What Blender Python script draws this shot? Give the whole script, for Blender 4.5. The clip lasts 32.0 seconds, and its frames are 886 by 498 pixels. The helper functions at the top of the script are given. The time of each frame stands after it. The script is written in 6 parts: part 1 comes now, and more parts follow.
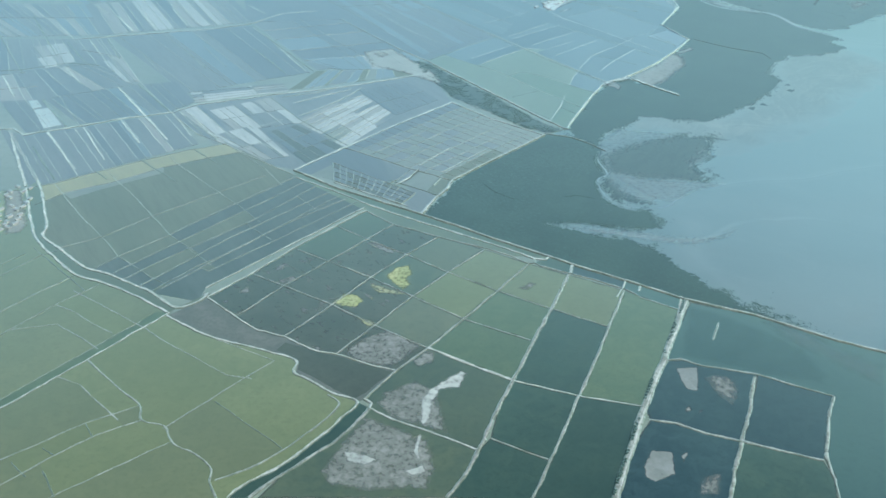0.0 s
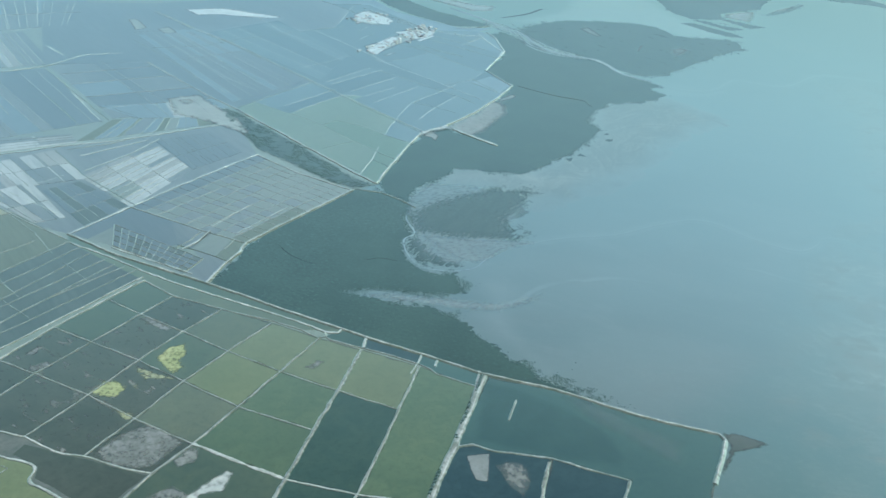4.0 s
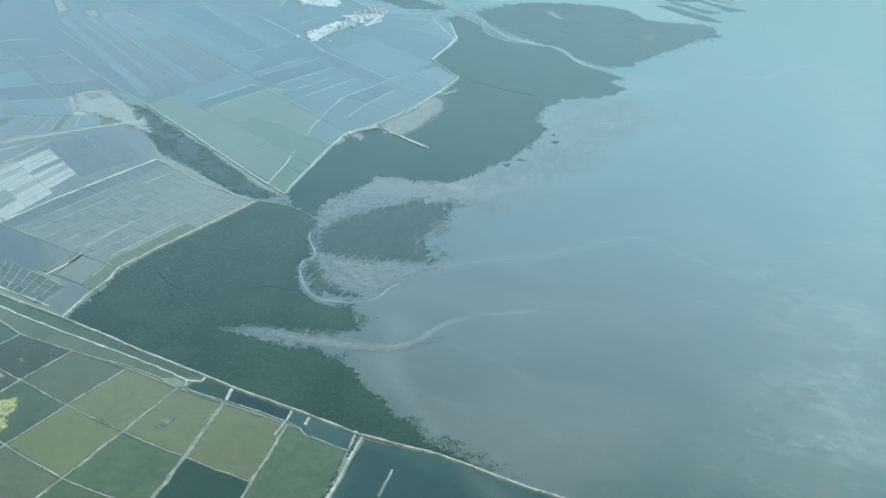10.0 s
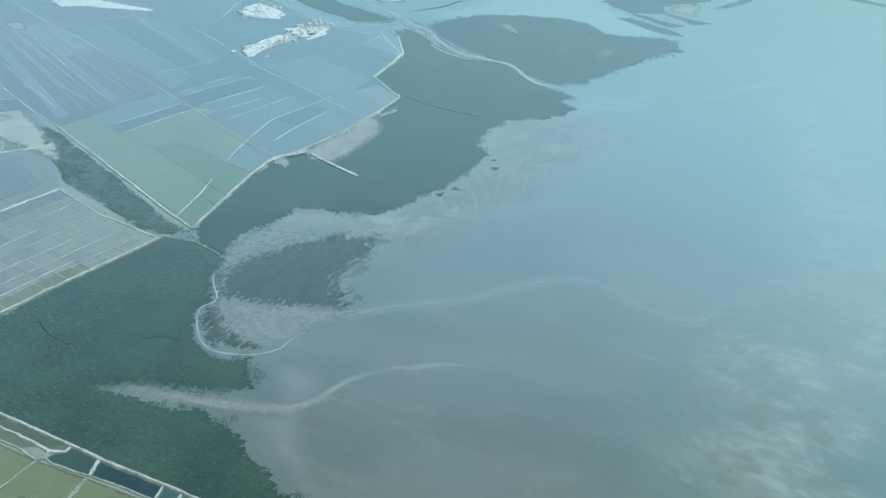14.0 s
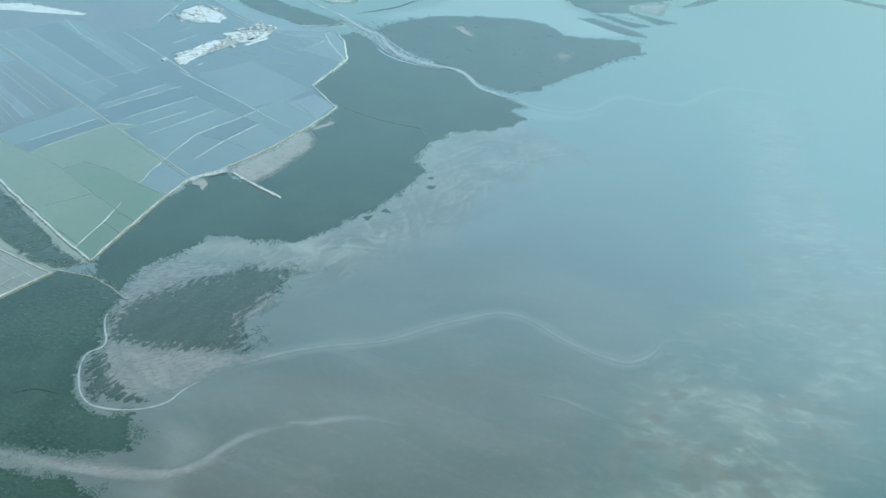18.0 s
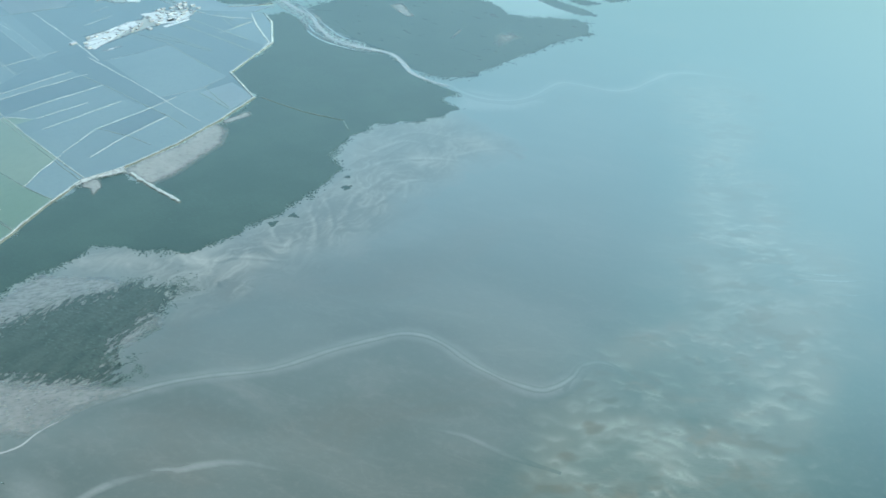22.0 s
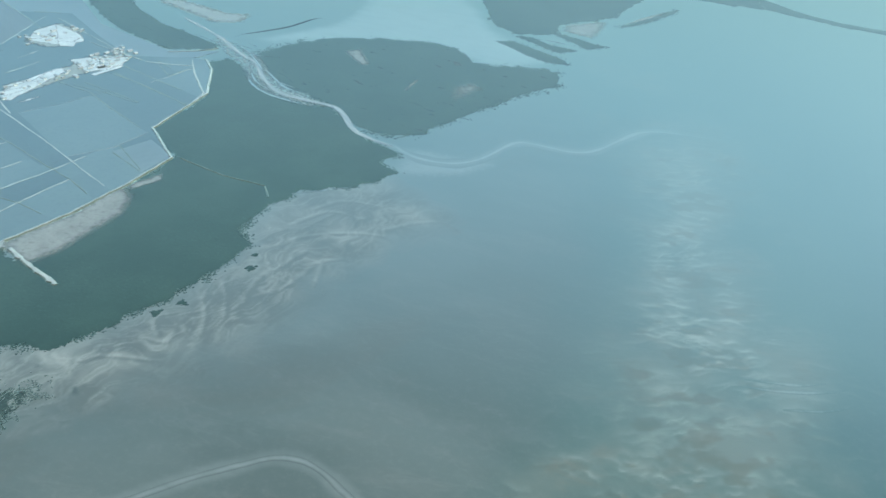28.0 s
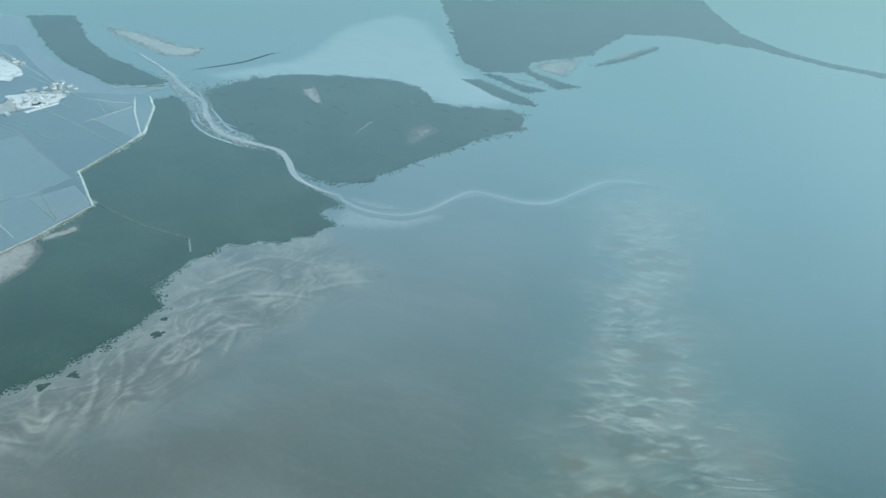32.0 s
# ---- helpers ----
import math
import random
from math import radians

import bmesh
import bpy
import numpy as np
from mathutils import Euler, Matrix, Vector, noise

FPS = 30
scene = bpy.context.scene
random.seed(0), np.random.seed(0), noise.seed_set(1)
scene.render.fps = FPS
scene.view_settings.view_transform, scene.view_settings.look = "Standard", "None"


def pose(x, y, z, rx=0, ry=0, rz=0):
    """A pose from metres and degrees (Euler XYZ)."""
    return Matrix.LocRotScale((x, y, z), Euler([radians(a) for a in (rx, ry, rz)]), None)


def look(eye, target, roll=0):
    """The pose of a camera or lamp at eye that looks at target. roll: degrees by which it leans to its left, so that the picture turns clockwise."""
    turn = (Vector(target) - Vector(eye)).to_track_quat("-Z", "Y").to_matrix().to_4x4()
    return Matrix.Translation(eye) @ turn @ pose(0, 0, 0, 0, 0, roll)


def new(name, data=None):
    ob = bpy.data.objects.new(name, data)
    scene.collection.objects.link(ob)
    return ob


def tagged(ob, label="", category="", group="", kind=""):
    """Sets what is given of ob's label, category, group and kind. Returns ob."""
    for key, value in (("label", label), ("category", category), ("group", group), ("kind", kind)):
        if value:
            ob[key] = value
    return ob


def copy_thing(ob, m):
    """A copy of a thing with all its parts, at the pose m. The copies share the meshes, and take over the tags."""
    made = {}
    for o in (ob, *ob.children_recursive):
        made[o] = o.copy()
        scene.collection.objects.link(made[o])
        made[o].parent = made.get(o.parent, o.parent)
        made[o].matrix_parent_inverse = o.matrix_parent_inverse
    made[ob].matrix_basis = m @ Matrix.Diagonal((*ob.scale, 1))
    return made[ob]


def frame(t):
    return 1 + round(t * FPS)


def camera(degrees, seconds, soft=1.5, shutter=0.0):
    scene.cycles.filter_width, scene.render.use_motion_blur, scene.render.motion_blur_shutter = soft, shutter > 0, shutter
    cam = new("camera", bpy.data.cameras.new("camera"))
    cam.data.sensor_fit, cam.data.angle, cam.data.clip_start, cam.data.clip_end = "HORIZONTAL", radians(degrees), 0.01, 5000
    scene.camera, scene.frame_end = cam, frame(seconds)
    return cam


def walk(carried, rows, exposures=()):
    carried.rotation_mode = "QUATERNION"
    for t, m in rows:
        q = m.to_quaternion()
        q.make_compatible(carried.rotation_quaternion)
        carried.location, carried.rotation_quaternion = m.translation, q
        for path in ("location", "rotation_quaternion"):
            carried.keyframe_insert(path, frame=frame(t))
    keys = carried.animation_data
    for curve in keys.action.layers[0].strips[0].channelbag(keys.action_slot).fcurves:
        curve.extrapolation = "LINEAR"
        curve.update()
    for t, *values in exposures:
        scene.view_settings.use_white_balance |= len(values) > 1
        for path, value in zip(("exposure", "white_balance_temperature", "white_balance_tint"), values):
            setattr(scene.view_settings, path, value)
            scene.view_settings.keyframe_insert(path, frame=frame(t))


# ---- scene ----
from mathutils.geometry import delaunay_2d_cdt

# The camera: level flight at a constant pace, looking down over the coast.
cam = camera(49.0, 32.0, soft=1.6)
PATH = [
    (0, (0.00, 0.00, 638.00), (-17.67, 865.10, 136.71), 1.456),
    (0.5, (12.51, 13.13, 638.01), (3.61, 880.68, 140.74), 1.756),
    (1, (25.01, 26.26, 638.02), (36.57, 899.04, 150.04), 2.257),
    (1.5, (37.52, 39.38, 638.02), (80.03, 918.43, 163.18), 2.912),
    (2, (50.03, 52.51, 638.03), (125.66, 935.42, 174.61), 3.595),
    (2.5, (62.53, 65.64, 638.03), (163.68, 949.04, 180.47), 4.255),
    (3, (75.04, 78.77, 638.04), (190.23, 960.32, 180.22), 4.644),
    (3.5, (87.54, 91.89, 638.04), (205.39, 970.86, 175.94), 4.684),
    (5.5, (137.57, 144.41, 638.07), (236.80, 1012.70, 152.05), 3.883),
    (6, (150.07, 157.53, 638.07), (250.35, 1023.23, 147.66), 3.943),
    (6.5, (162.58, 170.66, 638.08), (266.08, 1034.47, 145.00), 4.144),
    (7, (175.08, 183.79, 638.09), (282.50, 1046.34, 143.64), 4.409),
    (7.5, (187.59, 196.92, 638.09), (298.08, 1058.64, 142.89), 4.523),
    (8, (200.09, 210.04, 638.10), (312.26, 1071.38, 142.61), 4.583),
    (8.5, (212.60, 223.17, 638.10), (324.40, 1084.42, 142.37), 4.670),
    (9, (225.10, 236.30, 638.11), (335.11, 1097.86, 142.51), 4.716),
    (9.5, (237.61, 249.43, 638.12), (345.58, 1110.78, 141.71), 4.741),
    (10, (250.12, 262.56, 638.12), (356.46, 1123.96, 141.46), 4.809),
    (10.5, (262.62, 275.68, 638.13), (367.89, 1137.10, 141.26), 4.795),
    (11, (275.13, 288.81, 638.13), (380.49, 1150.20, 141.24), 4.756),
    (11.5, (287.63, 301.94, 638.14), (393.70, 1163.47, 141.64), 4.742),
    (12, (300.14, 315.07, 638.14), (407.81, 1176.74, 142.24), 4.879),
    (12.5, (312.64, 328.19, 638.15), (423.00, 1189.87, 142.83), 5.083),
    (13, (325.15, 341.32, 638.16), (437.89, 1202.85, 143.12), 5.126),
    (13.5, (337.66, 354.45, 638.16), (452.61, 1215.75, 143.23), 5.166),
    (14, (350.16, 367.58, 638.17), (466.39, 1228.72, 143.27), 5.196),
    (14.5, (362.67, 380.71, 638.17), (479.39, 1241.44, 142.68), 5.155),
    (16.5, (412.69, 433.22, 638.20), (533.41, 1290.96, 138.49), 5.099),
    (17, (425.19, 446.34, 638.20), (546.66, 1303.32, 137.36), 5.014),
    (17.5, (437.70, 459.47, 638.21), (559.46, 1315.72, 136.19), 4.968),
    (18, (450.21, 472.60, 638.22), (572.22, 1328.10, 135.00), 4.988),
    (18.5, (462.71, 485.73, 638.22), (584.74, 1340.24, 133.33), 4.989),
    (19, (475.22, 498.86, 638.23), (597.62, 1352.15, 131.37), 5.041),
    (19.5, (487.72, 511.98, 638.23), (610.99, 1363.51, 128.62), 5.088),
    (20, (500.23, 525.11, 638.24), (624.88, 1374.07, 124.70), 5.151),
    (20.5, (512.73, 538.24, 638.25), (639.35, 1383.91, 119.78), 5.097),
    (21, (525.24, 551.37, 638.25), (655.17, 1393.24, 114.46), 5.139),
    (21.5, (537.75, 564.49, 638.26), (672.03, 1402.87, 109.96), 5.253),
    (22, (550.25, 577.62, 638.26), (690.30, 1413.09, 106.87), 5.394),
    (22.5, (562.76, 590.75, 638.27), (706.54, 1425.45, 106.66), 5.614),
    (23, (575.26, 603.88, 638.27), (718.90, 1439.65, 108.31), 5.608),
    (23.5, (587.77, 617.01, 638.28), (725.72, 1455.71, 111.45), 5.573),
    (24, (600.27, 630.13, 638.29), (728.05, 1472.74, 115.13), 5.352),
    (24.5, (612.78, 643.26, 638.29), (729.30, 1489.82, 118.90), 5.174),
    (25, (625.29, 656.39, 638.30), (733.46, 1506.24, 122.51), 5.078),
    (25.5, (637.79, 669.52, 638.30), (741.46, 1521.84, 125.67), 5.061),
    (27.5, (687.81, 722.03, 638.33), (798.63, 1573.25, 125.35), 5.195),
    (28, (700.32, 735.15, 638.33), (814.21, 1585.23, 124.13), 5.411),
    (28.5, (712.82, 748.28, 638.34), (828.96, 1597.81, 123.74), 5.641),
    (29, (725.33, 761.41, 638.35), (843.39, 1610.74, 123.85), 5.788),
    (29.5, (737.84, 774.54, 638.35), (856.80, 1623.85, 124.05), 5.839),
    (30, (750.34, 787.67, 638.36), (869.62, 1637.39, 124.80), 5.931),
    (30.5, (762.85, 800.79, 638.36), (881.41, 1651.50, 126.26), 5.880),
    (31, (775.35, 813.92, 638.37), (891.45, 1666.94, 129.57), 5.958),
    (31.5, (787.86, 827.05, 638.38), (898.89, 1684.08, 135.22), 5.906),
    (32, (800.36, 840.18, 638.38), (905.43, 1702.04, 142.23), 5.886),
]
walk(cam, [(t, look(eye, target, roll)) for t, eye, target, roll in PATH], exposures=[(t, stops, 5350.0, -7.5) for t, stops in ((0.0, 0.19), (1.0, 0.18), (2.0, 0.02), (6.0, 0.22), (12.0, 0.24), (19.0, 0.25), (22.0, 0.36), (25.0, 0.2), (30.0, 0.17), (32.0, 0.11))])

# ---- light: a bright hazy day, high soft sun ----
SUN_UP, SUN_ROUND = radians(54), radians(112)
world = bpy.data.worlds.new("hazy_sky")
scene.world = world
world.use_nodes = True
wn = world.node_tree
sky = wn.nodes.new("ShaderNodeTexSky")
sky.sky_type, sky.sun_disc = "NISHITA", False
sky.sun_elevation, sky.sun_rotation = SUN_UP, SUN_ROUND
sky.air_density, sky.dust_density, sky.ozone_density = 1.6, 5.5, 1.0
wn.links.new(sky.outputs["Color"], wn.nodes["Background"].inputs["Color"])
wn.nodes["Background"].inputs["Strength"].default_value = 0.15
sun = new("sun", bpy.data.lights.new("sun", "SUN"))
sun.data.energy, sun.data.angle, sun.data.color = 0.8, radians(25), (1.0, 0.96, 0.9)
away = Vector((math.sin(SUN_ROUND) * math.cos(SUN_UP), math.cos(SUN_ROUND) * math.cos(SUN_UP), math.sin(SUN_UP)))
sun.matrix_world = look(away * 500, (0, 0, 0))


# ---- materials ----
# usual strength of the gloss that stands in for haze
HAZE_GLOSS = 0.85


class Nodes:
    """A short way to write node trees."""

    def __init__(self, name):
        self.mat = bpy.data.materials.new(name)
        self.mat.use_nodes = True
        self.tree = self.mat.node_tree
        self.bsdf = self.tree.nodes["Principled BSDF"]
        self.out = self.tree.nodes["Material Output"]

    def add(self, kind, **values):
        node = self.tree.nodes.new(kind)
        for key, value in values.items():
            if key == "operation":
                node.operation = value
            elif key == "data_type":
                node.data_type = value
            elif key == "blend_type":
                node.blend_type = value
            elif key == "attribute_name":
                node.attribute_name = value
            else:
                node.inputs[key].default_value = value
        return node

    def link(self, a, b):
        self.tree.links.new(a, b)

    def math(self, op, a, b=0.0, c=0.0, clamp=False):
        node = self.tree.nodes.new("ShaderNodeMath")
        node.operation, node.use_clamp = op, clamp
        for socket, value in zip(node.inputs, (a, b, c)):
            if isinstance(value, (int, float)):
                socket.default_value = value
            else:
                self.link(value, socket)
        return node.outputs[0]

    def place(self, sx=1.0, sy=1.0, sz=1.0, turn=0.0):
        """World place, scaled after a turn about the upright."""
        geo = self.tree.nodes.new("ShaderNodeNewGeometry")
        mapping = self.tree.nodes.new("ShaderNodeMapping")
        mapping.vector_type = "POINT"
        mapping.inputs["Rotation"].default_value = (0, 0, radians(turn))
        mapping.inputs["Scale"].default_value = (sx, sy, sz)
        # turn first, scale second: two nodes
        first = self.tree.nodes.new("ShaderNodeMapping")
        first.inputs["Rotation"].default_value = (0, 0, radians(turn))
        mapping.inputs["Rotation"].default_value = (0, 0, 0)
        self.link(geo.outputs["Position"], first.inputs["Vector"])
        self.link(first.outputs["Vector"], mapping.inputs["Vector"])
        return mapping.outputs["Vector"]

    def noise(self, scale, detail=4.0, rough=0.55, vector=None, distort=0.0):
        node = self.add("ShaderNodeTexNoise", Scale=scale, Detail=detail, Roughness=rough, Distortion=distort)
        self.link(vector if vector is not None else self.place(), node.inputs["Vector"])
        return node.outputs["Fac"]

    def ramp(self, value, low, high):
        node = self.tree.nodes.new("ShaderNodeMapRange")
        node.interpolation_type = "SMOOTHSTEP"
        node.inputs["From Min"].default_value, node.inputs["From Max"].default_value = low, high
        self.link(value, node.inputs["Value"])
        return node.outputs["Result"]

    def mix(self, fac, a, b):
        node = self.tree.nodes.new("ShaderNodeMix")
        node.data_type = "RGBA"
        for socket, value in ((node.inputs[0], fac), (node.inputs[6], a), (node.inputs[7], b)):
            if isinstance(value, (int, float)):
                socket.default_value = value
            elif isinstance(value, tuple):
                socket.default_value = (*value, 1)
            else:
                self.link(value, socket)
        return node.outputs[2]

    def bump(self, height, strength, distance):
        node = self.add("ShaderNodeBump", Strength=strength, Distance=distance)
        self.link(height, node.inputs["Height"])
        self.link(node.outputs["Normal"], self.bsdf.inputs["Normal"])

    def done(self, colour, rough, specular=0.5, ior=1.4, sheen=0.0, sheen_tint=(0.8, 0.95, 1.0), film=HAZE_GLOSS, film_rough=0.45, film_low=0.27, film_high=0.88, film_tint=(0.86, 1.0, 0.94)):
        b = self.bsdf
        self.link(colour, b.inputs["Base Color"])
        if isinstance(rough, (int, float)):
            b.inputs["Roughness"].default_value = rough
        else:
            self.link(rough, b.inputs["Roughness"])
        b.inputs["IOR"].default_value = ior
        b.inputs["Specular IOR Level"].default_value = specular
        # bluish sheen, also in place of haze
        b.inputs["Sheen Weight"].default_value = sheen
        b.inputs["Sheen Roughness"].default_value = 0.5
        b.inputs["Sheen Tint"].default_value = (*sheen_tint, 1)
        self.link(self.wet(b.outputs[0], film, film_rough, film_low, film_high, film_tint), self.out.inputs["Surface"])
        return self.mat

    def wet(self, shader, amount=HAZE_GLOSS, rough=0.45, low=0.27, high=0.88, tint=(0.86, 1.0, 0.94)):
        """A gloss over everything in place of haze: it mirrors the bright low sky, more so at a flat angle."""
        lean = self.add("ShaderNodeLayerWeight", Blend=0.5).outputs["Facing"]
        gloss = self.tree.nodes.new("ShaderNodeBsdfGlossy")
        gloss.inputs["Roughness"].default_value = rough
        gloss.inputs["Color"].default_value = (*tint, 1)
        mixer = self.tree.nodes.new("ShaderNodeMixShader")
        self.link(self.math("MULTIPLY", self.ramp(lean, low, high), amount), mixer.inputs[0])
        self.link(shader, mixer.inputs[1])
        self.link(gloss.outputs[0], mixer.inputs[2])
        return mixer.outputs[0]


def random_of(n):
    node = n.tree.nodes.new("ShaderNodeObjectInfo")
    return node.outputs["Random"]


def pond_water(name, shallow, deep, algae, rough=0.16, film=HAZE_GLOSS, tint=(0.86, 1.0, 0.82)):
    """Still pond water over a muddy bed: cloudy patches, fine wind ripple, some variation from pond to pond."""
    n = Nodes(name)
    wide = n.ramp(n.noise(0.01, 2, 0.45), 0.15, 0.85)
    fine = n.ramp(n.noise(0.045, 6, 0.62, distort=0.8), 0.36, 0.7)
    weed = n.ramp(n.noise(0.16, 6, 0.66, distort=0.5), 0.46, 0.72)
    c = n.mix(wide, deep, shallow)
    c = n.mix(n.math("MULTIPLY", fine, 0.5), c, tuple(1.12 * v for v in algae))
    c = n.mix(n.math("MULTIPLY", weed, 0.4), c, tuple(0.72 * v for v in deep))
    c = n.mix(n.math("MULTIPLY", random_of(n), 0.55), c, tuple(0.84 * d for d in deep))
    n.bump(n.noise(0.9, 3, 0.6), 0.06, 0.3)
    return n.done(c, n.math("MULTIPLY_ADD", fine, 0.05, rough), 0.5, 1.33, film=film, film_tint=tint)


def ground_like(name, a, b, c, wide=0.02, fine=0.3, rough=0.85, bump=0.4, dist=0.4, spec=0.3, sheen=0.0, turn=0.0, stretch=1.0, film=HAZE_GLOSS, film_rough=0.45):
    n = Nodes(name)
    v = n.place(1.0, stretch, 1.0, turn)
    w = n.ramp(n.noise(wide, 4, 0.55, v), 0.32, 0.68)
    f = n.noise(fine, 8, 0.7, v)
    col = n.mix(w, a, b)
    col = n.mix(n.math("MULTIPLY", n.ramp(f, 0.4, 0.7), 0.8), col, c)
    col = n.mix(n.math("MULTIPLY", random_of(n), 0.3), col, b)
    n.bump(f, bump, dist)
    return n.done(col, rough, spec, 1.4, sheen, film=0.42 if name.startswith(("dark_flooded", "green_crop")) else 0.6 if name.endswith(("field", "paddy", "farmland")) else film, film_rough=film_rough, film_tint=(0.88, 1.0, 0.9) if name.startswith(("green_crop", "grey_striped", "dark_flooded")) else (0.84, 1.0, 0.98) if name.startswith("wet") else (0.86, 1.0, 0.92) if name.endswith("paddy") else (0.86, 1.0, 0.965) if name.endswith(("field", "paddy", "farmland")) else (0.86, 1.0, 0.94))


def dike_earth(name, a, b, c):
    """Dry trodden earth with grass and wet mud in patches."""
    n = Nodes(name)
    wide = n.ramp(n.noise(0.035, 4, 0.6), 0.35, 0.65)
    tuft = n.ramp(n.noise(0.22, 6, 0.7), 0.47, 0.62)
    grown = n.ramp(n.noise(0.05, 5, 0.65), 0.44, 0.62)
    col = n.mix(wide, a, b)
    col = n.mix(n.math("MULTIPLY", tuft, 0.75), col, c)
    col = n.mix(n.math("MULTIPLY", grown, 0.6), col, c)
    n.bump(n.noise(0.7, 5, 0.7), 0.5, 0.4)
    return n.done(col, 0.9, 0.3, 1.4, film=0.6, film_rough=0.7)


W_GREEN = pond_water("green_pond_water", (0.112, 0.15, 0.085), (0.08, 0.118, 0.072), (0.134, 0.162, 0.086))
W_BRIGHT = pond_water("bright_green_pond_water", (0.172, 0.19, 0.106), (0.142, 0.163, 0.093), (0.186, 0.198, 0.106))
W_YELLOW = pond_water("yellow_green_pond_water", (0.182, 0.204, 0.104), (0.15, 0.174, 0.09), (0.2, 0.215, 0.11))
W_OLIVE = pond_water("olive_pond_water", (0.094, 0.12, 0.08), (0.065, 0.092, 0.067), (0.11, 0.127, 0.075))
W_DARK = pond_water("dark_pond_water", (0.078, 0.088, 0.066), (0.05, 0.062, 0.048), (0.10, 0.105, 0.078))
W_TEAL = pond_water("dark_teal_pond_water", (0.052, 0.088, 0.068), (0.034, 0.062, 0.05), (0.066, 0.095, 0.064))
W_BLUE = pond_water("deep_blue_pond_water", (0.036, 0.066, 0.07), (0.02, 0.042, 0.05), (0.05, 0.082, 0.08))
W_LAGOON = pond_water("lagoon_water", (0.08, 0.135, 0.116), (0.048, 0.092, 0.086), (0.07, 0.12, 0.10))
W_BROWN = pond_water("brown_pond_water", (0.135, 0.152, 0.10), (0.095, 0.114, 0.082), (0.15, 0.157, 0.095))
W_FAR = pond_water("flooded_field_water", (0.19, 0.248, 0.248), (0.165, 0.218, 0.222), (0.18, 0.23, 0.22), 0.12, 0.52, (0.83, 1.0, 0.97))
W_FAR_DEEP = pond_water("deep_flooded_field_water", (0.138, 0.186, 0.19), (0.12, 0.162, 0.17), (0.135, 0.18, 0.178), 0.12, 0.52, (0.83, 1.0, 0.97))
W_RIVER = pond_water("silty_river_water", (0.38, 0.40, 0.375), (0.33, 0.355, 0.335), (0.36, 0.38, 0.35), film=0.6, tint=(0.88, 1.0, 0.95))
EARTH = dike_earth("pale_dike_earth", (0.46, 0.455, 0.415), (0.60, 0.59, 0.54), (0.24, 0.25, 0.20))
EARTH_GREY = dike_earth("grey_dike_earth", (0.29, 0.29, 0.26), (0.41, 0.405, 0.365), (0.14, 0.155, 0.12))
EARTH_DARK = dike_earth("grassy_bund_earth", (0.095, 0.12, 0.09), (0.14, 0.155, 0.12), (0.06, 0.08, 0.06))
EARTH_PALE = dike_earth("bare_pale_dike_earth", (0.42, 0.425, 0.395), (0.53, 0.53, 0.495), (0.29, 0.30, 0.265))
BANK_SLOPE = dike_earth("dark_bank_slope", (0.13, 0.145, 0.115), (0.20, 0.205, 0.17), (0.09, 0.11, 0.08))
MUD_DARK = ground_like("dark_wet_mud", (0.12, 0.13, 0.11), (0.17, 0.17, 0.145), (0.09, 0.11, 0.085), 0.04, 0.2, 0.5, 0.5, 0.4, film=0.5)
CRUST = ground_like("pale_salt_crust", (0.50, 0.52, 0.48), (0.62, 0.63, 0.58), (0.38, 0.40, 0.36), 0.08, 0.4, 0.8, 0.5, 0.3)
F_GREY = ground_like("grey_fallow_field", (0.12, 0.136, 0.128), (0.185, 0.195, 0.18), (0.085, 0.098, 0.092), 0.012, 0.12, 0.75, 0.4, 0.4, 0.4, 0.3, -33, 0.12, film=0.62 * HAZE_GLOSS)
F_PALE = ground_like("pale_dry_field", (0.39, 0.39, 0.35), (0.51, 0.50, 0.455), (0.25, 0.26, 0.23), 0.012, 0.12, 0.8, 0.4, 0.4, 0.4, 0.3, -33, 0.12)
F_GREEN = ground_like("green_crop_field", (0.105, 0.13, 0.095), (0.145, 0.166, 0.12), (0.085, 0.108, 0.078), 0.012, 0.12, 0.8, 0.4, 0.4, 0.4, 0.3, -33, 0.12)
F_DARK = ground_like("dark_flooded_field", (0.074, 0.1, 0.088), (0.105, 0.132, 0.116), (0.058, 0.082, 0.072), 0.012, 0.12, 0.4, 0.4, 0.3, 0.5, 0.2, -33, 0.12, film=0.62 * HAZE_GLOSS)
F_MID = ground_like("grey_striped_field", (0.15, 0.172, 0.152), (0.2, 0.217, 0.19), (0.12, 0.142, 0.12), 0.012, 0.12, 0.75, 0.4, 0.4, 0.4, 0.3, 38, 0.25)
F_SOFT = ground_like("soft_green_paddy", (0.125, 0.175, 0.115), (0.165, 0.21, 0.14), (0.11, 0.15, 0.10), 0.012, 0.12, 0.6, 0.4, 0.3, 0.4, 0.3, 38, 0.5)
F_LUSH = ground_like("lush_green_paddy", (0.085, 0.142, 0.08), (0.115, 0.17, 0.10), (0.07, 0.12, 0.066), 0.012, 0.12, 0.6, 0.4, 0.3, 0.4, 0.3, 38, 0.5)
F_WET = ground_like("wet_blue_grey_paddy", (0.145, 0.185, 0.185), (0.185, 0.222, 0.222), (0.125, 0.16, 0.162), 0.012, 0.12, 0.5, 0.4, 0.3, 0.5, 0.2, 38, 0.5)
F_TAN = ground_like("tan_stubble_field", (0.265, 0.25, 0.12), (0.325, 0.305, 0.15), (0.21, 0.21, 0.105), 0.012, 0.12, 0.85, 0.4, 0.4, 0.3, 0.3, -33, 0.12)
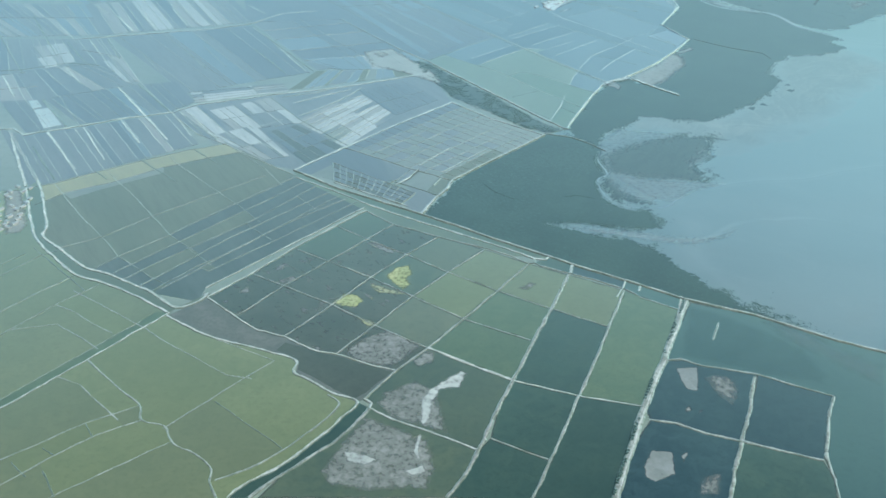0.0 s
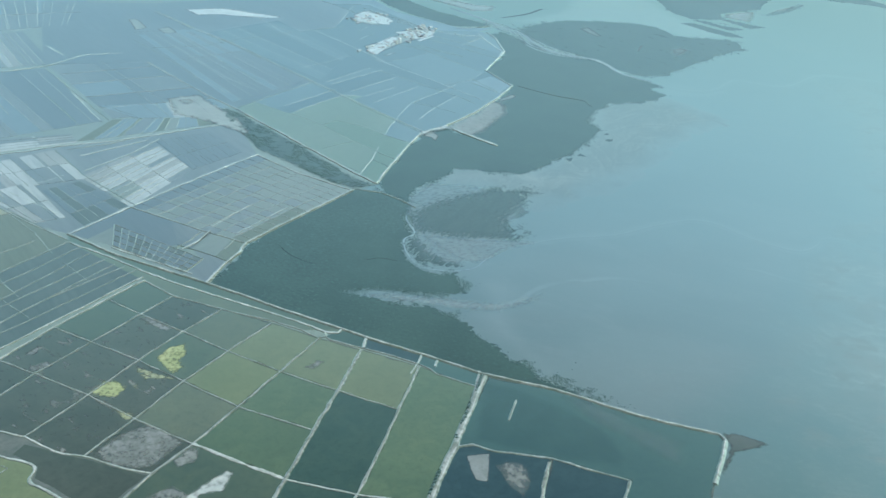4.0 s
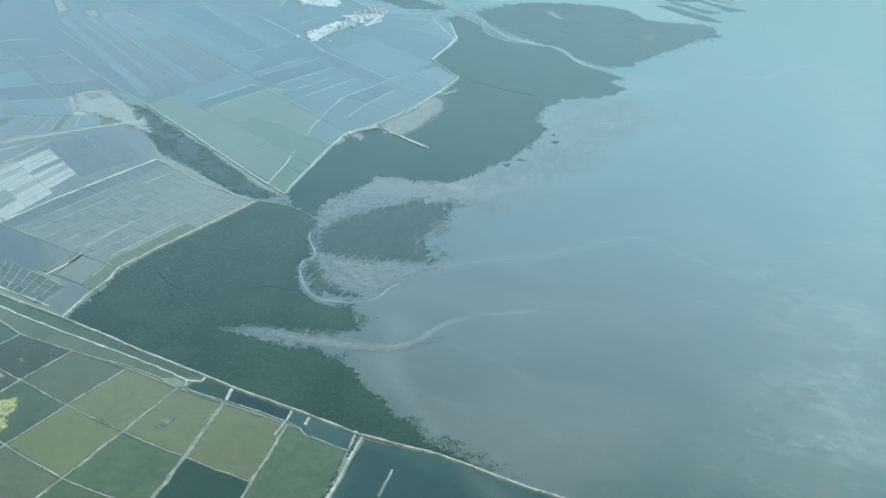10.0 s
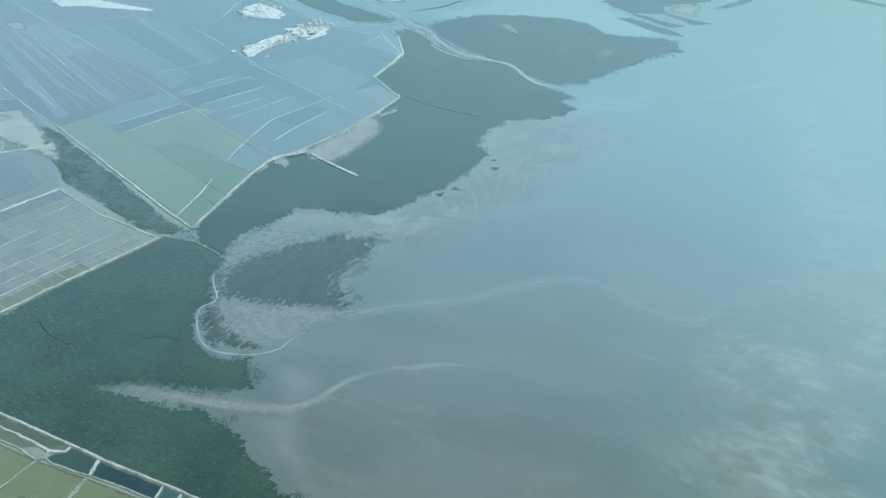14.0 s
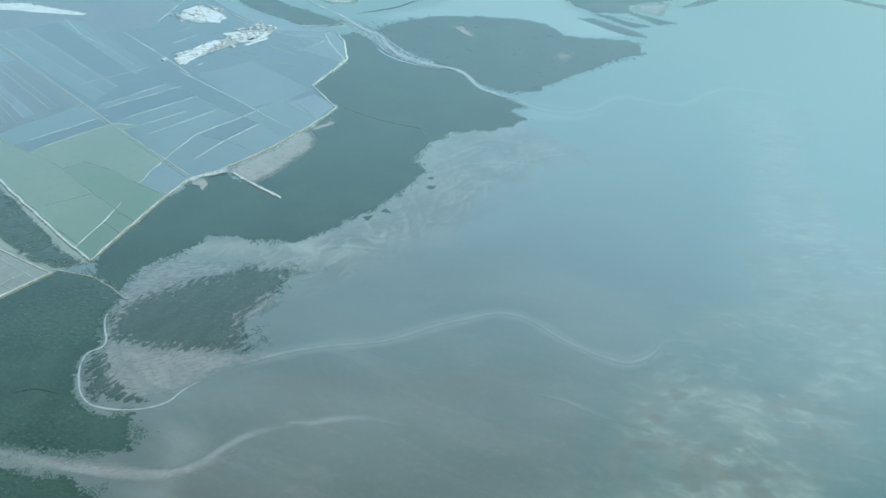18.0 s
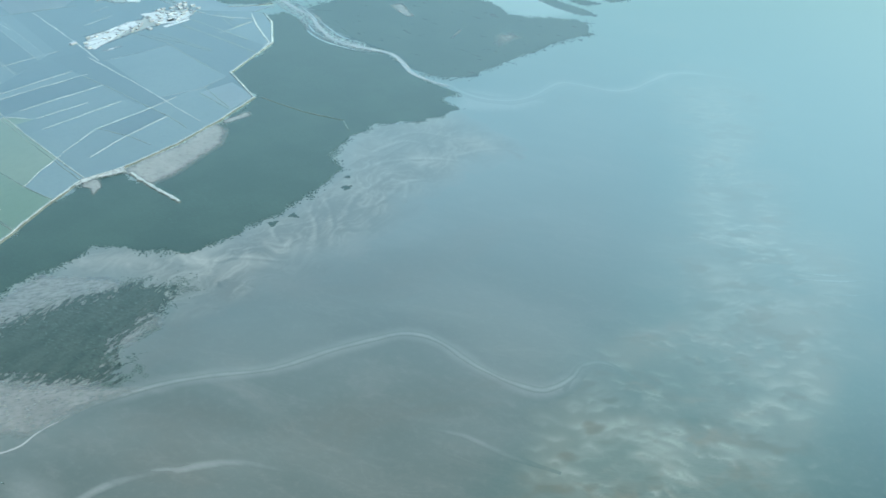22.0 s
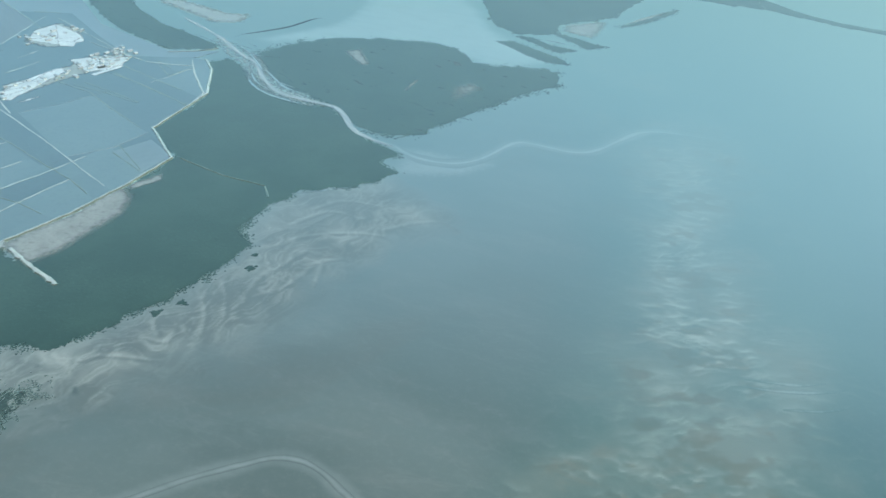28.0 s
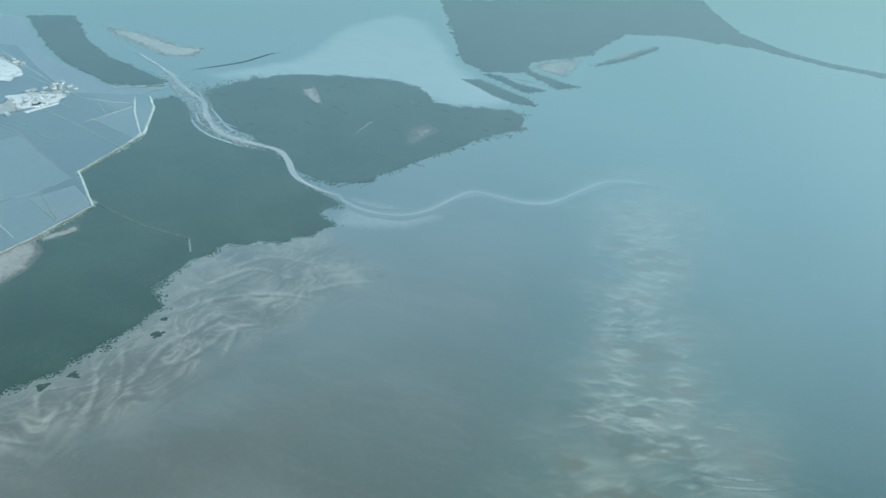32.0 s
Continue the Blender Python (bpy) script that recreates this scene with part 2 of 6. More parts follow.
F_SLATE = ground_like("slate_fallow_field", (0.082, 0.102, 0.104), (0.125, 0.142, 0.142), (0.062, 0.078, 0.08), 0.012, 0.12, 0.7, 0.4, 0.4, 0.4, 0.3, -33, 0.12, film=0.62 * HAZE_GLOSS)
F_TAN_GREY = ground_like("grey_tan_stubble_field", (0.26, 0.25, 0.215), (0.34, 0.325, 0.28), (0.19, 0.185, 0.16), 0.012, 0.12, 0.85, 0.4, 0.4, 0.3, 0.3, -33, 0.12)
LAND = ground_like("grey_green_farmland", (0.19, 0.22, 0.17), (0.25, 0.27, 0.21), (0.15, 0.18, 0.12), 0.006, 0.08, 0.85, 0.4, 0.4, 0.3, 0.3)
ROOF = ground_like("white_sheet_roof", (0.50, 0.51, 0.50), (0.62, 0.62, 0.60), (0.40, 0.40, 0.38), 0.1, 1.0, 0.5, 0.1, 0.1)
ROOF_GREY = ground_like("weathered_grey_roof", (0.36, 0.36, 0.35), (0.46, 0.455, 0.44), (0.26, 0.25, 0.235), 0.1, 1.0, 0.6, 0.1, 0.1)
PLASTER = ground_like("pale_plaster_wall", (0.46, 0.455, 0.43), (0.54, 0.53, 0.50), (0.38, 0.37, 0.34), 0.1, 1.0, 0.9, 0.1, 0.1)


def leaf_material(name, film):
    n = Nodes(name)
    geo = n.tree.nodes.new("ShaderNodeNewGeometry")
    wide = n.ramp(n.noise(0.01, 4, 0.6), 0.35, 0.65)
    c = n.mix(wide, (0.036, 0.07, 0.053), (0.052, 0.09, 0.067))
    c = n.mix(n.math("MULTIPLY", geo.outputs["Random Per Island"], 0.5), c, (0.07, 0.1, 0.074))
    c = n.mix(n.math("MULTIPLY", n.ramp(n.noise(0.22, 4, 0.7), 0.42, 0.66), 0.55), c, (0.02, 0.036, 0.028))
    c = n.mix(n.math("MULTIPLY", n.ramp(n.noise(0.09, 5, 0.7, None, 0.4), 0.52, 0.7), 0.4), c, (0.09, 0.11, 0.088))
    n.bump(n.noise(1.2, 4, 0.7), 0.25, 0.3)
    return n.done(c, 0.8, 0.2, 1.4, 0.0, film=film, film_rough=0.45)


LEAVES = leaf_material("mangrove_leaves", 0.5)
# distant stands: the same leaves under more of the haze gloss
LEAVES_FAR = leaf_material("hazed_far_mangrove_leaves", 0.58)


def flat_colour(n):
    """Tidal flat under a film of silty water: grey mud inshore, teal water offshore, pale wave-worked sand along the outer bar."""
    geo = n.tree.nodes.new("ShaderNodeNewGeometry")
    sep = n.tree.nodes.new("ShaderNodeSeparateXYZ")
    n.link(geo.outputs["Position"], sep.inputs["Vector"])
    x, y = sep.outputs["X"], sep.outputs["Y"]
    warp = n.noise(0.006, 3, 0.5)
    # offshore distance from the outer bar, which runs in a shallow bow
    t = n.math("MULTIPLY", n.math("SUBTRACT", y, 1100.0), 0.001)
    bar = n.math("ADD", n.math("MULTIPLY_ADD", t, 774.0, 815.0), n.math("MULTIPLY", n.math("MULTIPLY", t, t), -366.0))
    off = n.math("SUBTRACT", x, n.math("ADD", bar, n.math("MULTIPLY_ADD", warp, 180.0, -90.0)))
    water = n.ramp(off, -230.0, 0.0)
    band = n.math("MULTIPLY", n.ramp(off, -150.0, -50.0), n.math("SUBTRACT", 1.0, n.ramp(off, 50.0, 230.0)))
    wide = n.ramp(n.noise(0.004, 4, 0.55, n.place(1.0, 1.8, 1.0, 20), 0.4), 0.35, 0.68)
    fine = n.noise(0.12, 8, 0.7)
    mud = n.mix(wide, (0.106, 0.126, 0.11), (0.14, 0.161, 0.143))
    # soft swaths of paler silt and of brown algae, drawn out by the ebb
    swath = n.noise(0.006, 6, 0.62, n.place(1.0, 2.6, 1.0, 28), 1.3)
    mud = n.mix(n.math("MULTIPLY", n.ramp(swath, 0.46, 0.8), 0.35), mud, (0.22, 0.22, 0.19))
    mud = n.mix(n.math("MULTIPLY", n.ramp(n.noise(0.0035, 5, 0.6, n.place(1.0, 1.6, 1.0, -15), 0.5), 0.48, 0.7), 0.45), mud, (0.125, 0.118, 0.092))
    curl = n.math("ABSOLUTE", n.math("SUBTRACT", n.noise(0.014, 5, 0.55, n.place(1.0, 2.4, 1.0, 22), 0.9), 0.5))
    mud = n.mix(n.math("MULTIPLY", n.math("SUBTRACT", 1.0, n.ramp(curl, 0.0, 0.035)), n.math("MULTIPLY", n.ramp(swath, 0.42, 0.6), 0.1)), mud, (0.27, 0.27, 0.24))
    sea = n.mix(wide, (0.062, 0.112, 0.097), (0.08, 0.132, 0.114))
    col = n.mix(water, mud, sea)
    # seaward of the bar the colour is darkened in place of window vignetting
    col = n.mix(n.math("MULTIPLY", n.ramp(off, 90.0, 330.0), 0.95), col, (0.03, 0.064, 0.06))
    # wave-worked bar: wavering pale crests, brown weed between them
    crest_a = n.math("ABSOLUTE", n.math("SUBTRACT", n.noise(0.012, 5, 0.55, n.place(1.0, 3.2, 1.0, 6), 1.1), 0.5))
    crest_b = n.math("ABSOLUTE", n.math("SUBTRACT", n.noise(0.024, 4, 0.5, n.place(1.0, 3.0, 1.0, 12), 1.3), 0.5))
    crest = n.math("MAXIMUM", n.math("SUBTRACT", 1.0, n.ramp(crest_a, 0.0, 0.075)), n.math("MULTIPLY", n.math("SUBTRACT", 1.0, n.ramp(crest_b, 0.0, 0.06)), 0.75))
    worked = n.ramp(n.noise(0.008, 4, 0.6), 0.41, 0.62)
    weed = n.math("MULTIPLY", band, n.math("MULTIPLY", worked, n.ramp(n.noise(0.016, 5, 0.6, n.place(1.0, 1.8, 1.0, 0), 0.6), 0.5, 0.68)))
    col = n.mix(n.math("MULTIPLY", band, n.math("MULTIPLY_ADD", worked, 0.3, 0.1)), col, (0.17, 0.19, 0.155))
    col = n.mix(n.math("MULTIPLY", weed, 0.6), col, (0.17, 0.145, 0.10))
    col = n.mix(n.math("MULTIPLY", n.math("MULTIPLY", band, crest), n.math("MULTIPLY_ADD", worked, 0.12, 0.0)), col, (0.36, 0.37, 0.32))
    col = n.mix(n.math("MULTIPLY", n.ramp(fine, 0.45, 0.8), 0.12), col, (0.34, 0.34, 0.30))
    n.bump(n.math("ADD", swath, n.math("MULTIPLY", fine, 0.4)), 0.12, 0.5)
    return col, n.math("MULTIPLY_ADD", fine, 0.25, 0.22)


def flat_done(n, col, rough, tint=(0.88, 1.0, 0.88), film=0.88):
    return n.done(col, rough, 0.5, 1.33, film=film, film_rough=0.3, film_low=0.23, film_high=0.78, film_tint=tint)


def mudflat_material():
    n = Nodes("tidal_flat")
    return flat_done(n, *flat_colour(n))


FLAT = mudflat_material()


def faded(name, a, b, rough=0.5, scale=0.12, turn=0.0, stretch=1.0, cut=0.7, tatter=1.6, sea=False, coat=0.65, curl=0.0, most=1.0, broad=0.0, swirl=0.0, patch=0.0, on_flat=False, soft=0.5, grain=0.0):
    """Silt, sand, mud or algae that thins out towards its edges in ragged tatters."""
    n = Nodes(name)
    v = n.place(1.0, stretch, 1.0, turn)
    f = n.noise(scale, 6, 0.65, v, 0.2)
    w = n.noise(broad or scale * 0.3, 5, 0.6, v, swirl)
    col = n.mix(n.ramp(w, 0.35, 0.65), a, b)
    col = n.mix(n.math("MULTIPLY", n.ramp(n.noise(scale * 1.7, 5, 0.7, v), 0.38, 0.68), 0.3), col, tuple(0.68 * c for c in a))
    if grain:
        where = n.math("MULTIPLY_ADD", n.ramp(n.noise(0.006, 3, 0.5), 0.42, 0.62), 0.65 * grain, 0.35 * grain)
        col = n.mix(n.math("MULTIPLY", where, n.ramp(n.noise(0.17, 4, 0.65, n.place(1.0, 1.7, 1.0, 25), 0.4), 0.5, 0.6)), col, tuple(0.36 * c for c in a))
        col = n.mix(n.math("MULTIPLY", where, n.ramp(n.noise(0.2, 4, 0.65, n.place(1.0, 1.7, 1.0, 25), 0.7), 0.55, 0.66)), col, tuple(2.1 * c for c in b))
    edge = n.add("ShaderNodeAttribute", attribute_name="thick").outputs["Fac"]
    cover = n.ramp(n.math("ADD", edge, n.math("MULTIPLY_ADD", f, tatter, -0.5 * tatter)), 0.1, cut)
    cover = n.math("MULTIPLY", cover, n.ramp(edge, 0.0, soft))
    if patch:
        cover = n.math("MULTIPLY", n.ramp(f, patch, patch + 0.1), n.ramp(edge, 0.0, 0.4))
    if curl:
        ridge = n.math("ABSOLUTE", n.math("SUBTRACT", n.noise(scale * 0.8, 4, 0.55, v, 0.5), 0.5))
        cover = n.math("MULTIPLY", cover, n.math("MULTIPLY_ADD", n.math("SUBTRACT", 1.0, n.ramp(ridge, 0.0, 0.16)), curl, 1.0 - curl))
    cover = n.math("MULTIPLY", cover, most)
    if on_flat:
        under, gloss = flat_colour(n)
        return flat_done(n, n.mix(cover, under, col), gloss)
    n.done(col, 0.3 if sea else rough, 0.5 if sea else 0.4, 1.33)
    clear = n.tree.nodes.new("ShaderNodeBsdfTransparent")
    mixer = n.tree.nodes.new("ShaderNodeMixShader")
    n.link(cover, mixer.inputs[0])
    n.link(clear.outputs[0], mixer.inputs[1])
    n.link(n.wet(n.bsdf.outputs[0], coat, 0.3, 0.23, 0.72, (0.88, 1.0, 0.92)) if sea else n.wet(n.bsdf.outputs[0], coat), mixer.inputs[2])
    n.link(mixer.outputs[0], n.out.inputs["Surface"])
    return n.mat


SILT = faded("thin_pale_silt", (0.34, 0.35, 0.32), (0.43, 0.435, 0.40), cut=0.9, sea=True, coat=0.84)
SILT_FAINT = faded("thin_grey_silt", (0.36, 0.37, 0.34), (0.44, 0.445, 0.41), 0.5, 0.03, 20, 2.0, 1.5, 1.0, True, 0.9, 0.0, 0.55, on_flat=True)


def worked_sand(name, dark, pale, weed, most, tint, dry):
    """Sand shaped by the ebb over the flat: how thick it lies, how pale its ridges are and where weed grows come with the mesh."""
    n = Nodes(name)
    read = lambda what: n.add("ShaderNodeAttribute", attribute_name=what).outputs["Fac"]
    under, gloss = flat_colour(n)
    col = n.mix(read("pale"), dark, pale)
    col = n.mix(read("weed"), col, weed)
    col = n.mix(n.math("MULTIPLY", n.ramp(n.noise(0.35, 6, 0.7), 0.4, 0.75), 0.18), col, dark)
    # dry: how much haze gloss thick sand loses, to keep contrast far off
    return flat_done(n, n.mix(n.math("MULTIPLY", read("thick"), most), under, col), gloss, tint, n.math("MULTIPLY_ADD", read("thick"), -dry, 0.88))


SANDY = worked_sand("streaked_wet_sand", (0.125, 0.13, 0.107), (0.385, 0.378, 0.318), (0.05, 0.065, 0.053), 0.95, (0.9, 1.0, 0.88), 0.15)
CREST = worked_sand("pale_wave_crest", (0.125, 0.14, 0.112), (0.40, 0.42, 0.35), (0.135, 0.112, 0.07), 0.95, (0.88, 1.0, 0.88), 0.08)
HALO = faded("faint_silt_veil", (0.36, 0.37, 0.34), (0.44, 0.445, 0.41), 0.5, 0.02, 20, 2.0, 1.5, 0.8, True, 0.9, 0.0, 0.3, on_flat=True)
SILT_SOFT = faded("soft_pale_silt", (0.52, 0.53, 0.49), (0.60, 0.60, 0.56), cut=1.2, sea=True, coat=0.9, most=0.4, on_flat=True)
SAND_SOFT = faded("smooth_wet_sand", (0.30, 0.295, 0.26), (0.40, 0.395, 0.35), 0.55, 0.12, -20, 2.0, 1.2, 1.8, True, 0.8, 0.0, 0.6)
SANDY_FAR = faded("pale_far_sand", (0.50, 0.55, 0.52), (0.59, 0.63, 0.59), 0.55, 0.014, 20, 2.4, 1.1, 1.7, True, 0.72, on_flat=True)
YARD = faded("white_bare_yard", (0.64, 0.64, 0.61), (0.84, 0.835, 0.80), 0.85, 0.16, cut=0.7, tatter=2.4)
SWAMP_FILM = faded("low_mangrove_canopy", (0.033, 0.062, 0.048), (0.052, 0.09, 0.067), 0.8, 0.17, cut=0.22, tatter=2.6, coat=0.5, broad=0.014, soft=0.1, grain=0.8)
SWAMP_SMOOTH = faded("closed_mangrove_canopy", (0.035, 0.065, 0.05), (0.052, 0.09, 0.067), 0.8, 0.2, cut=0.22, tatter=2.6, coat=0.5, broad=0.014, soft=0.1, grain=0.25)
# canopy of distant stands, coloured a little bluer in place of haze
SWAMP_FAR = faded("hazed_far_mangrove_canopy", (0.034, 0.064, 0.052), (0.054, 0.09, 0.072), 0.8, 0.2, cut=0.22, tatter=2.6, coat=0.5, broad=0.01, soft=0.1, grain=0.2)
THIN_CANOPY = faded("thin_mangrove_canopy", (0.044, 0.07, 0.058), (0.072, 0.098, 0.082), 0.8, 0.075, -55, 2.6, cut=0.3, tatter=3.4, coat=0.55, broad=0.03, soft=0.12, grain=0.5)
TAN = faded("grey_tan_bare_soil", (0.30, 0.295, 0.25), (0.40, 0.39, 0.335), 0.85, 0.09, cut=0.7, tatter=1.4)
MUD_FILM = faded("grey_mud_film", (0.20, 0.205, 0.18), (0.30, 0.30, 0.27), 0.6, 0.14, cut=1.4, tatter=2.6, coat=0.45, broad=0.06)
MUD_BLUE = faded("smooth_grey_mud_bank", (0.21, 0.22, 0.20), (0.27, 0.275, 0.255), 0.6, 0.16, cut=0.8, tatter=2.0, coat=0.5)
CRUST_FILM = faded("pale_crust_film", (0.42, 0.43, 0.39), (0.54, 0.54, 0.49), 0.8, 0.12, cut=1.2, tatter=2.2)
ALGAE_FILM = faded("yellow_algae_film", (0.34, 0.36, 0.16), (0.47, 0.47, 0.23), 0.8, 0.22, cut=1.2, tatter=3.0, coat=0.45)
ALGAE_THIN = faded("pale_algae_film", (0.30, 0.31, 0.18), (0.40, 0.40, 0.24), 0.8, 0.22, cut=1.3, tatter=3.2, coat=0.45)
BEACH_FILM = faded("white_sand_film", (0.33, 0.325, 0.288), (0.43, 0.42, 0.375), 0.85, 0.12, cut=1.1, tatter=1.1, most=0.8)


FLECK = faded("grey_mud_flecks", (0.20, 0.205, 0.175), (0.29, 0.285, 0.245), 0.6, 0.06, 40, 1.6, coat=0.45, most=0.8, patch=0.56)
FLECK_BANK = faded("patchy_bank_silt", (0.34, 0.35, 0.32), (0.44, 0.44, 0.405), 0.6, 0.11, 35, 1.8, coat=0.7, most=0.85, patch=0.47)
PLUME = faded("pale_silt_plume", (0.50, 0.51, 0.47), (0.58, 0.58, 0.54), 0.5, 0.04, 20, 2.0, 1.2, 0.8, True, most=0.7, on_flat=True)
FLECK_PALE = faded("pale_silt_flecks", (0.32, 0.33, 0.30), (0.42, 0.42, 0.385), 0.6, 0.022, 35, 2.2, coat=0.7, most=0.55, patch=0.61)
DEEP = faded("deep_blue_water", (0.028, 0.062, 0.078), (0.04, 0.078, 0.092), 0.2, 0.03, cut=1.3, tatter=1.4, coat=0.85, most=0.16)
MILKY = faded("milky_shallow_water", (0.15, 0.20, 0.19), (0.19, 0.24, 0.22), 0.2, 0.03, cut=1.4, tatter=1.6, coat=0.85, most=0.5)
GULLY = faded("dark_gully_mud", (0.018, 0.03, 0.026), (0.03, 0.042, 0.036), 0.5, 0.2, coat=0.25)


# ---- geometry helpers ----
def wobble(x, y, size, seed=0.0):
    v = Vector((x / size, y / size, seed))
    return noise.noise(v), noise.noise(v + Vector((31.7, 12.3, 5.1)))


def course(pts, step=8.0, closed=False, rough=0.0, size=25.0, smooth=False):
    """A line through the plan's points in even short steps, with an uneven hand."""
    pts = [Vector(p) for p in pts]
    count = len(pts)
    out = []
    for i in range(count if closed else count - 1):
        p1, p2 = pts[i], pts[(i + 1) % count]
        p0 = pts[i - 1] if closed or i else p1
        p3 = pts[(i + 2) % count] if closed or i + 2 < count else p2
        k = max(1, int((p2 - p1).length / step))
        for j in range(k):
            s = j / k
            if smooth:
                q = 0.5 * ((2 * p1) + (p2 - p0) * s + (2 * p0 - 5 * p1 + 4 * p2 - p3) * s * s + (3 * p1 - p0 - 3 * p2 + p3) * s ** 3)
            else:
                q = p1.lerp(p2, s)
            out.append(q)
    if not closed:
        out.append(pts[-1])
    if rough:
        moved = []
        for q in out:
            a, b = wobble(q.x, q.y, size)
            c, d = wobble(q.x, q.y, size / 4, 7.0)
            moved.append(Vector((q.x + rough * (a + 0.4 * c), q.y + rough * (b + 0.4 * d))))
        out = moved
    return out


def mesh_object(name, verts, faces, material, parent=None, smooth=False):
    me = bpy.data.meshes.new(name)
    me.from_pydata(verts, [], faces)
    me.materials.append(material)
    if smooth:
        me.polygons.foreach_set("use_smooth", [True] * len(me.polygons))
    me.update()
    ob = new(name, me)
    if parent:
        ob.parent = parent
    return ob


def bank(name, pts, width, height, material, label="", category="", base=0.2, kind="structure", parent=None, uneven=0.6, smooth=False, rough=1.0, step=3.0, group=""):
    """An earth bank with sloping sides, a rounded crown and uneven width along the plan's line."""
    line = course(pts, step, False, rough, 30.0, smooth)
    verts, faces = [], []
    width, slope = 0.84 * width, height * 0.8 + 0.1 * width
    for i, q in enumerate(line):
        d = (line[min(i + 1, len(line) - 1)] - line[max(i - 1, 0)])
        d = d.normalized() if d.length > 1e-6 else Vector((1, 0))
        side = Vector((-d.y, d.x))
        wv = width * max(0.3, 1 + uneven * (1.6 * noise.noise(Vector((q.x / 16, q.y / 16, 3.0))) + 1.3 * noise.noise(Vector((q.x / 4, q.y / 4, 3.0)))))
        wv2 = width * max(0.3, 1 + uneven * (1.6 * noise.noise(Vector((q.x / 16, q.y / 16, 9.0))) + 1.3 * noise.noise(Vector((q.x / 4, q.y / 4, 9.0)))))
        h = height * (1 + 0.25 * noise.noise(Vector((q.x / 14, q.y / 14, 1.0))))
        for s, z in ((-wv / 2 - slope, -0.4), (-wv / 2, h * 0.85), (0, h), (wv2 / 2, h * 0.85), (wv2 / 2 + slope, -0.4)):
            p = q + side * s
            verts.append((p.x, p.y, base + z))
    for i in range(len(line) - 1):
        for j in range(4):
            a = 5 * i + j
            faces.append((a, a + 5, a + 6, a + 1))
    last = 5 * (len(line) - 1)
    faces += [(0, 1, 2, 3, 4), (last + 4, last + 3, last + 2, last + 1, last)]
    ob = mesh_object(name, verts, faces, material, parent)
    # slopes and ends take a darker colour than the crown
    ob.data.materials.append(BANK_SLOPE)
    ob.data.polygons.foreach_set("material_index", [1 if k % 4 in (0, 3) else 0 for k in range(len(faces) - 2)] + [1, 1])
    if not parent:
        tagged(ob, label, category, group, kind)
    return ob


def area(name, pts, z, material, label="", category="", kind="", depth=0.5, rough=0.0, step=8.0, size=25.0, parent=None, group="", smooth=False):
    """A flat piece of ground or water with a skirt that goes down into what lies below."""
    from_plan = course(pts, step, True, rough, size, smooth) if rough or smooth else [Vector(p) for p in pts]
    turn = sum(a.x * b.y - b.x * a.y for a, b in zip(from_plan, from_plan[1:] + from_plan[:1]))
    if turn < 0:
        from_plan.reverse()
    count = len(from_plan)
    flat, _, tris, _, _, _ = delaunay_2d_cdt(from_plan, [], [list(range(count))], 1, 1e-4)
    verts = [(p.x, p.y, z) for p in flat]
    faces = []
    for f in tris:
        p, q, r = (flat[k] for k in f[:3])
        faces.append(tuple(f) if (q - p).cross(r - p) > 0 else tuple(reversed(f)))
    first = len(verts)
    verts += [(p.x, p.y, z) for p in from_plan] + [(p.x, p.y, z - depth) for p in from_plan]
    for i in range(count):
        j = (i + 1) % count
        faces.append((first + i, first + count + i, first + count + j, first + j))
    me = bpy.data.meshes.new(name)
    me.from_pydata(verts, [], faces)
    me.update()
    me.materials.append(material)
    ob = new(name, me)
    if parent:
        ob.parent = parent
    else:
        tagged(ob, label, category, group, kind)
    return ob


def blob(x, y, long, wide, turn, seed, points=44, ragged=0.35):
    """An organic closed outline."""
    out = []
    c, s = math.cos(radians(turn)), math.sin(radians(turn))
    for i in range(points):
        a = 2 * math.pi * i / points
        r = 1 + ragged * (noise.noise(Vector((1.3 * math.cos(a), 1.3 * math.sin(a), seed * 1.7))) * 1.3 + 0.6 * noise.noise(Vector((4 * math.cos(a), 4 * math.sin(a), seed * 2.9))))
        u, v = r * long * math.cos(a), r * wide * math.sin(a)
        out.append((x + c * u - s * v, y + s * u + c * v))
    return out


def silt(name, pts, width, material, label, z=0.05, step=7.0, rough=2.0, taper=True, category="sandbar"):
    """A low smooth bar of silt along a line, thinning to nothing at its edges."""
    line = course(pts, step, False, rough, 60.0, True)
    verts, faces, thick = [], [], []
    for i, q in enumerate(line):
        d = (line[min(i + 1, len(line) - 1)] - line[max(i - 1, 0)]).normalized()
        side = Vector((-d.y, d.x))
        end = min(1.0, min(i, len(line) - 1 - i) / 12) if taper else 1.0
        wv = width * (0.35 + 0.65 * end) * (1 + 0.5 * noise.noise(Vector((q.x / 40, q.y / 40, 2.0))))
        for s, k in ((-0.5, 0.0), (-0.22, 0.8), (0.0, 1.0), (0.22, 0.8), (0.5, 0.0)):
            p = q + side * s * wv
            verts.append((p.x, p.y, z + 0.03 * k * end))
            thick.append(k * end)
    for i in range(len(line) - 1):
        for j in range(4):
            a = 5 * i + j
            faces.append((a, a + 5, a + 6, a + 1))
    ob = mesh_object(name, verts, faces, material, None, True)
    at = ob.data.attributes.new("thick", "FLOAT", "POINT")
    at.data.foreach_set("value", thick)
    return tagged(ob, label, category, "", "structure")


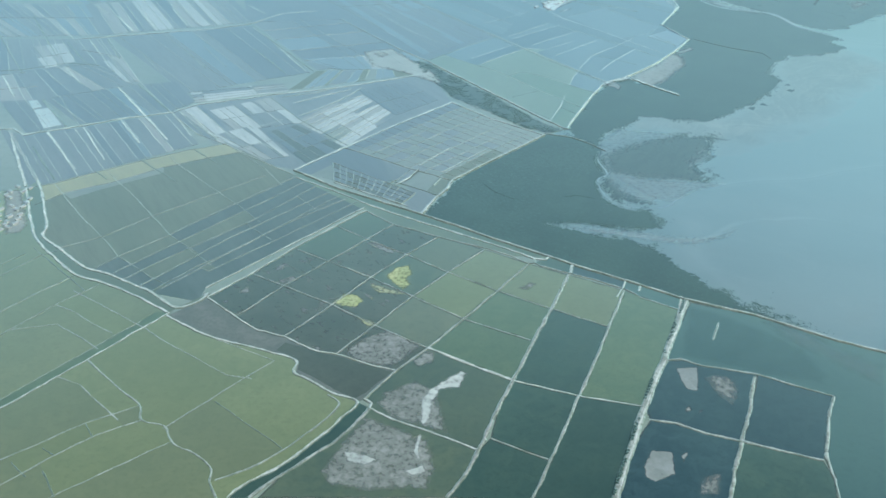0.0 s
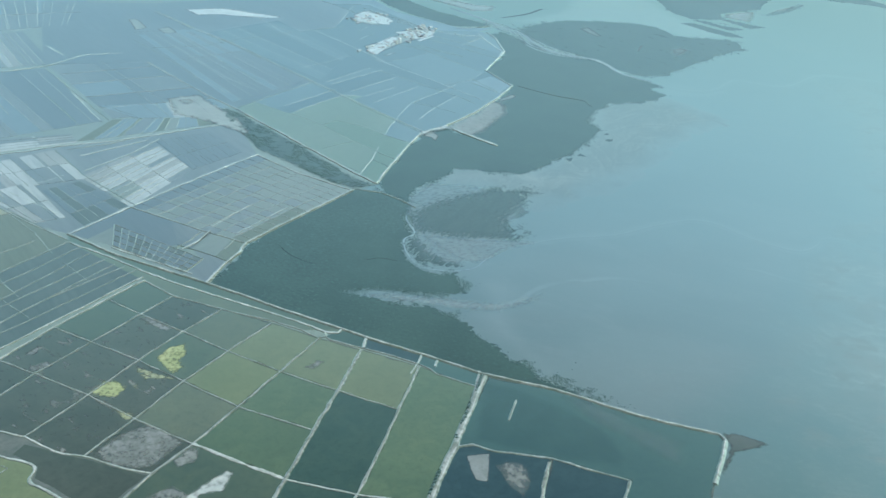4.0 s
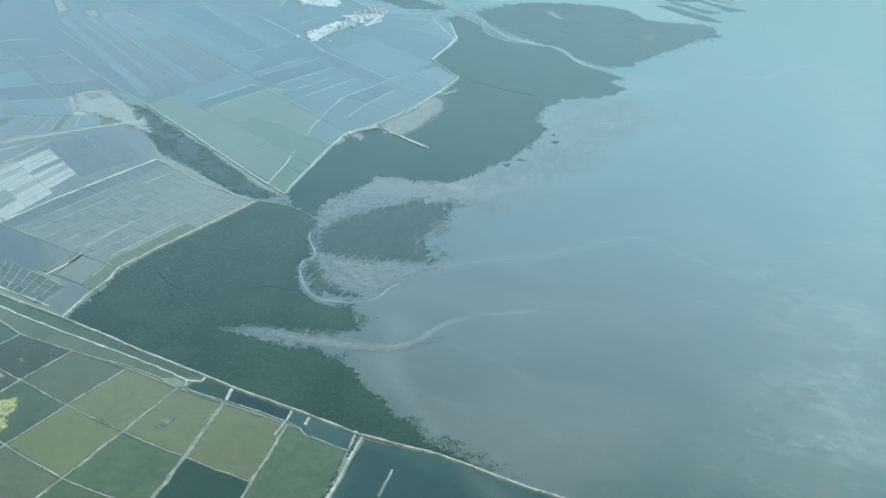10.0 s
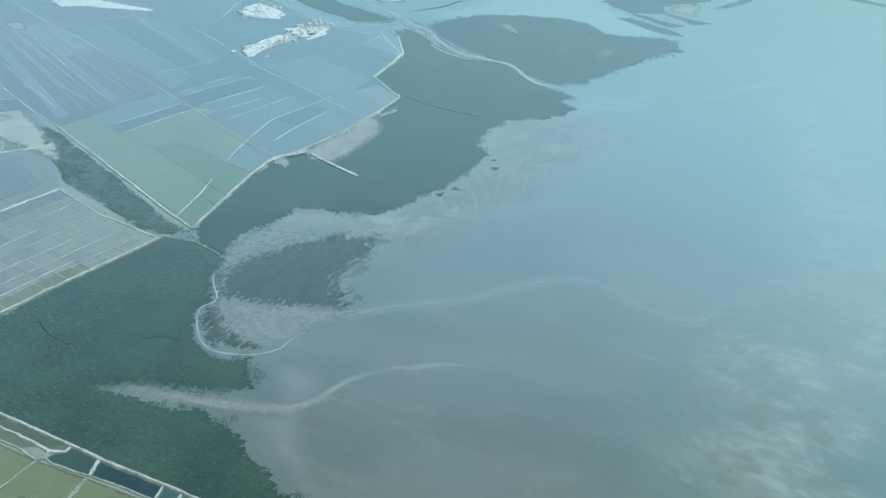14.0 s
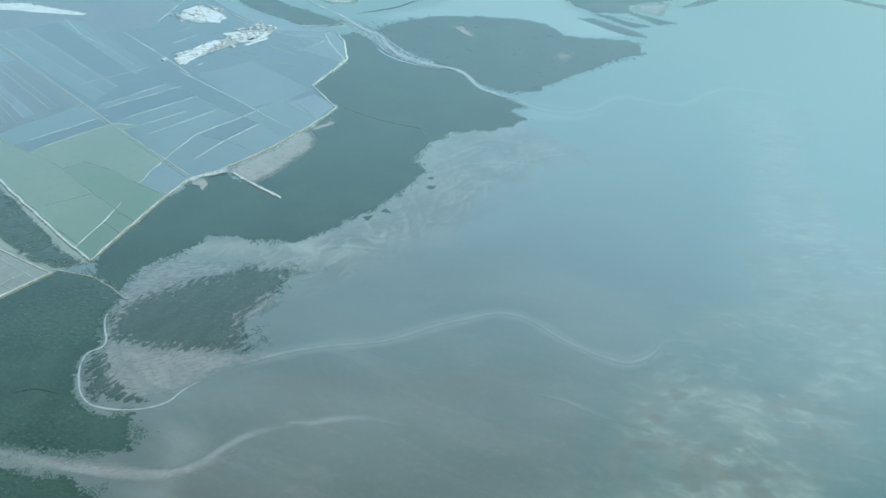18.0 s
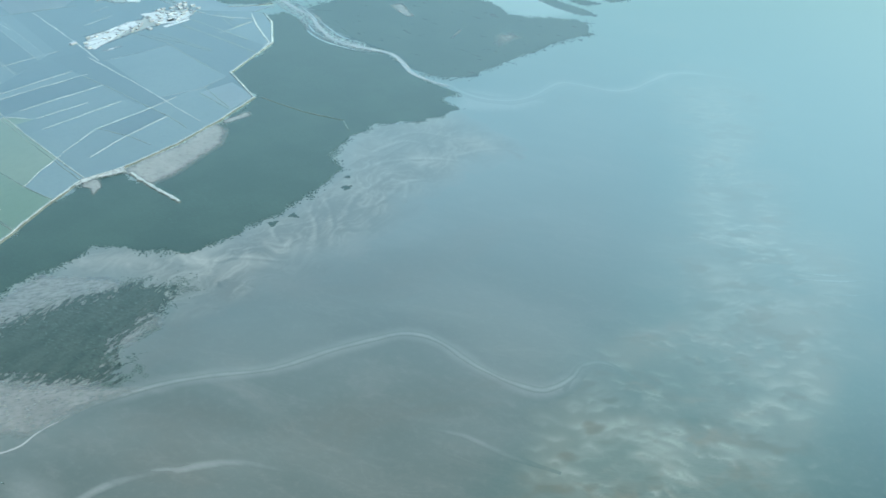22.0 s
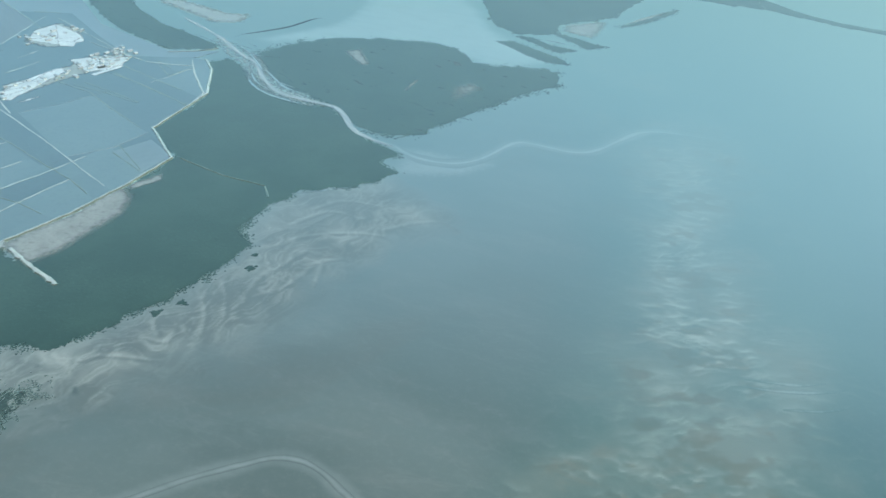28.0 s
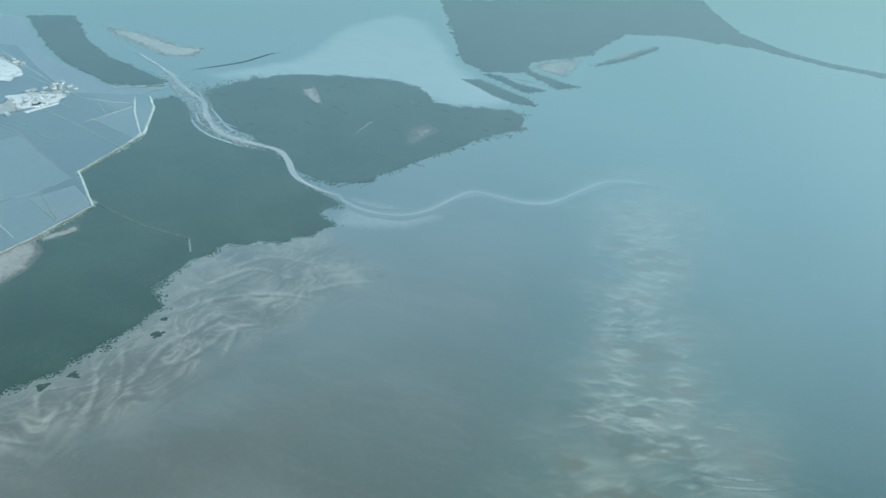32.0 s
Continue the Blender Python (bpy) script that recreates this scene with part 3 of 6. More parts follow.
def film(name, poly, z, material, edge=10.0, cell=4.0, label="", category="", kind="", parent=None):
    """A thin spread of sand, mud or algae inside an outline, thickest in its middle."""
    q = np.asarray(poly, float)
    lo, hi = q.min(0) - cell, q.max(0) + cell
    gx, gy = np.meshgrid(np.arange(lo[0], hi[0] + cell, cell), np.arange(lo[1], hi[1] + cell, cell), indexing="ij")
    px, py = gx.ravel(), gy.ravel()
    far = np.full(px.size, 1e9)
    for p1, p2 in zip(q, np.roll(q, -1, 0)):
        d = p2 - p1
        s = np.clip(((px - p1[0]) * d[0] + (py - p1[1]) * d[1]) / max(d @ d, 1e-9), 0, 1)
        far = np.minimum(far, np.hypot(px - p1[0] - s * d[0], py - p1[1] - s * d[1]))
    thick = np.where(inside(px, py, q), np.clip(far / edge, 0, 1), 0.0)
    ny = gx.shape[1]
    keep = thick.reshape(gx.shape) > 0
    cells = keep[:-1, :-1] | keep[1:, :-1] | keep[:-1, 1:] | keep[1:, 1:]
    index = {}
    verts, faces, values = [], [], []

    def corner(i, j):
        k = i * ny + j
        if k not in index:
            index[k] = len(verts)
            verts.append((px[k], py[k], z + 0.06 * thick[k]))
            values.append(thick[k])
        return index[k]

    for i, j in zip(*np.nonzero(cells)):
        faces.append((corner(i, j), corner(i + 1, j), corner(i + 1, j + 1), corner(i, j + 1)))
    ob = mesh_object(name, verts, faces, material, parent, True)
    at = ob.data.attributes.new("thick", "FLOAT", "POINT")
    at.data.foreach_set("value", np.asarray(values, np.float32))
    if not parent:
        tagged(ob, label, category, "", kind)
    return ob


def inside(px, py, poly):
    """Which of the places lie in the polygon."""
    hit = np.zeros(len(px), bool)
    q = np.asarray(poly, float)
    for (x1, y1), (x2, y2) in zip(q, np.roll(q, -1, 0)):
        cross = (y1 > py) != (y2 > py)
        if y1 != y2:
            hit ^= cross & (px < (x2 - x1) * (py - y1) / (y2 - y1) + x1)
    return hit


def soft_noise(px, py, size, seed):
    """Smooth random field over the plan, about -1 to 1."""
    rng = np.random.default_rng(seed)
    grid = rng.uniform(-1, 1, (64, 64))
    u, v = px / size, py / size
    i, j = np.floor(u).astype(int), np.floor(v).astype(int)
    a, b = u - i, v - j
    a, b = a * a * (3 - 2 * a), b * b * (3 - 2 * b)
    g = lambda m, n: grid[m % 64, n % 64]
    return (g(i, j) * (1 - a) + g(i + 1, j) * a) * (1 - b) + (g(i, j + 1) * (1 - a) + g(i + 1, j + 1) * a) * b


def thicket(name, poly, spacing, label, seed, keep_out=(), ragged=12.0, tall=0.17, sparse=0.0, z=0.04, holes=(), category="mangroves", scatter=0.0, fringe=0.0, crown=1.0, clump=1.0, leaves=None):
    """Mangrove scrub seen from high above: thousands of small uneven crowns with a ragged outer edge and gaps."""
    rng = np.random.default_rng(seed)
    q = np.asarray(poly, float)
    pad = ragged * 2.5 + fringe * 2
    lo, hi = q.min(0) - pad, q.max(0) + pad
    gx, gy = np.meshgrid(np.arange(lo[0], hi[0], spacing), np.arange(lo[1], hi[1], spacing))
    px = gx.ravel() + rng.uniform(-0.5, 0.5, gx.size) * spacing
    py = gy.ravel() + rng.uniform(-0.5, 0.5, gx.size) * spacing
    loose = 1.0 + scatter * rng.exponential(1.0, px.size)
    wx = px + ragged * loose * (0.8 * soft_noise(px, py, 30, seed + 1) + 0.7 * soft_noise(px, py, 9, seed + 2))
    wy = py + ragged * loose * (0.8 * soft_noise(px, py, 30, seed + 3) + 0.7 * soft_noise(px, py, 9, seed + 4))
    wx, wy = wx + rng.normal(0, 1, px.size) * fringe, wy + rng.normal(0, 1, px.size) * fringe
    ok = inside(wx, wy, q)
    for other in keep_out:
        ok &= ~inside(px, py, other)
    for other in holes:
        ok &= ~inside(wx, wy, other)
    if sparse:
        ok &= (0.5 + 0.5 * soft_noise(px, py, 22 * clump, seed + 5) + 0.35 * soft_noise(px, py, 7 * clump, seed + 6)) > sparse
    px, py = px[ok], py[ok]
    n = len(px)
    size = crown * spacing * rng.uniform(0.8, 1.3, n)
    high = tall * (0.92 + 0.1 * soft_noise(px, py, 16, seed + 7) + rng.uniform(-0.05, 0.05, n))
    ring = 4
    ang = np.arange(ring) * 2 * np.pi / ring
    spin = rng.uniform(0, 6.28, n)
    rings = ((0.9, 0.95), (1.1, 0.0))
    each = 1 + len(rings) * ring
    verts = np.zeros((n, each, 3))
    verts[:, 0] = np.stack([px, py, z + high], 1)
    for r, (rad, up) in enumerate(rings):
        for k in range(ring):
            m = size * rad * rng.uniform(0.75, 1.25, n)
            verts[:, 1 + r * ring + k] = np.stack([px + m * np.cos(spin + ang[k]), py + m * np.sin(spin + ang[k]), z + high * up * rng.uniform(0.97, 1.02, n)], 1)
    tri = []
    for k in range(ring):
        m = (k + 1) % ring
        tri.append((0, 1 + k, 1 + m))
        for r in range(1, 1 + ring * (len(rings) - 1), ring):
            tri += [(r + k, r + ring + k, r + ring + m), (r + k, r + ring + m, r + m)]
    faces = (np.asarray(tri)[None] + (np.arange(n) * each)[:, None, None]).reshape(-1, 3)
    me = bpy.data.meshes.new(name)
    me.vertices.add(verts.shape[0] * verts.shape[1])
    me.vertices.foreach_set("co", verts.reshape(-1).astype(np.float32))
    me.loops.add(faces.size)
    me.loops.foreach_set("vertex_index", faces.reshape(-1).astype(np.int32))
    me.polygons.add(len(faces))
    me.polygons.foreach_set("loop_start", np.arange(0, faces.size, 3, dtype=np.int32))
    me.update(calc_edges=True)
    me.materials.append(leaves or LEAVES)
    return tagged(new(name, me), label, category, "", "stuff")


def lengthened(line, more=13.0):
    """The line with both ends drawn out a little, so that it meets what it should meet."""
    pts = [Vector(p) for p in line]
    pts[0] = pts[0] + (pts[0] - pts[1]).normalized() * more
    pts[-1] = pts[-1] + (pts[-1] - pts[-2]).normalized() * more
    return pts


def cells(name, outline, lines, z, choose, category, group, reach=13.0):
    """Cuts an outline along lines, and makes each piece that comes out a thing of its own."""
    outline = [Vector(p) for p in outline]
    verts, edges = list(outline), []
    for line in lines:
        first = len(verts)
        verts += lengthened(line, reach)
        edges += [(k, k + 1) for k in range(first, len(verts) - 1)]
    flat, out_edges, tris, _, edge_from, _ = delaunay_2d_cdt(verts, edges, [list(range(len(outline)))], 1, 1e-3)
    walls = {tuple(sorted(e)) for e, source in zip(out_edges, edge_from) if source}
    owner = {}
    for k, f in enumerate(tris):
        for a, b in zip(f, f[1:] + f[:1]):
            owner.setdefault(tuple(sorted((a, b))), []).append(k)
    seen = set()
    made = []
    for k in range(len(tris)):
        if k in seen:
            continue
        seen.add(k)
        patch, todo = [], [k]
        while todo:
            t = todo.pop()
            patch.append(t)
            f = tris[t]
            for a, b in zip(f, f[1:] + f[:1]):
                e = tuple(sorted((a, b)))
                if e in walls:
                    continue
                for other in owner[e]:
                    if other not in seen:
                        seen.add(other)
                        todo.append(other)
        size, mid = 0.0, Vector((0, 0))
        index, pts, faces = {}, [], []
        for t in patch:
            p, q, r = (flat[v] for v in tris[t][:3])
            a = abs((q - p).cross(r - p)) / 2
            size, mid = size + a, mid + (p + q + r) / 3 * a
            f = tuple(tris[t]) if (q - p).cross(r - p) > 0 else tuple(reversed(tris[t]))
            for v in f:
                if v not in index:
                    index[v] = len(pts)
                    pts.append((flat[v].x, flat[v].y, z))
            faces.append(tuple(index[v] for v in f))
        rim = {}
        for f in faces:
            for a, b in zip(f, f[1:] + f[:1]):
                if (b, a) in rim:
                    del rim[(b, a)]
                else:
                    rim[(a, b)] = True
        count = len(pts)
        pts += [(x, y, h - 0.4) for x, y, h in pts]
        faces += [(b, a, a + count, b + count) for a, b in rim]
        mid = mid / max(size, 1e-6)
        material, label = choose(mid.x, mid.y, size)
        made.append(tagged(mesh_object(name, pts, faces, material), label, category, group))
    return made


# ---- the large ground ----
ground = area("ground", [(-30000, -30000), (30000, -30000), (30000, 30000), (-30000, 30000)], 0.0, FLAT, "wide grey tidal mudflat and shallow silty sea", "tidal flat", "structure", 5.0)
SEA_DIKE = [(-255, 1321), (-180, 1264), (-110, 1225), (-56, 1195), (49, 1129), (146, 1071), (210, 1036), (275, 999), (355, 968), (431, 924), (479, 904), (514, 891), (518, 881), (506, 858), (483, 814)]
T_COAST = [(-56, 1195), (-39, 1244), (-23, 1276), (-16, 1305), (44, 1380), (131, 1486)]
U_COAST = [(170, 1515), (191, 1574), (231, 1679), (257, 1738), (304, 1777), (368, 1854), (429, 1949), (468, 2023), (426, 2122), (489, 2265), (484, 2376), (468, 2421)]
MAINLAND = [(-9000, -9000), (900, -9000), (300, -900), (344, 548)] + SEA_DIKE[::-1][:-4] + T_COAST + [(150, 1502)] + U_COAST + [(449, 2428), (333, 2421), (256, 2530), (159, 2684), (120, 2752)] + [(-300, 3600), (-9000, 9000)]
area("mainland", MAINLAND, 0.4, LAND, "flat grey-green coastal farmland behind sea dikes", "land", "structure", 1.0)

# ---- fish ponds beside the sea dike: lines across (B) and along (A) ----
B0 = [(-134, 1199), (-169, 1153), (-216, 1089), (-258, 1022), (-299, 965)]
B1 = [(-92, 1162), (-124, 1119), (-167, 1059), (-213, 997), (-257, 927)]
B2 = [(-30, 1132), (-69, 1082), (-110, 1023), (-149, 959), (-195, 891)]
B3 = [(32, 1103), (-14, 1042), (-55, 984), (-95, 919), (-132, 861)]
B4 = [(89, 1070), (47, 1003), (7, 939), (-32, 879), (-64, 836), (-93, 786)]
B5 = [(138, 1047), (111, 967), (86, 900), (61, 826), (44, 778), (25, 716), (13, 682), (-4, 650)]
B6 = [(203, 1014), (175, 934), (158, 883), (145, 846), (129, 804), (101, 726), (81, 671), (72, 649)]
B7 = [(275, 996), (228, 872), (195, 792), (174, 730), (150, 659), (145, 642)]
A4 = [(-299, 965), (-257, 927), (-227, 902), (-195, 891), (-161, 868), (-132, 861), (-96, 846), (-64, 836)]
A5 = [(-93, 786), (-85, 780), (-86, 772), (-64, 757), (-32, 743), (-1, 728), (25, 715)]


SHORE = faded("wet_shore_mud", (0.14, 0.15, 0.12), (0.21, 0.215, 0.18), 0.6, 0.12, cut=1.0, tatter=2.0, most=0.7)


def shore(pts, z, parent):
    """A thin uneven rim of wet mud inside a pond's banks."""
    line = course(pts, 4.0, True)
    if sum(a.x * b.y - b.x * a.y for a, b in zip(line, line[1:] + line[:1])) < 0:
        line.reverse()
    verts, faces, thick = [], [], []
    count = len(line)
    for i, q in enumerate(line):
        d = (line[(i + 1) % count] - line[i - 1]).normalized()
        wide = 3.2 + 2.2 * noise.noise(Vector((q.x / 18, q.y / 18, 5.0)))
        p = q + Vector((-d.y, d.x)) * wide
        verts += [(q.x, q.y, z), (p.x, p.y, z)]
        thick += [1.0, 0.0]
    for i in range(count):
        k = (i + 1) % count
        faces.append((2 * i, 2 * k, 2 * k + 1, 2 * i + 1))
    ob = mesh_object("shore", verts, faces, SHORE, parent)
    at = ob.data.attributes.new("thick", "FLOAT", "POINT")
    at.data.foreach_set("value", thick)


def pond(pts, material, label, patches=(), z=0.75):
    """A pond of its own, with what lies in it: (name, material, width of the thin edge, outline)."""
    ob = tagged(new("fish_pond"), label, "pond", "diked fish ponds")
    area("water", pts, z, material, depth=0.6, parent=ob)
    shore(pts, z + 0.03, ob)
    made = []
    if material is W_DARK:
        film("mud_film", pts, z + 0.04, FLECK, 5, 2.5, parent=ob)
    for k, (name, mat, edge, outline) in enumerate(patches):
        under = made[-1] if name == "salt_crust" and made else ob
        made.append(film(name, outline, z + 0.06 + 0.03 * k, mat, edge * 1.15, 1.5, parent=under))
    return ob


pond([B0[0], B1[0], B1[1], B0[1]], W_OLIVE, "olive green square fish pond behind earth dikes")
pond([B1[0], B2[0], B2[1], B1[1]], W_DARK, "dark green square fish pond behind earth dikes")
pond([B2[0], B3[0], B3[1], B2[1]], W_BROWN, "grey-olive fish pond beside the dike canal")
pond([B3[0], B4[0], B4[1], B3[1]], W_BRIGHT, "bright green fish pond beside the dike canal")
pond([B4[0], B5[0], B5[1], B4[1]], W_BRIGHT, "yellowish green fish pond with a pale mud bank", [("mud_bank", MUD_FILM, 5, [(69, 1009), (86, 1027), (102, 1025), (85, 1004)])])
pond([B5[0], B6[0], B6[1], B5[1]], W_BRIGHT, "light green fish pond beside the dike canal")
pond([B6[0], (264, 976), *B7[1:3], B6[4], *B6[1:4][::-1]], W_GREEN, "long green fish pond beside a wide pale dike")
pond([B0[1], B1[1], B1[2], B0[2]], W_OLIVE, "olive square fish pond beside a double dike")
pond([B1[1], B2[1], B2[2], B1[2]], W_DARK, "dark teal fish pond with a curved silt bar", [("silt_bar", MUD_FILM, 3, [(-130, 1110), (-112, 1114), (-80, 1087), (-90, 1080), (-114, 1099)])])
pond([B2[1], B3[1], B3[2], B2[2]], W_OLIVE, "olive fish pond with a bright yellow algae mat", [("algae_mat", ALGAE_FILM, 4, [(-93, 1027), (-81, 1051), (-62, 1059), (-57, 1036), (-63, 1023), (-56, 1010), (-68, 994), (-77, 1004)]), ("silt_bar", ALGAE_THIN, 3, [(-112, 1013), (-84, 999), (-63, 990), (-66, 985), (-90, 988), (-108, 1000)])])
pond([B3[1], B4[1], B4[2], B3[2]], W_YELLOW, "yellow green square fish pond between thin dikes")
pond([B4[1], B5[1], B5[2], B4[2]], W_GREEN, "green square fish pond between thin dikes")
pond([B5[1], B6[1], *B6[2:5], B5[3], B5[2]], W_TEAL, "deep dark teal fish pond between thin dikes")
pond([B0[2], B1[2], B1[3], B0[3]], W_DARK, "dark fish pond with drying mud banks", [("mud_bank", MUD_FILM, 3, [(-235, 1035), (-220, 1055), (-218, 1035), (-229, 1029)]), ("mud_bank", MUD_FILM, 3, [(-225, 1009), (-205, 1022), (-196, 1011), (-215, 999)]), ("mud_bank", MUD_FILM, 3, [(-205, 1075), (-184, 1062), (-190, 1052)])])
pond([B1[2], B2[2], B2[3], B1[3]], W_DARK, "dark teal square fish pond between thin dikes")
pond([B2[2], B3[2], B3[3], B2[3]], W_DARK, "dark fish pond with pale yellow algae mats", [("algae_mat", ALGAE_FILM, 5, [(-152, 962), (-139, 987), (-123, 986), (-110, 971), (-120, 952), (-137, 954)]), ("algae_mat", ALGAE_THIN, 4, [(-120, 938), (-105, 933), (-92, 925), (-100, 912), (-110, 921)]), ("algae_mat", ALGAE_THIN, 3, [(-108, 1002), (-87, 992), (-96, 983)]), ("algae_mat", ALGAE_THIN, 3, [(-111, 977), (-101, 980), (-102, 968)])])
pond([B3[2], B4[2], B4[3], B3[3]], W_BROWN, "grey-brown shallow fish pond between thin dikes")
pond([B4[2], B5[2], B5[3], B4[3]], W_GREEN, "deep green square fish pond between thin dikes")
pond([B0[3], B1[3], B1[4], B0[4]], W_DARK, "dark half-dry fish pond with mud patches", [("mud_bank", MUD_FILM, 4, [(-268, 980), (-256, 996), (-248, 980), (-260, 972)]), ("mud_bank", MUD_FILM, 4, [(-285, 957), (-273, 963), (-266, 946)])])
pond([B1[3], B2[3], B2[4], *A4[1:3][::-1]], W_DARK, "dark teal fish pond with a curved dike")
pond([B2[3], B3[3], B3[4], A4[4], B2[4]], W_DARK, "dark fish pond with a curved dike")
pond([B3[3], B4[3], B4[4], A4[6], B3[4]], W_DARK, "half-dry fish pond with a large grey mud bank", [("mud_bank", MUD_FILM, 7, [(-129, 865), (-105, 899), (-77, 914), (-47, 895), (-38, 881), (-65, 841), (-102, 841)])])
pond([B4[3], B5[3], B5[4], B5[5], *A5[::-1][1:], B4[4]], W_OLIVE, "dark olive pond with a long pale salt crust", [("mud_bank", MUD_FILM, 8, [(-84, 780), (-74, 803), (-43, 823), (-18, 807), (-8, 766), (0, 729), (-35, 745), (-64, 754)]), ("salt_crust", CRUST_FILM, 4, [(-35, 750), (-37, 789), (-28, 808), (-10, 827), (5, 842), (14, 836), (6, 810), (-14, 805), (-21, 784), (-22, 761), (-29, 744)]), ("mud_bank", MUD_FILM, 5, [(-51, 854), (-36, 876), (-19, 875), (-23, 851), (-41, 840)])])
pond([B5[3], B6[4], B6[5], (95, 704), (36, 733), B5[4]], W_TEAL, "dark teal square fish pond")
pond([(36, 733), (95, 704), B6[6], B6[7], B5[7], B5[6], B5[5]], W_TEAL, "dark green fish pond beside a broad dike")
pond([B6[4], B7[2], B7[3], B7[4], B7[5], B6[7], B6[6], B6[5]], W_TEAL, "dark blue-green fish pond beside a broad pale dike")
pond([*A5[2:], B5[6], B5[7], (-175, 640), (-158, 672), (-116, 718)], W_OLIVE, "shallow olive pond half filled by drying mud", [("mud_bank", MUD_FILM, 8, [(-127, 678), (-111, 720), (-92, 763), (-58, 749), (-22, 729), (-12, 692), (-20, 657), (-82, 651), (-116, 658)]), ("salt_crust", CRUST_FILM, 3, [(-107, 709), (-87, 706), (-69, 697), (-83, 686), (-101, 692)]), ("salt_crust", CRUST_FILM, 3, [(-48, 684), (-27, 693), (-22, 680), (-39, 675)]), ("salt_crust", CRUST_FILM, 2.5, [(-36, 736), (-30, 735), (-32, 710), (-29, 699), (-34, 696), (-39, 710)])])
R1, R2, R3, R4 = [(228, 872), (248, 876), (268, 866), (326, 854), (358, 838), (398, 820)], [(322, 849), (302, 789), (284, 743), (266, 696), (253, 659)], [(198, 770), (223, 767), (251, 753), (283, 743), (328, 729), (357, 719)], [(398, 820), (382, 785), (361, 725), (360, 694), (354, 665)]
pond([(279, 993), *SEA_DIKE[8:], (400, 640), R4[-1], *R4[:-1][::-1], *R1[::-1]], W_LAGOON, "wide teal lagoon behind the sea dike")
pond([*R1[:4], *R2[1:3], *R3[:3][::-1], B7[2]], W_BLUE, "deep blue pond with pale mud banks", [("mud_bank", MUD_BLUE, 3, [(238, 860), (265, 864), (257, 819), (244, 821), (240, 837)]), ("mud_bank", MUD_FILM, 4, [(234, 790), (244, 800), (245, 788), (237, 781)]), ("mud_bank", MUD_FILM, 3, [(244, 781), (253, 792), (256, 788), (247, 779)]), ("mud_bank", MUD_FILM, 9, [(264, 845), (279, 854), (300, 848), (301, 817), (288, 793), (271, 815)])])
pond([R1[3], R1[4], R1[5], R4[1], R4[2], R3[5], R3[4], R2[2], R2[1]], W_BLUE, "deep blue-green pond between low dikes")
pond([*R3[:4], *R2[3:], (145, 642), B7[4], B7[3]], W_BLUE, "deep blue pond with grey mud banks", [("mud_bank", MUD_BLUE, 3, [(180, 701), (192, 726), (214, 725), (211, 692), (189, 680), (181, 686)]), ("mud_bank", MUD_BLUE, 2.5, [(219, 719), (227, 727), (228, 721), (220, 706)]), ("mud_bank", MUD_FILM, 9, [(230, 687), (248, 703), (258, 696), (249, 664), (223, 663)])])
pond([R3[3], R3[4], R3[5], R4[3], R4[4], R2[4], R2[3]], W_TEAL, "dark blue-green pond between low dikes")
SEA_IN, CANAL_S = [(-247, 1297), (-187, 1258), (-134, 1219), (-87, 1189), (6, 1138), (35, 1121), (62, 1106), (96, 1084), (111, 1081), (115, 1090)], [(-134, 1199), (-92, 1162), (-30, 1132), (34, 1106), (67, 1088), (87, 1071), (96, 1073), (102, 1066), (140, 1050), (176, 1033), (203, 1018), (216, 1008), (222, 998), (264, 976)]
film("deep_water", [(270, 993), (305, 978), (351, 949), (392, 905), (409, 853), (396, 833), (331, 849), (245, 879)], 0.8, DEEP, 12, 4, "deep blue water in a corner of the lagoon", "water", "structure")
film("milky_water", [(337, 971), (394, 962), (444, 910), (484, 881), (455, 831), (412, 868), (369, 917)], 0.9, MILKY, 22, 4, "milky shallow water drifting through the lagoon", "water", "structure")
area("canal", [*SEA_DIKE[:6], *SEA_IN[::-1]], 0.64, W_OLIVE, "narrow olive canal along the sea dike", "canal", "structure", 0.5)
area("canal", [*SEA_IN, *CANAL_S[::-1][9:]], 0.7, W_BROWN, "shallow grey-olive side canal between thin dikes", "canal", "structure", 0.5)
cells("canal_pool", [*CANAL_S[6:], (285, 985), *SEA_DIKE[1:8][::-1], *SEA_IN[-2:][::-1]][:-1], [[(146, 1074), (143, 1064), (141, 1051)], [(207, 1036), (202, 1020), (192, 998)]], 0.66, lambda x, y, size: (W_TEAL, "teal canal pool along the sea dike") if x < 142 else (W_BLUE, "deep blue canal pool along the sea dike") if x < 200 else (W_LAGOON, "pale teal canal pool along the sea dike"), "canal", "canal pools")
# dikes of the pond block
for line in (B1, B2, B3):
    bank("pond_dike", line, 1.6, 1.2, EARTH_GREY, "thin pale earth dike between fish ponds", "dike")
for k in range(1, 4):
    bank("pond_dike", [B0[k], B1[k]], 1.2, 1.1, EARTH_GREY, "thin earth dike between fish ponds", "dike")
    bank("pond_dike", [B1[k], B2[k], B3[k], B4[k]], 1.5, 1.2, EARTH_GREY, "thin earth dike between fish ponds", "dike")
bank("pond_dike", [B4[1], B5[1], B6[1]], 1.5, 1.2, EARTH_GREY, "thin earth dike between fish ponds", "dike")
bank("pond_dike", [B4[2], B5[2]], 1.2, 1.1, EARTH_GREY, "thin earth dike between fish ponds", "dike")
bank("pond_dike", [B4[3], B5[3]], 4.0, 1.4, EARTH, "broad pale dike between fish ponds", "dike")
bank("pond_dike", [B5[3], B6[4], B7[2]], 1.8, 1.2, EARTH, "pale earth dike between fish ponds", "dike")
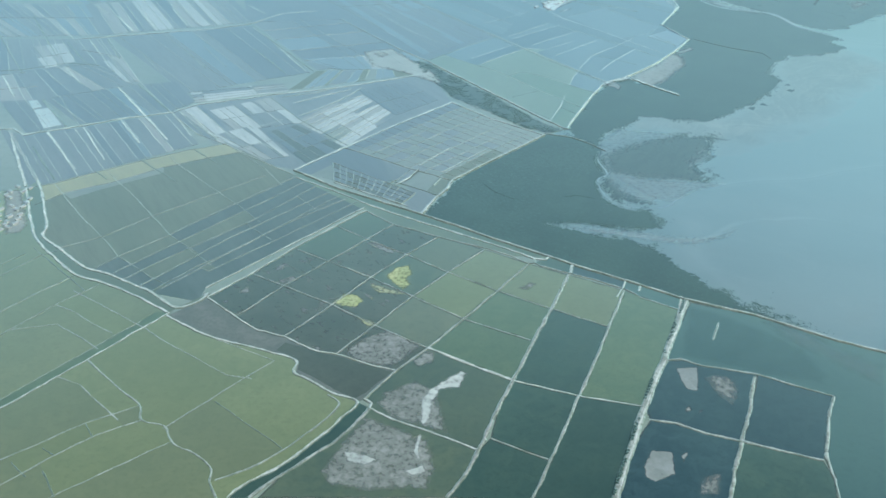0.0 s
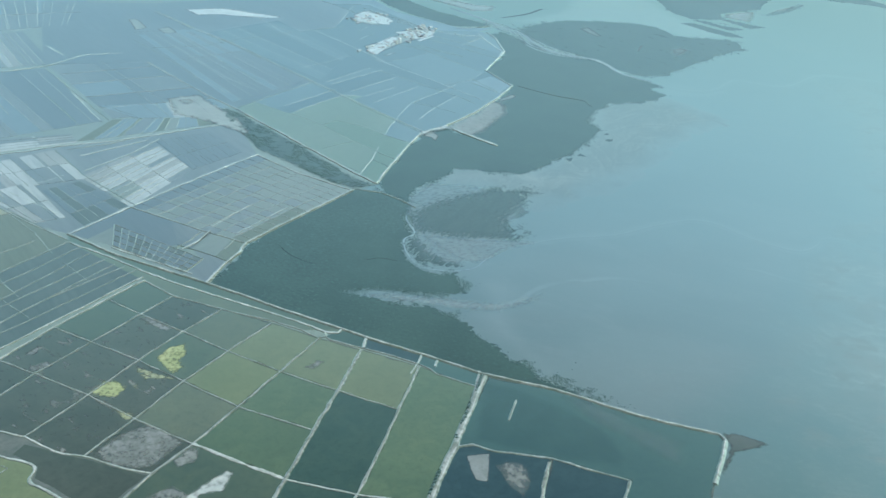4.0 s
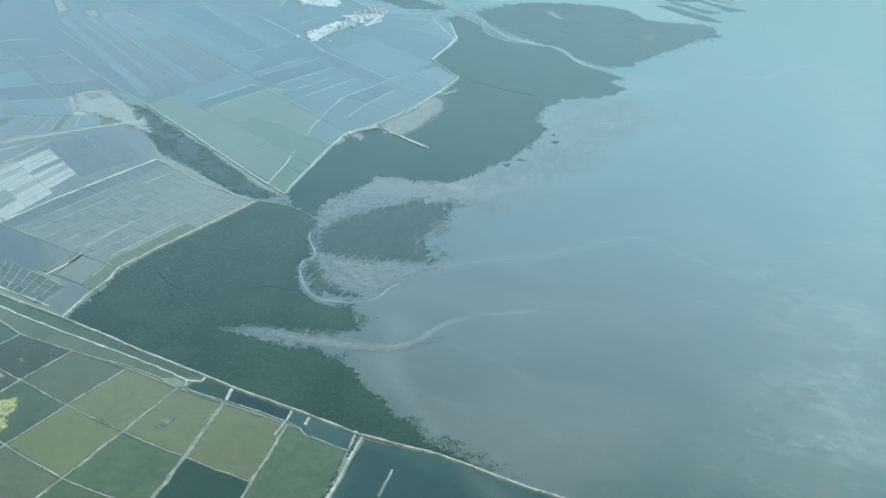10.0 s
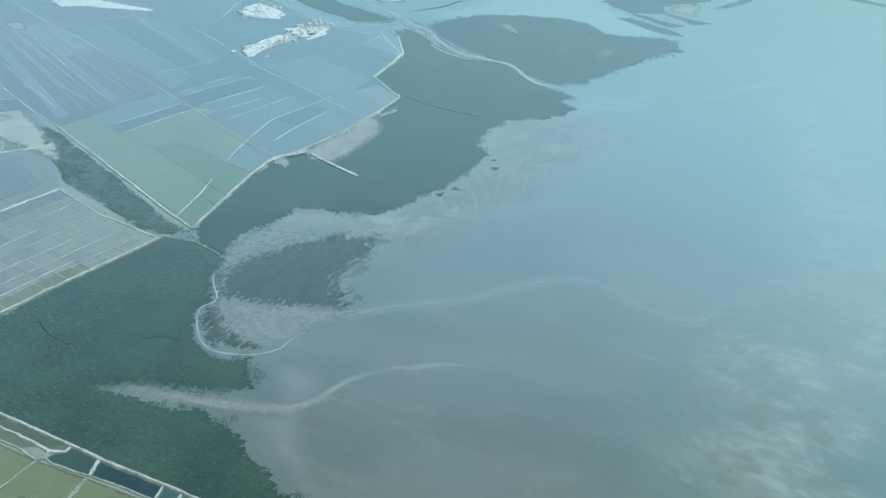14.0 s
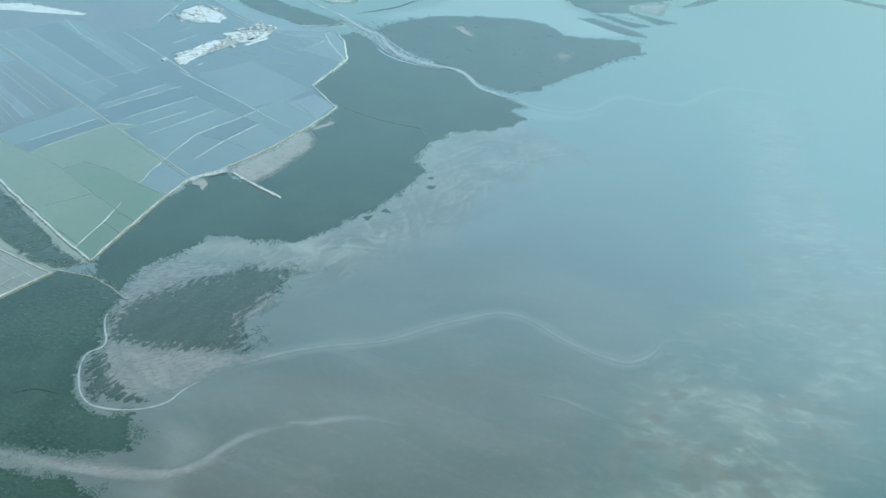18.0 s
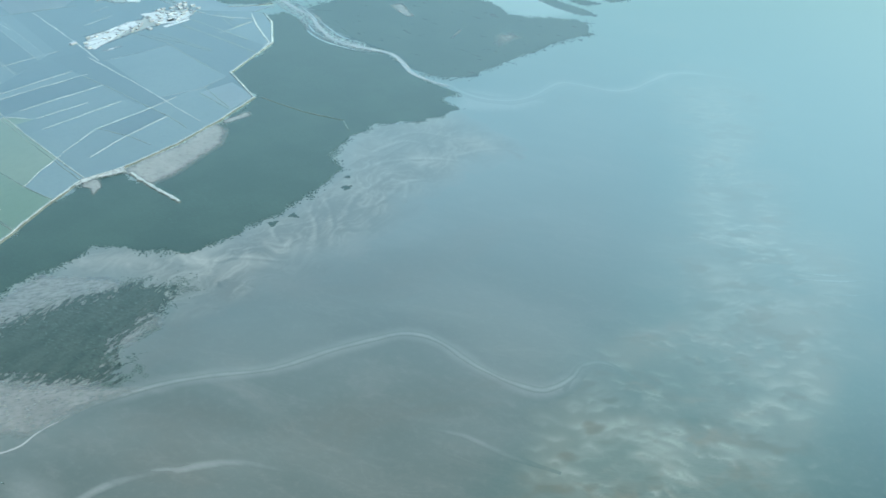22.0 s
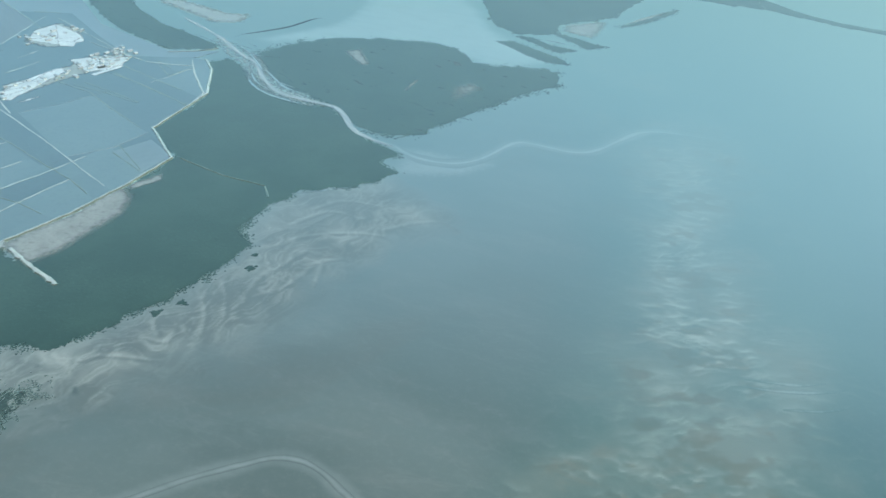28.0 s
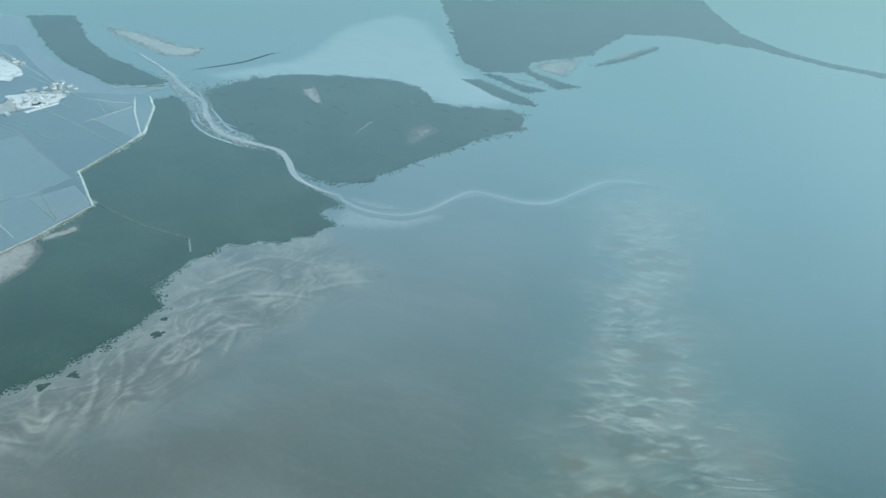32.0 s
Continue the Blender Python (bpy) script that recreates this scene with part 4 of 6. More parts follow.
bank("pond_dike", B4, 2.2, 1.4, EARTH_GREY, "pale earth dike between fish ponds", "dike")
bank("pond_dike", B5, 3.2, 1.6, EARTH_GREY, "broad grey earth dike between fish ponds", "dike")
bank("pond_dike", B6, 2.2, 1.4, EARTH_GREY, "pale earth dike between fish ponds", "dike")
bank("pond_dike", B7, 7.0, 1.8, EARTH_GREY, "broad bare earth dike with a worn track", "dike", uneven=0.2)
bank("dike_track", [(x + 1.6, y) for x, y in B7], 1.8, 0.3, EARTH, "pale worn track along a broad dike", "track", base=1.75, uneven=0.3)
bank("pond_dike", B0, 2.4, 1.6, EARTH, "pale earth dike beside the field road", "dike")
bank("pond_dike", A4, 2.0, 1.4, EARTH, "curving pale earth dike", "dike")
bank("pond_dike", A5, 2.2, 1.4, EARTH, "curving pale earth dike", "dike")
bank("pond_dike", [(36, 733), (95, 704)], 1.2, 1.2, EARTH_GREY, "thin earth dike between fish ponds", "dike")
bank("pond_dike", [(-86, 772), (-102, 739), (-116, 718), (-158, 672), (-183, 640)], 3.0, 1.4, EARTH_GREY, "grey earth bank of a canal", "dike")
bank("canal_dike", CANAL_S, 1.8, 1.3, EARTH_GREY, "thin earth dike beside the canal", "dike")
bank("canal_dike", SEA_IN, 2.6, 1.4, EARTH, "pale inner dike beside the canal", "dike")
for line, wide in (([(96, 1084), (96, 1073)], 1.2), ([(146, 1074), (143, 1064), (141, 1051)], 4.0), ([(207, 1036), (202, 1020), (192, 998)], 1.6), ([(225, 1028), (221, 1013)], 2.4), ([(271, 1005), (265, 979)], 3.0)):
    bank("cross_dike", line, wide, 1.4, EARTH, "short pale dike across the canal", "dike")
bank("sea_dike", SEA_DIKE, 3.4, 2.2, EARTH_GREY, "long grey sea dike with a footpath", "dike", uneven=0.35)
bank("dike_track", SEA_DIKE, 1.7, 0.3, EARTH, "pale footpath along the sea dike", "track", base=2.25, uneven=0.4)
for line, wide in ((R1, 2.0), (R2, 3.4), (R3, 2.6), (R4, 2.6), ([(304, 950), (291, 915)], 1.6)):
    bank("pond_dike", line, wide, 1.4, EARTH_GREY, "low pale dike in the lagoon", "dike")

thicket("dike_scrub", [(x - 3.2, y) for x, y in B7] + [(x - 0.8, y) for x, y in B7[::-1]], 1.5, "low scrub along a worn dike track", 31, ragged=0.8, sparse=0.62, tall=0.5, z=1.6, category="scrub")

# ---- green ponds beyond the small river ----
Q_OUT, Q_ROAD = [(-336, 923), (-286, 890), (-257, 878), (-203, 860), (-178, 851), (-172, 841), (-172, 826), (-153, 813), (-126, 793), (-100, 781), (-115, 751), (-133, 721), (-164, 680), (-191, 656), (-202, 639)], [(-335, 929), (-356, 899), (-395, 838), (-456, 748)]
Q_LINES = [[(-132, 791), (-118, 775), (-136, 741), (-168, 699), (-195, 674), (-218, 660)], [(-398, 835), (-357, 796), (-320, 763), (-310, 740), (-286, 733), (-276, 717), (-266, 705), (-245, 694), (-226, 676), (-221, 654), (-202, 623)], [(-356, 899), (-326, 873), (-303, 859), (-243, 817), (-215, 812)], [(-282, 887), (-249, 871), (-197, 845), (-238, 793), (-285, 729)], [(-245, 773), (-164, 707)], [(-467, 632), (-424, 675), (-364, 732), (-320, 761)], [(-446, 610), (-410, 643), (-377, 684), (-347, 715), (-310, 740)], [(-379, 664), (-356, 631)], [(-419, 803), (-392, 793), (-333, 738)], [(-391, 600), (-359, 631), (-316, 671), (-273, 709)], [(-391, 694), (-376, 684)], [(-412, 673), (-392, 655)], [(-364, 732), (-349, 712)]]
Q_UPPER = [[(-581, 850), (-529, 919), (-505, 957), (-471, 1005)], [(-462, 969), (-372, 909), (-349, 894)], [(-559, 807), (-509, 873), (-471, 938), (-436, 984)], [(-610, 923), (-562, 995), (-533, 1045), (-517, 1060)], [(-573, 1021), (-553, 1050)], [(-548, 1065), (-449, 970)], [(-471, 938), (-441, 922), (-414, 901), (-386, 884)], [(-501, 884), (-455, 898), (-417, 873), (-392, 853)]]


def green_pond(x, y, size):
    k = 0.5 + 0.5 * noise.noise(Vector((x / 37, y / 37, 4.0))) + 0.12 * math.sin(size)
    k += 0.35 if y > 900 + 0.6 * (x + 350) or x > -150 else 0.0
    if (5.7 * k) % 1.0 > 0.42:
        return W_BRIGHT, "bright green shallow pond between thin bunds"
    return W_YELLOW, "yellow-green shallow pond between thin bunds"


cells("green_pond", [*Q_OUT, (-230, 560), (-520, 560), (-560, 640), *Q_ROAD[::-1]], Q_LINES, 0.7, green_pond, "pond", "shallow green ponds")
cells("green_pond", [(-350, 931), *[(-626, 1230), (-582, 1139), (-553, 1087), (-503, 1033), (-467, 1001), (-435, 990), (-376, 957), (-338, 929)][::-1], (-720, 1200), (-720, 560), (-580, 590), (-470, 750), (-408, 842), (-368, 905)], Q_UPPER, 0.68, green_pond, "pond", "shallow green ponds")
bank("ditch_bank", [(-362, 911), (-408, 842), (-472, 748)], 0.8, 0.8, EARTH_GREY, "thin bank of a field ditch", "bank")
area("ditch", [*Q_ROAD, (-472, 748), (-408, 842), (-350, 931)], 0.66, W_GREEN, "narrow green field ditch beside a track", "ditch", "structure", 0.4)
bank("pond_dike", Q_OUT, 2.4, 1.6, EARTH, "curving pale bank round green ponds", "dike", smooth=True)
bank("pond_dike", [(-132, 791), (-118, 775), (-136, 741), (-168, 699), (-195, 674), (-218, 660)], 1.6, 1.2, EARTH_GREY, "thin inner bank of a green pond", "dike", smooth=True)
bank("field_road", Q_ROAD, 2.2, 1.3, EARTH, "pale earth track beside a ditch", "track")
bank("pond_dike", [(-398, 835), (-357, 796), (-320, 763), (-310, 740), (-286, 733), (-276, 717), (-266, 705), (-245, 694), (-226, 676), (-221, 654), (-202, 623)], 1.4, 1.2, EARTH_GREY, "winding pale earth dike", "dike", smooth=True)
for line in Q_LINES[2:] + Q_UPPER:
    bank("pond_dike", line, 1.3, 0.9, EARTH_GREY if len(line) > 2 else EARTH_DARK, "low thin bund in the green ponds", "bund")
area("canal", [*Q_OUT[9:], *[(-86, 772), (-102, 739), (-116, 718), (-158, 672), (-183, 640)][::-1]], 0.62, W_TEAL, "dark green canal between earth banks", "canal", "structure", 0.4)
area("mud_pool", [(-191, 880), (-128, 857), (-68, 833), (-97, 793), (-103, 787), (-127, 800), (-169, 832), (-170, 847), (-198, 864)], 0.66, W_DARK, "dark pool in the mud basin", "pool", "", 0.3, 2.0, 6.0, 20.0)
RIVER_N, RIVER_S = [(-619, 1258), (-596, 1214), (-569, 1156), (-552, 1117), (-549, 1095), (-516, 1067), (-467, 1022), (-435, 1010), (-367, 970), (-332, 941), (-308, 955), (-300, 974)], [(-626, 1230), (-582, 1139), (-553, 1087), (-503, 1033), (-467, 1001), (-435, 990), (-376, 957), (-338, 929)]
area("small_river", [*RIVER_N, *RIVER_S[::-1]], 0.75, W_BROWN, "narrow grey-brown river between earth banks", "river", "structure", 0.5)
bank("river_bank", RIVER_N, 3.4, 1.5, EARTH, "pale earth river bank", "bank", smooth=True)
bank("river_bank", RIVER_S, 3.4, 1.5, EARTH, "pale earth river bank", "bank", smooth=True)
area("mud_basin", [*A4, B4[5], (-100, 781), *Q_OUT[:10][::-1]], 0.6, MUD_DARK, "dark wet mud basin between dikes", "mudflat", "", 0.4)

# ---- long fields between river and sea dike ----
def block(a, b, c, d, n, m, materials, seed, bund=1.0, uneven=0.12, label="long narrow field between low bunds", z=0.6, bund_material=EARTH_GREY, gap=0.0, pick=None):
    """Fields laid out between four corners: n across from a-b, m down from a-d, each a thing, with bunds along the long lines."""
    rng = random.Random(seed)
    a, b, c, d = (Vector(p) for p in (a, b, c, d))

    def at(u, v):
        return a.lerp(b, u).lerp(d.lerp(c, u), v)

    us = [0.0] + [(i + uneven * 3 * rng.uniform(-1, 1)) / n for i in range(1, n)] + [1.0]
    vs = [0.0] + [(j + uneven * rng.uniform(-1, 1)) / m for j in range(1, m)] + [1.0]
    for i in range(n):
        for j in range(m):
            mat = pick(i, j) if pick else rng.choice(materials)
            quad = [at(us[i], vs[j]), at(us[i + 1], vs[j]), at(us[i + 1], vs[j + 1]), at(us[i], vs[j + 1])]
            kind_of = mat.name.replace("_", " ")
            area("field", quad, z + rng.uniform(0, 0.12), mat, kind_of + " between low bunds", "field", "", 0.4, group="coastal fields")
    for i in range(1, n):
        if rng.random() >= gap:
            bank("field_bund", [at(us[i], 0), at(us[i], 1)], bund * rng.uniform(0.6, 1.5), 0.9, bund_material, "low earth bund between fields", "bund", step=10.0)
    for j in range(1, m):
        bank("field_bund", [at(0, vs[j]), at(1, vs[j])], bund * rng.uniform(0.6, 1.4), 0.9, bund_material, "low earth bund between fields", "bund", step=15.0)


FALLOW = [F_GREY, F_GREY, F_GREY, F_SLATE, F_SLATE, F_TAN_GREY, F_WET]
BLUISH = [F_SLATE, F_SLATE, F_GREY, F_WET]
PALE_PLOTS = [F_PALE, F_PALE, F_PALE, F_TAN_GREY, F_GREY]
MIXED_PLOTS = [F_PALE, F_PALE, F_GREY, F_SLATE, F_TAN_GREY]
NORTH_FIELDS = (
    ([(-702, 1415), (-498, 1526), (-420, 1405), (-593, 1253)], 13, 1, FALLOW, 0.6),
    ([(-498, 1526), (-458, 1568), (-365, 1432), (-395, 1405)], 4, 1, MIXED_PLOTS, 0.9),
    ([(-732, 1570), (-593, 1655), (-502, 1533), (-633, 1465)], 9, 1, FALLOW, 0.6),
    ([(-855, 1674), (-818, 1699), (-721, 1571), (-802, 1553)], 3, 2, FALLOW, 0.6),
    ([(-802, 1553), (-735, 1569), (-651, 1456), (-705, 1424)], 4, 1, [F_GREY, F_TAN_GREY, F_MID], 0.6),
    ([(-752, 1436), (-702, 1415), (-593, 1253), (-622, 1236)], 4, 1, [F_GREY, F_MID, F_TAN_GREY], 0.8),
    ([(-819, 1702), (-711, 1756), (-592, 1661), (-731, 1572)], 9, 1, FALLOW, 0.6),
    ([(-943, 1880), (-799, 1895), (-712, 1759), (-857, 1680)], 8, 1, FALLOW, 0.6),
    ([(-799, 1895), (-736, 1912), (-594, 1666), (-712, 1759)], 5, 2, FALLOW, 0.8),
    ([(-1020, 1700), (-943, 1880), (-857, 1680), (-802, 1553)], 5, 3, FALLOW, 0.6),
    ([(-863, 2139), (-572, 2263), (-457, 2054), (-748, 1930)], 22, 1, [F_GREY, F_SLATE, F_PALE, F_TAN_GREY, F_GREY], 0.8),
    ([(-1250, 2114), (-863, 2139), (-748, 1930), (-994, 1890)], 20, 2, FALLOW, 0.8),
    ([(-1100, 2420), (-500, 2560), (-480, 2341), (-863, 2139)], 26, 2, FALLOW, 0.8),
    ([(-731, 1916), (-462, 2021), (-296, 1748), (-497, 1621)], 9, 1, BLUISH, 0.5),
    ([(-588, 1655), (-532, 1675), (-472, 1582), (-500, 1535)], 3, 1, [F_SLATE], 0.5),
    ([(-460, 2037), (-300, 2110), (-90, 1835), (-285, 1762)], 3, 5, BLUISH, 0.5),
    ([(-284, 1756), (-100, 1790), (-75, 1766), (-320, 1651)], 13, 1, [F_GREEN, F_MID, F_WET, F_GREY], 0.6),
)
for k, (corners, n, m, palette, wide) in enumerate(NORTH_FIELDS):
    block(*corners, n, m, palette, 100 + k, 1.5 * wide, 0.16, bund_material=EARTH_GREY if k % 3 else EARTH)
area("field", [(-499, 1530), (-464, 1570), (-392, 1603), (-270, 1656), (-132, 1730), (-70, 1763), (-24, 1618), (-115, 1508), (-189, 1410), (-255, 1321), (-317, 1354), (-377, 1406), (-431, 1442)], 0.5, F_GREY, "grey fallow ground between plots", "field", "", 0.4, group="coastal fields")
NORTH_PLOTS = (
    ([(-867, 1838), (-807, 1869), (-747, 1762), (-790, 1723)], 4, 2, PALE_PLOTS),
    ([(-696, 1771), (-673, 1789), (-595, 1672), (-620, 1664)], 3, 1, PALE_PLOTS),
    ([(-495, 1635), (-336, 1684), (-318, 1648), (-470, 1577)], 4, 5, MIXED_PLOTS),
    ([(-436, 1544), (-346, 1613), (-270, 1506), (-373, 1461)], 8, 2, MIXED_PLOTS),
    ([(-405, 1440), (-348, 1487), (-271, 1372), (-308, 1352)], 5, 2, [F_PALE, F_TAN_GREY, F_GREY]),
    ([(-322, 1823), (-208, 1848), (-180, 1775), (-243, 1766)], 4, 1, [F_WET, F_PALE, F_WET]),
    ([(-208, 1848), (-151, 1899), (-88, 1793), (-180, 1775)], 3, 1, [F_TAN_GREY, F_PALE, F_WET]),
)
for k, (corners, n, m, palette) in enumerate(NORTH_PLOTS):
    block(*corners, n, m, palette, 160 + k, 0.9, 0.2, z=0.85, bund_material=EARTH_DARK)
block((-756, 1560), (-742, 1564), (-722, 1534), (-734, 1525), 2, 2, [CRUST], 70, 1.0, 0.1, z=0.95, bund_material=EARTH)
block((-730, 1520), (-710, 1532), (-661, 1462), (-684, 1444), 2, 3, [CRUST], 71, 1.0, 0.1, z=0.95, bund_material=EARTH)
YEL1, YEL2 = [(-622, 1234), (-592, 1248), (-538, 1296), (-491, 1335), (-433, 1378), (-380, 1406)], [(-594, 1180), (-568, 1220), (-510, 1261), (-451, 1316), (-407, 1346), (-344, 1383)]
area("field", [*YEL1, *YEL2[::-1]], 0.62, F_TAN, "long tan stubble field", "field", "", 0.4, group="coastal fields")
area("field", [(-568, 1220), (-510, 1261), (-451, 1316), (-446, 1297), (-518, 1237), (-551, 1204)], 0.72, F_MID, "faded stubble along a green field", "field", "", 0.4, group="coastal fields")
S_DIV = [(-453, 1022), (-434, 1052), (-385, 1111), (-350, 1164), (-251, 1296)]
S_LINES = [S_DIV, [(-516, 1067), (-472, 1100), (-417, 1168), (-294, 1299)], [(-410, 999), (-375, 1049), (-289, 1153), (-214, 1271)], [(-373, 969), (-329, 1035), (-300, 1068), (-177, 1241)], [(-329, 1035), (-312, 1025), (-236, 1117), (-149, 1225)], [(-388, 983), (-361, 1022), (-309, 1104), (-191, 1254)], [(-430, 1008), (-401, 1050), (-321, 1158), (-232, 1284)], [(-359, 980), (-311, 1050), (-242, 1148), (-164, 1235)], [(-593, 1251), (-524, 1160), (-472, 1100), (-434, 1052), (-381, 1007), (-359, 992)], [(-531, 1297), (-463, 1215), (-385, 1111), (-336, 1066)], [(-452, 1350), (-369, 1259), (-305, 1193), (-274, 1154)], [(-354, 1079), (-312, 1039)], [(-296, 1152), (-250, 1109)], [(-242, 1241), (-203, 1197)], [(-378, 1410), (-298, 1322), (-263, 1267)]]


def strip_field(x, y, size):
    k = noise.noise(Vector((x / 31, y / 31, 8.0)))
    if y < 1022 + 1.36 * (x + 453):
        return (F_DARK, "dark flooded strip field") if k < 0.2 else (F_GREEN, "grey-green strip field")
    return F_GREEN, "broad grey-green field"


cells("field", [*YEL2, (-253, 1306), (-180, 1264), *[(-137, 1209), (-306, 986)], (-308, 955), (-367, 970), (-435, 1010), (-467, 1022), (-516, 1067), (-549, 1095), (-552, 1117)], S_LINES, 0.6, strip_field, "field", "coastal fields")
for line in (*S_LINES, YEL1, YEL2):
    bank("field_bund", line, 1.1, 0.9, EARTH_GREY, "low grey bund between fields", "bund")
bank("field_road", [(-137, 1209), (-306, 986)], 2.0, 1.2, EARTH, "pale dirt road on a low bank", "road")
RIVER_ROAD = [(-752, 1436), (-732, 1442), (-704, 1415), (-685, 1430), (-623, 1463), (-582, 1493), (-497, 1531), (-464, 1570), (-392, 1603), (-328, 1636), (-270, 1656), (-207, 1687), (-132, 1730), (-70, 1763)]
UPPER_ROAD = [(-799, 1895), (-748, 1915), (-697, 1935), (-622, 1961), (-535, 1994), (-466, 2037), (-413, 2118), (-341, 2143)]
for line, wide in ((RIVER_ROAD, 4.0), (UPPER_ROAD, 4.4), ([(-737, 1916), (-590, 1661), (-499, 1530), (-431, 1442), (-377, 1406), (-317, 1354), (-253, 1306)], 1.4)):
    bank("field_road", line, wide, 1.0, EARTH_PALE, "pale dirt road between fields", "road")
T_ROAD, T_DIV, T_N = [(-255, 1321), (-189, 1410), (-115, 1508), (-24, 1618)], [(-189, 1410), (-72, 1336), (-16, 1305)], [(-24, 1618), (46, 1547), (131, 1486)]
bank("field_road", T_ROAD, 4.4, 1.0, EARTH_PALE, "double pale dirt road between fields", "road")
bank("sea_dike", T_COAST, 3.4, 2.0, EARTH_PALE, "pale earth sea dike along mangroves", "dike")
bank("field_bund", T_N, 2.0, 1.4, EARTH, "pale earth bank beside a mangrove creek", "bank")
for corners, mat, label in (
    ([(-255, 1321), (-189, 1410), (-127, 1376), (-105, 1296), (-121, 1293), (-196, 1352), (-226, 1309)], F_SLATE, "dark grey fallow field behind a dirt road"),
    ([(-127, 1376), (-71, 1342), (-66, 1332), (-87, 1288), (-105, 1296)], F_GREY, "grey fallow field beside a pale earth bank"),
    ([(-71, 1342), (-34, 1318), (-53, 1264), (-87, 1288)], F_MID, "grey-green field between low bunds"),
    ([(-34, 1318), (-16, 1305), (-30, 1250), (-53, 1264)], F_GREEN, "green strip field beside the sea dike"),
    ([(-87, 1288), (-30, 1250), (-56, 1195), (-84, 1222), (-68, 1254)], F_GREY, "wet grey field in a dike corner"),
    ([(-226, 1309), (-196, 1352), (-180, 1340), (-140, 1250), (-56, 1195), (-84, 1222), (-175, 1282)], F_MID, "grey bare strip along the sea road"),
):
    area("field", corners, 0.5, mat, label, "field", "", 0.4, group="coastal fields")
block((-200, 1352), (-68, 1258), (-87, 1222), (-190, 1290), 11, 4, [F_SLATE, F_DARK, F_SLATE], 17, 0.8, 0.0, z=0.85)
PAN_A, PAN_B, PAN_C, PAN_D = (Vector(p) for p in ((-200, 1352), (-68, 1258), (-87, 1222), (-190, 1290)))
for k in range(5):
    bank("pan_bund", [tuple(PAN_A.lerp(PAN_D, k / 4)), tuple(PAN_B.lerp(PAN_C, k / 4))], 1.0, 1.3, EARTH_GREY, "thin pale bund between dark pans", "bund")
for k in range(12):
    bank("pan_bund", [tuple(PAN_A.lerp(PAN_B, k / 11)), tuple(PAN_D.lerp(PAN_C, k / 11))], 0.65, 1.3, EARTH_GREY, "thin pale bund between dark pans", "bund")
for line, wide, earth in (([(-105, 1296), (-66, 1274), (-30, 1250)], 1.8, EARTH_DARK), ([(-43, 1285), (-31, 1317)], 1.6, EARTH_GREY), ([(-112, 1280), (-92, 1310), (-80, 1336)], 0.9, EARTH_GREY), ([(-190, 1285), (-130, 1249), (-95, 1230), (-76, 1217)], 2.6, EARTH), ([(-31, 1332), (5, 1380), (41, 1428)], 1.7, EARTH_PALE), ([(-67, 1352), (-44, 1388), (-22, 1422)], 1.5, EARTH_PALE)):
    bank("field_bund", line, wide, 1.1, earth, "low earth bank between fields", "bund")
bank("field_bund", T_DIV, 2.4, 1.2, EARTH_GREY, "grey earth bank across fields", "bund")
block(T_ROAD[1], T_ROAD[3], T_N[2], T_DIV[2], 14, 8, [], 8, 0.62, 0.07, pick=lambda i, j: F_SLATE if j == 0 else F_GREEN if j == 7 and i < 8 else F_MID if (i * 5 + j * 3) % 7 > 2 or i > 8 else F_GREY, bund_material=EARTH_PALE)
block([(-282, 1511), (-192, 1650), (-119, 1550), (-189, 1410)][0], [(-282, 1511), (-192, 1650), (-119, 1550), (-189, 1410)][1], [(-282, 1511), (-192, 1650), (-119, 1550), (-189, 1410)][2], [(-282, 1511), (-192, 1650), (-119, 1550), (-189, 1410)][3], 3, 10, PALE_PLOTS + [F_MID], 9, 1.2, bund_material=EARTH)
block((-194, 1664), (-110, 1716), (-49, 1627), (-119, 1550), 9, 2, [F_SLATE], 212, 0.7, 0.1, z=0.8)
block((-324, 1459), (-279, 1494), (-189, 1410), (-237, 1343), 5, 3, [F_SLATE, F_SLATE, F_DARK], 213, 0.7, 0.1, z=0.8)
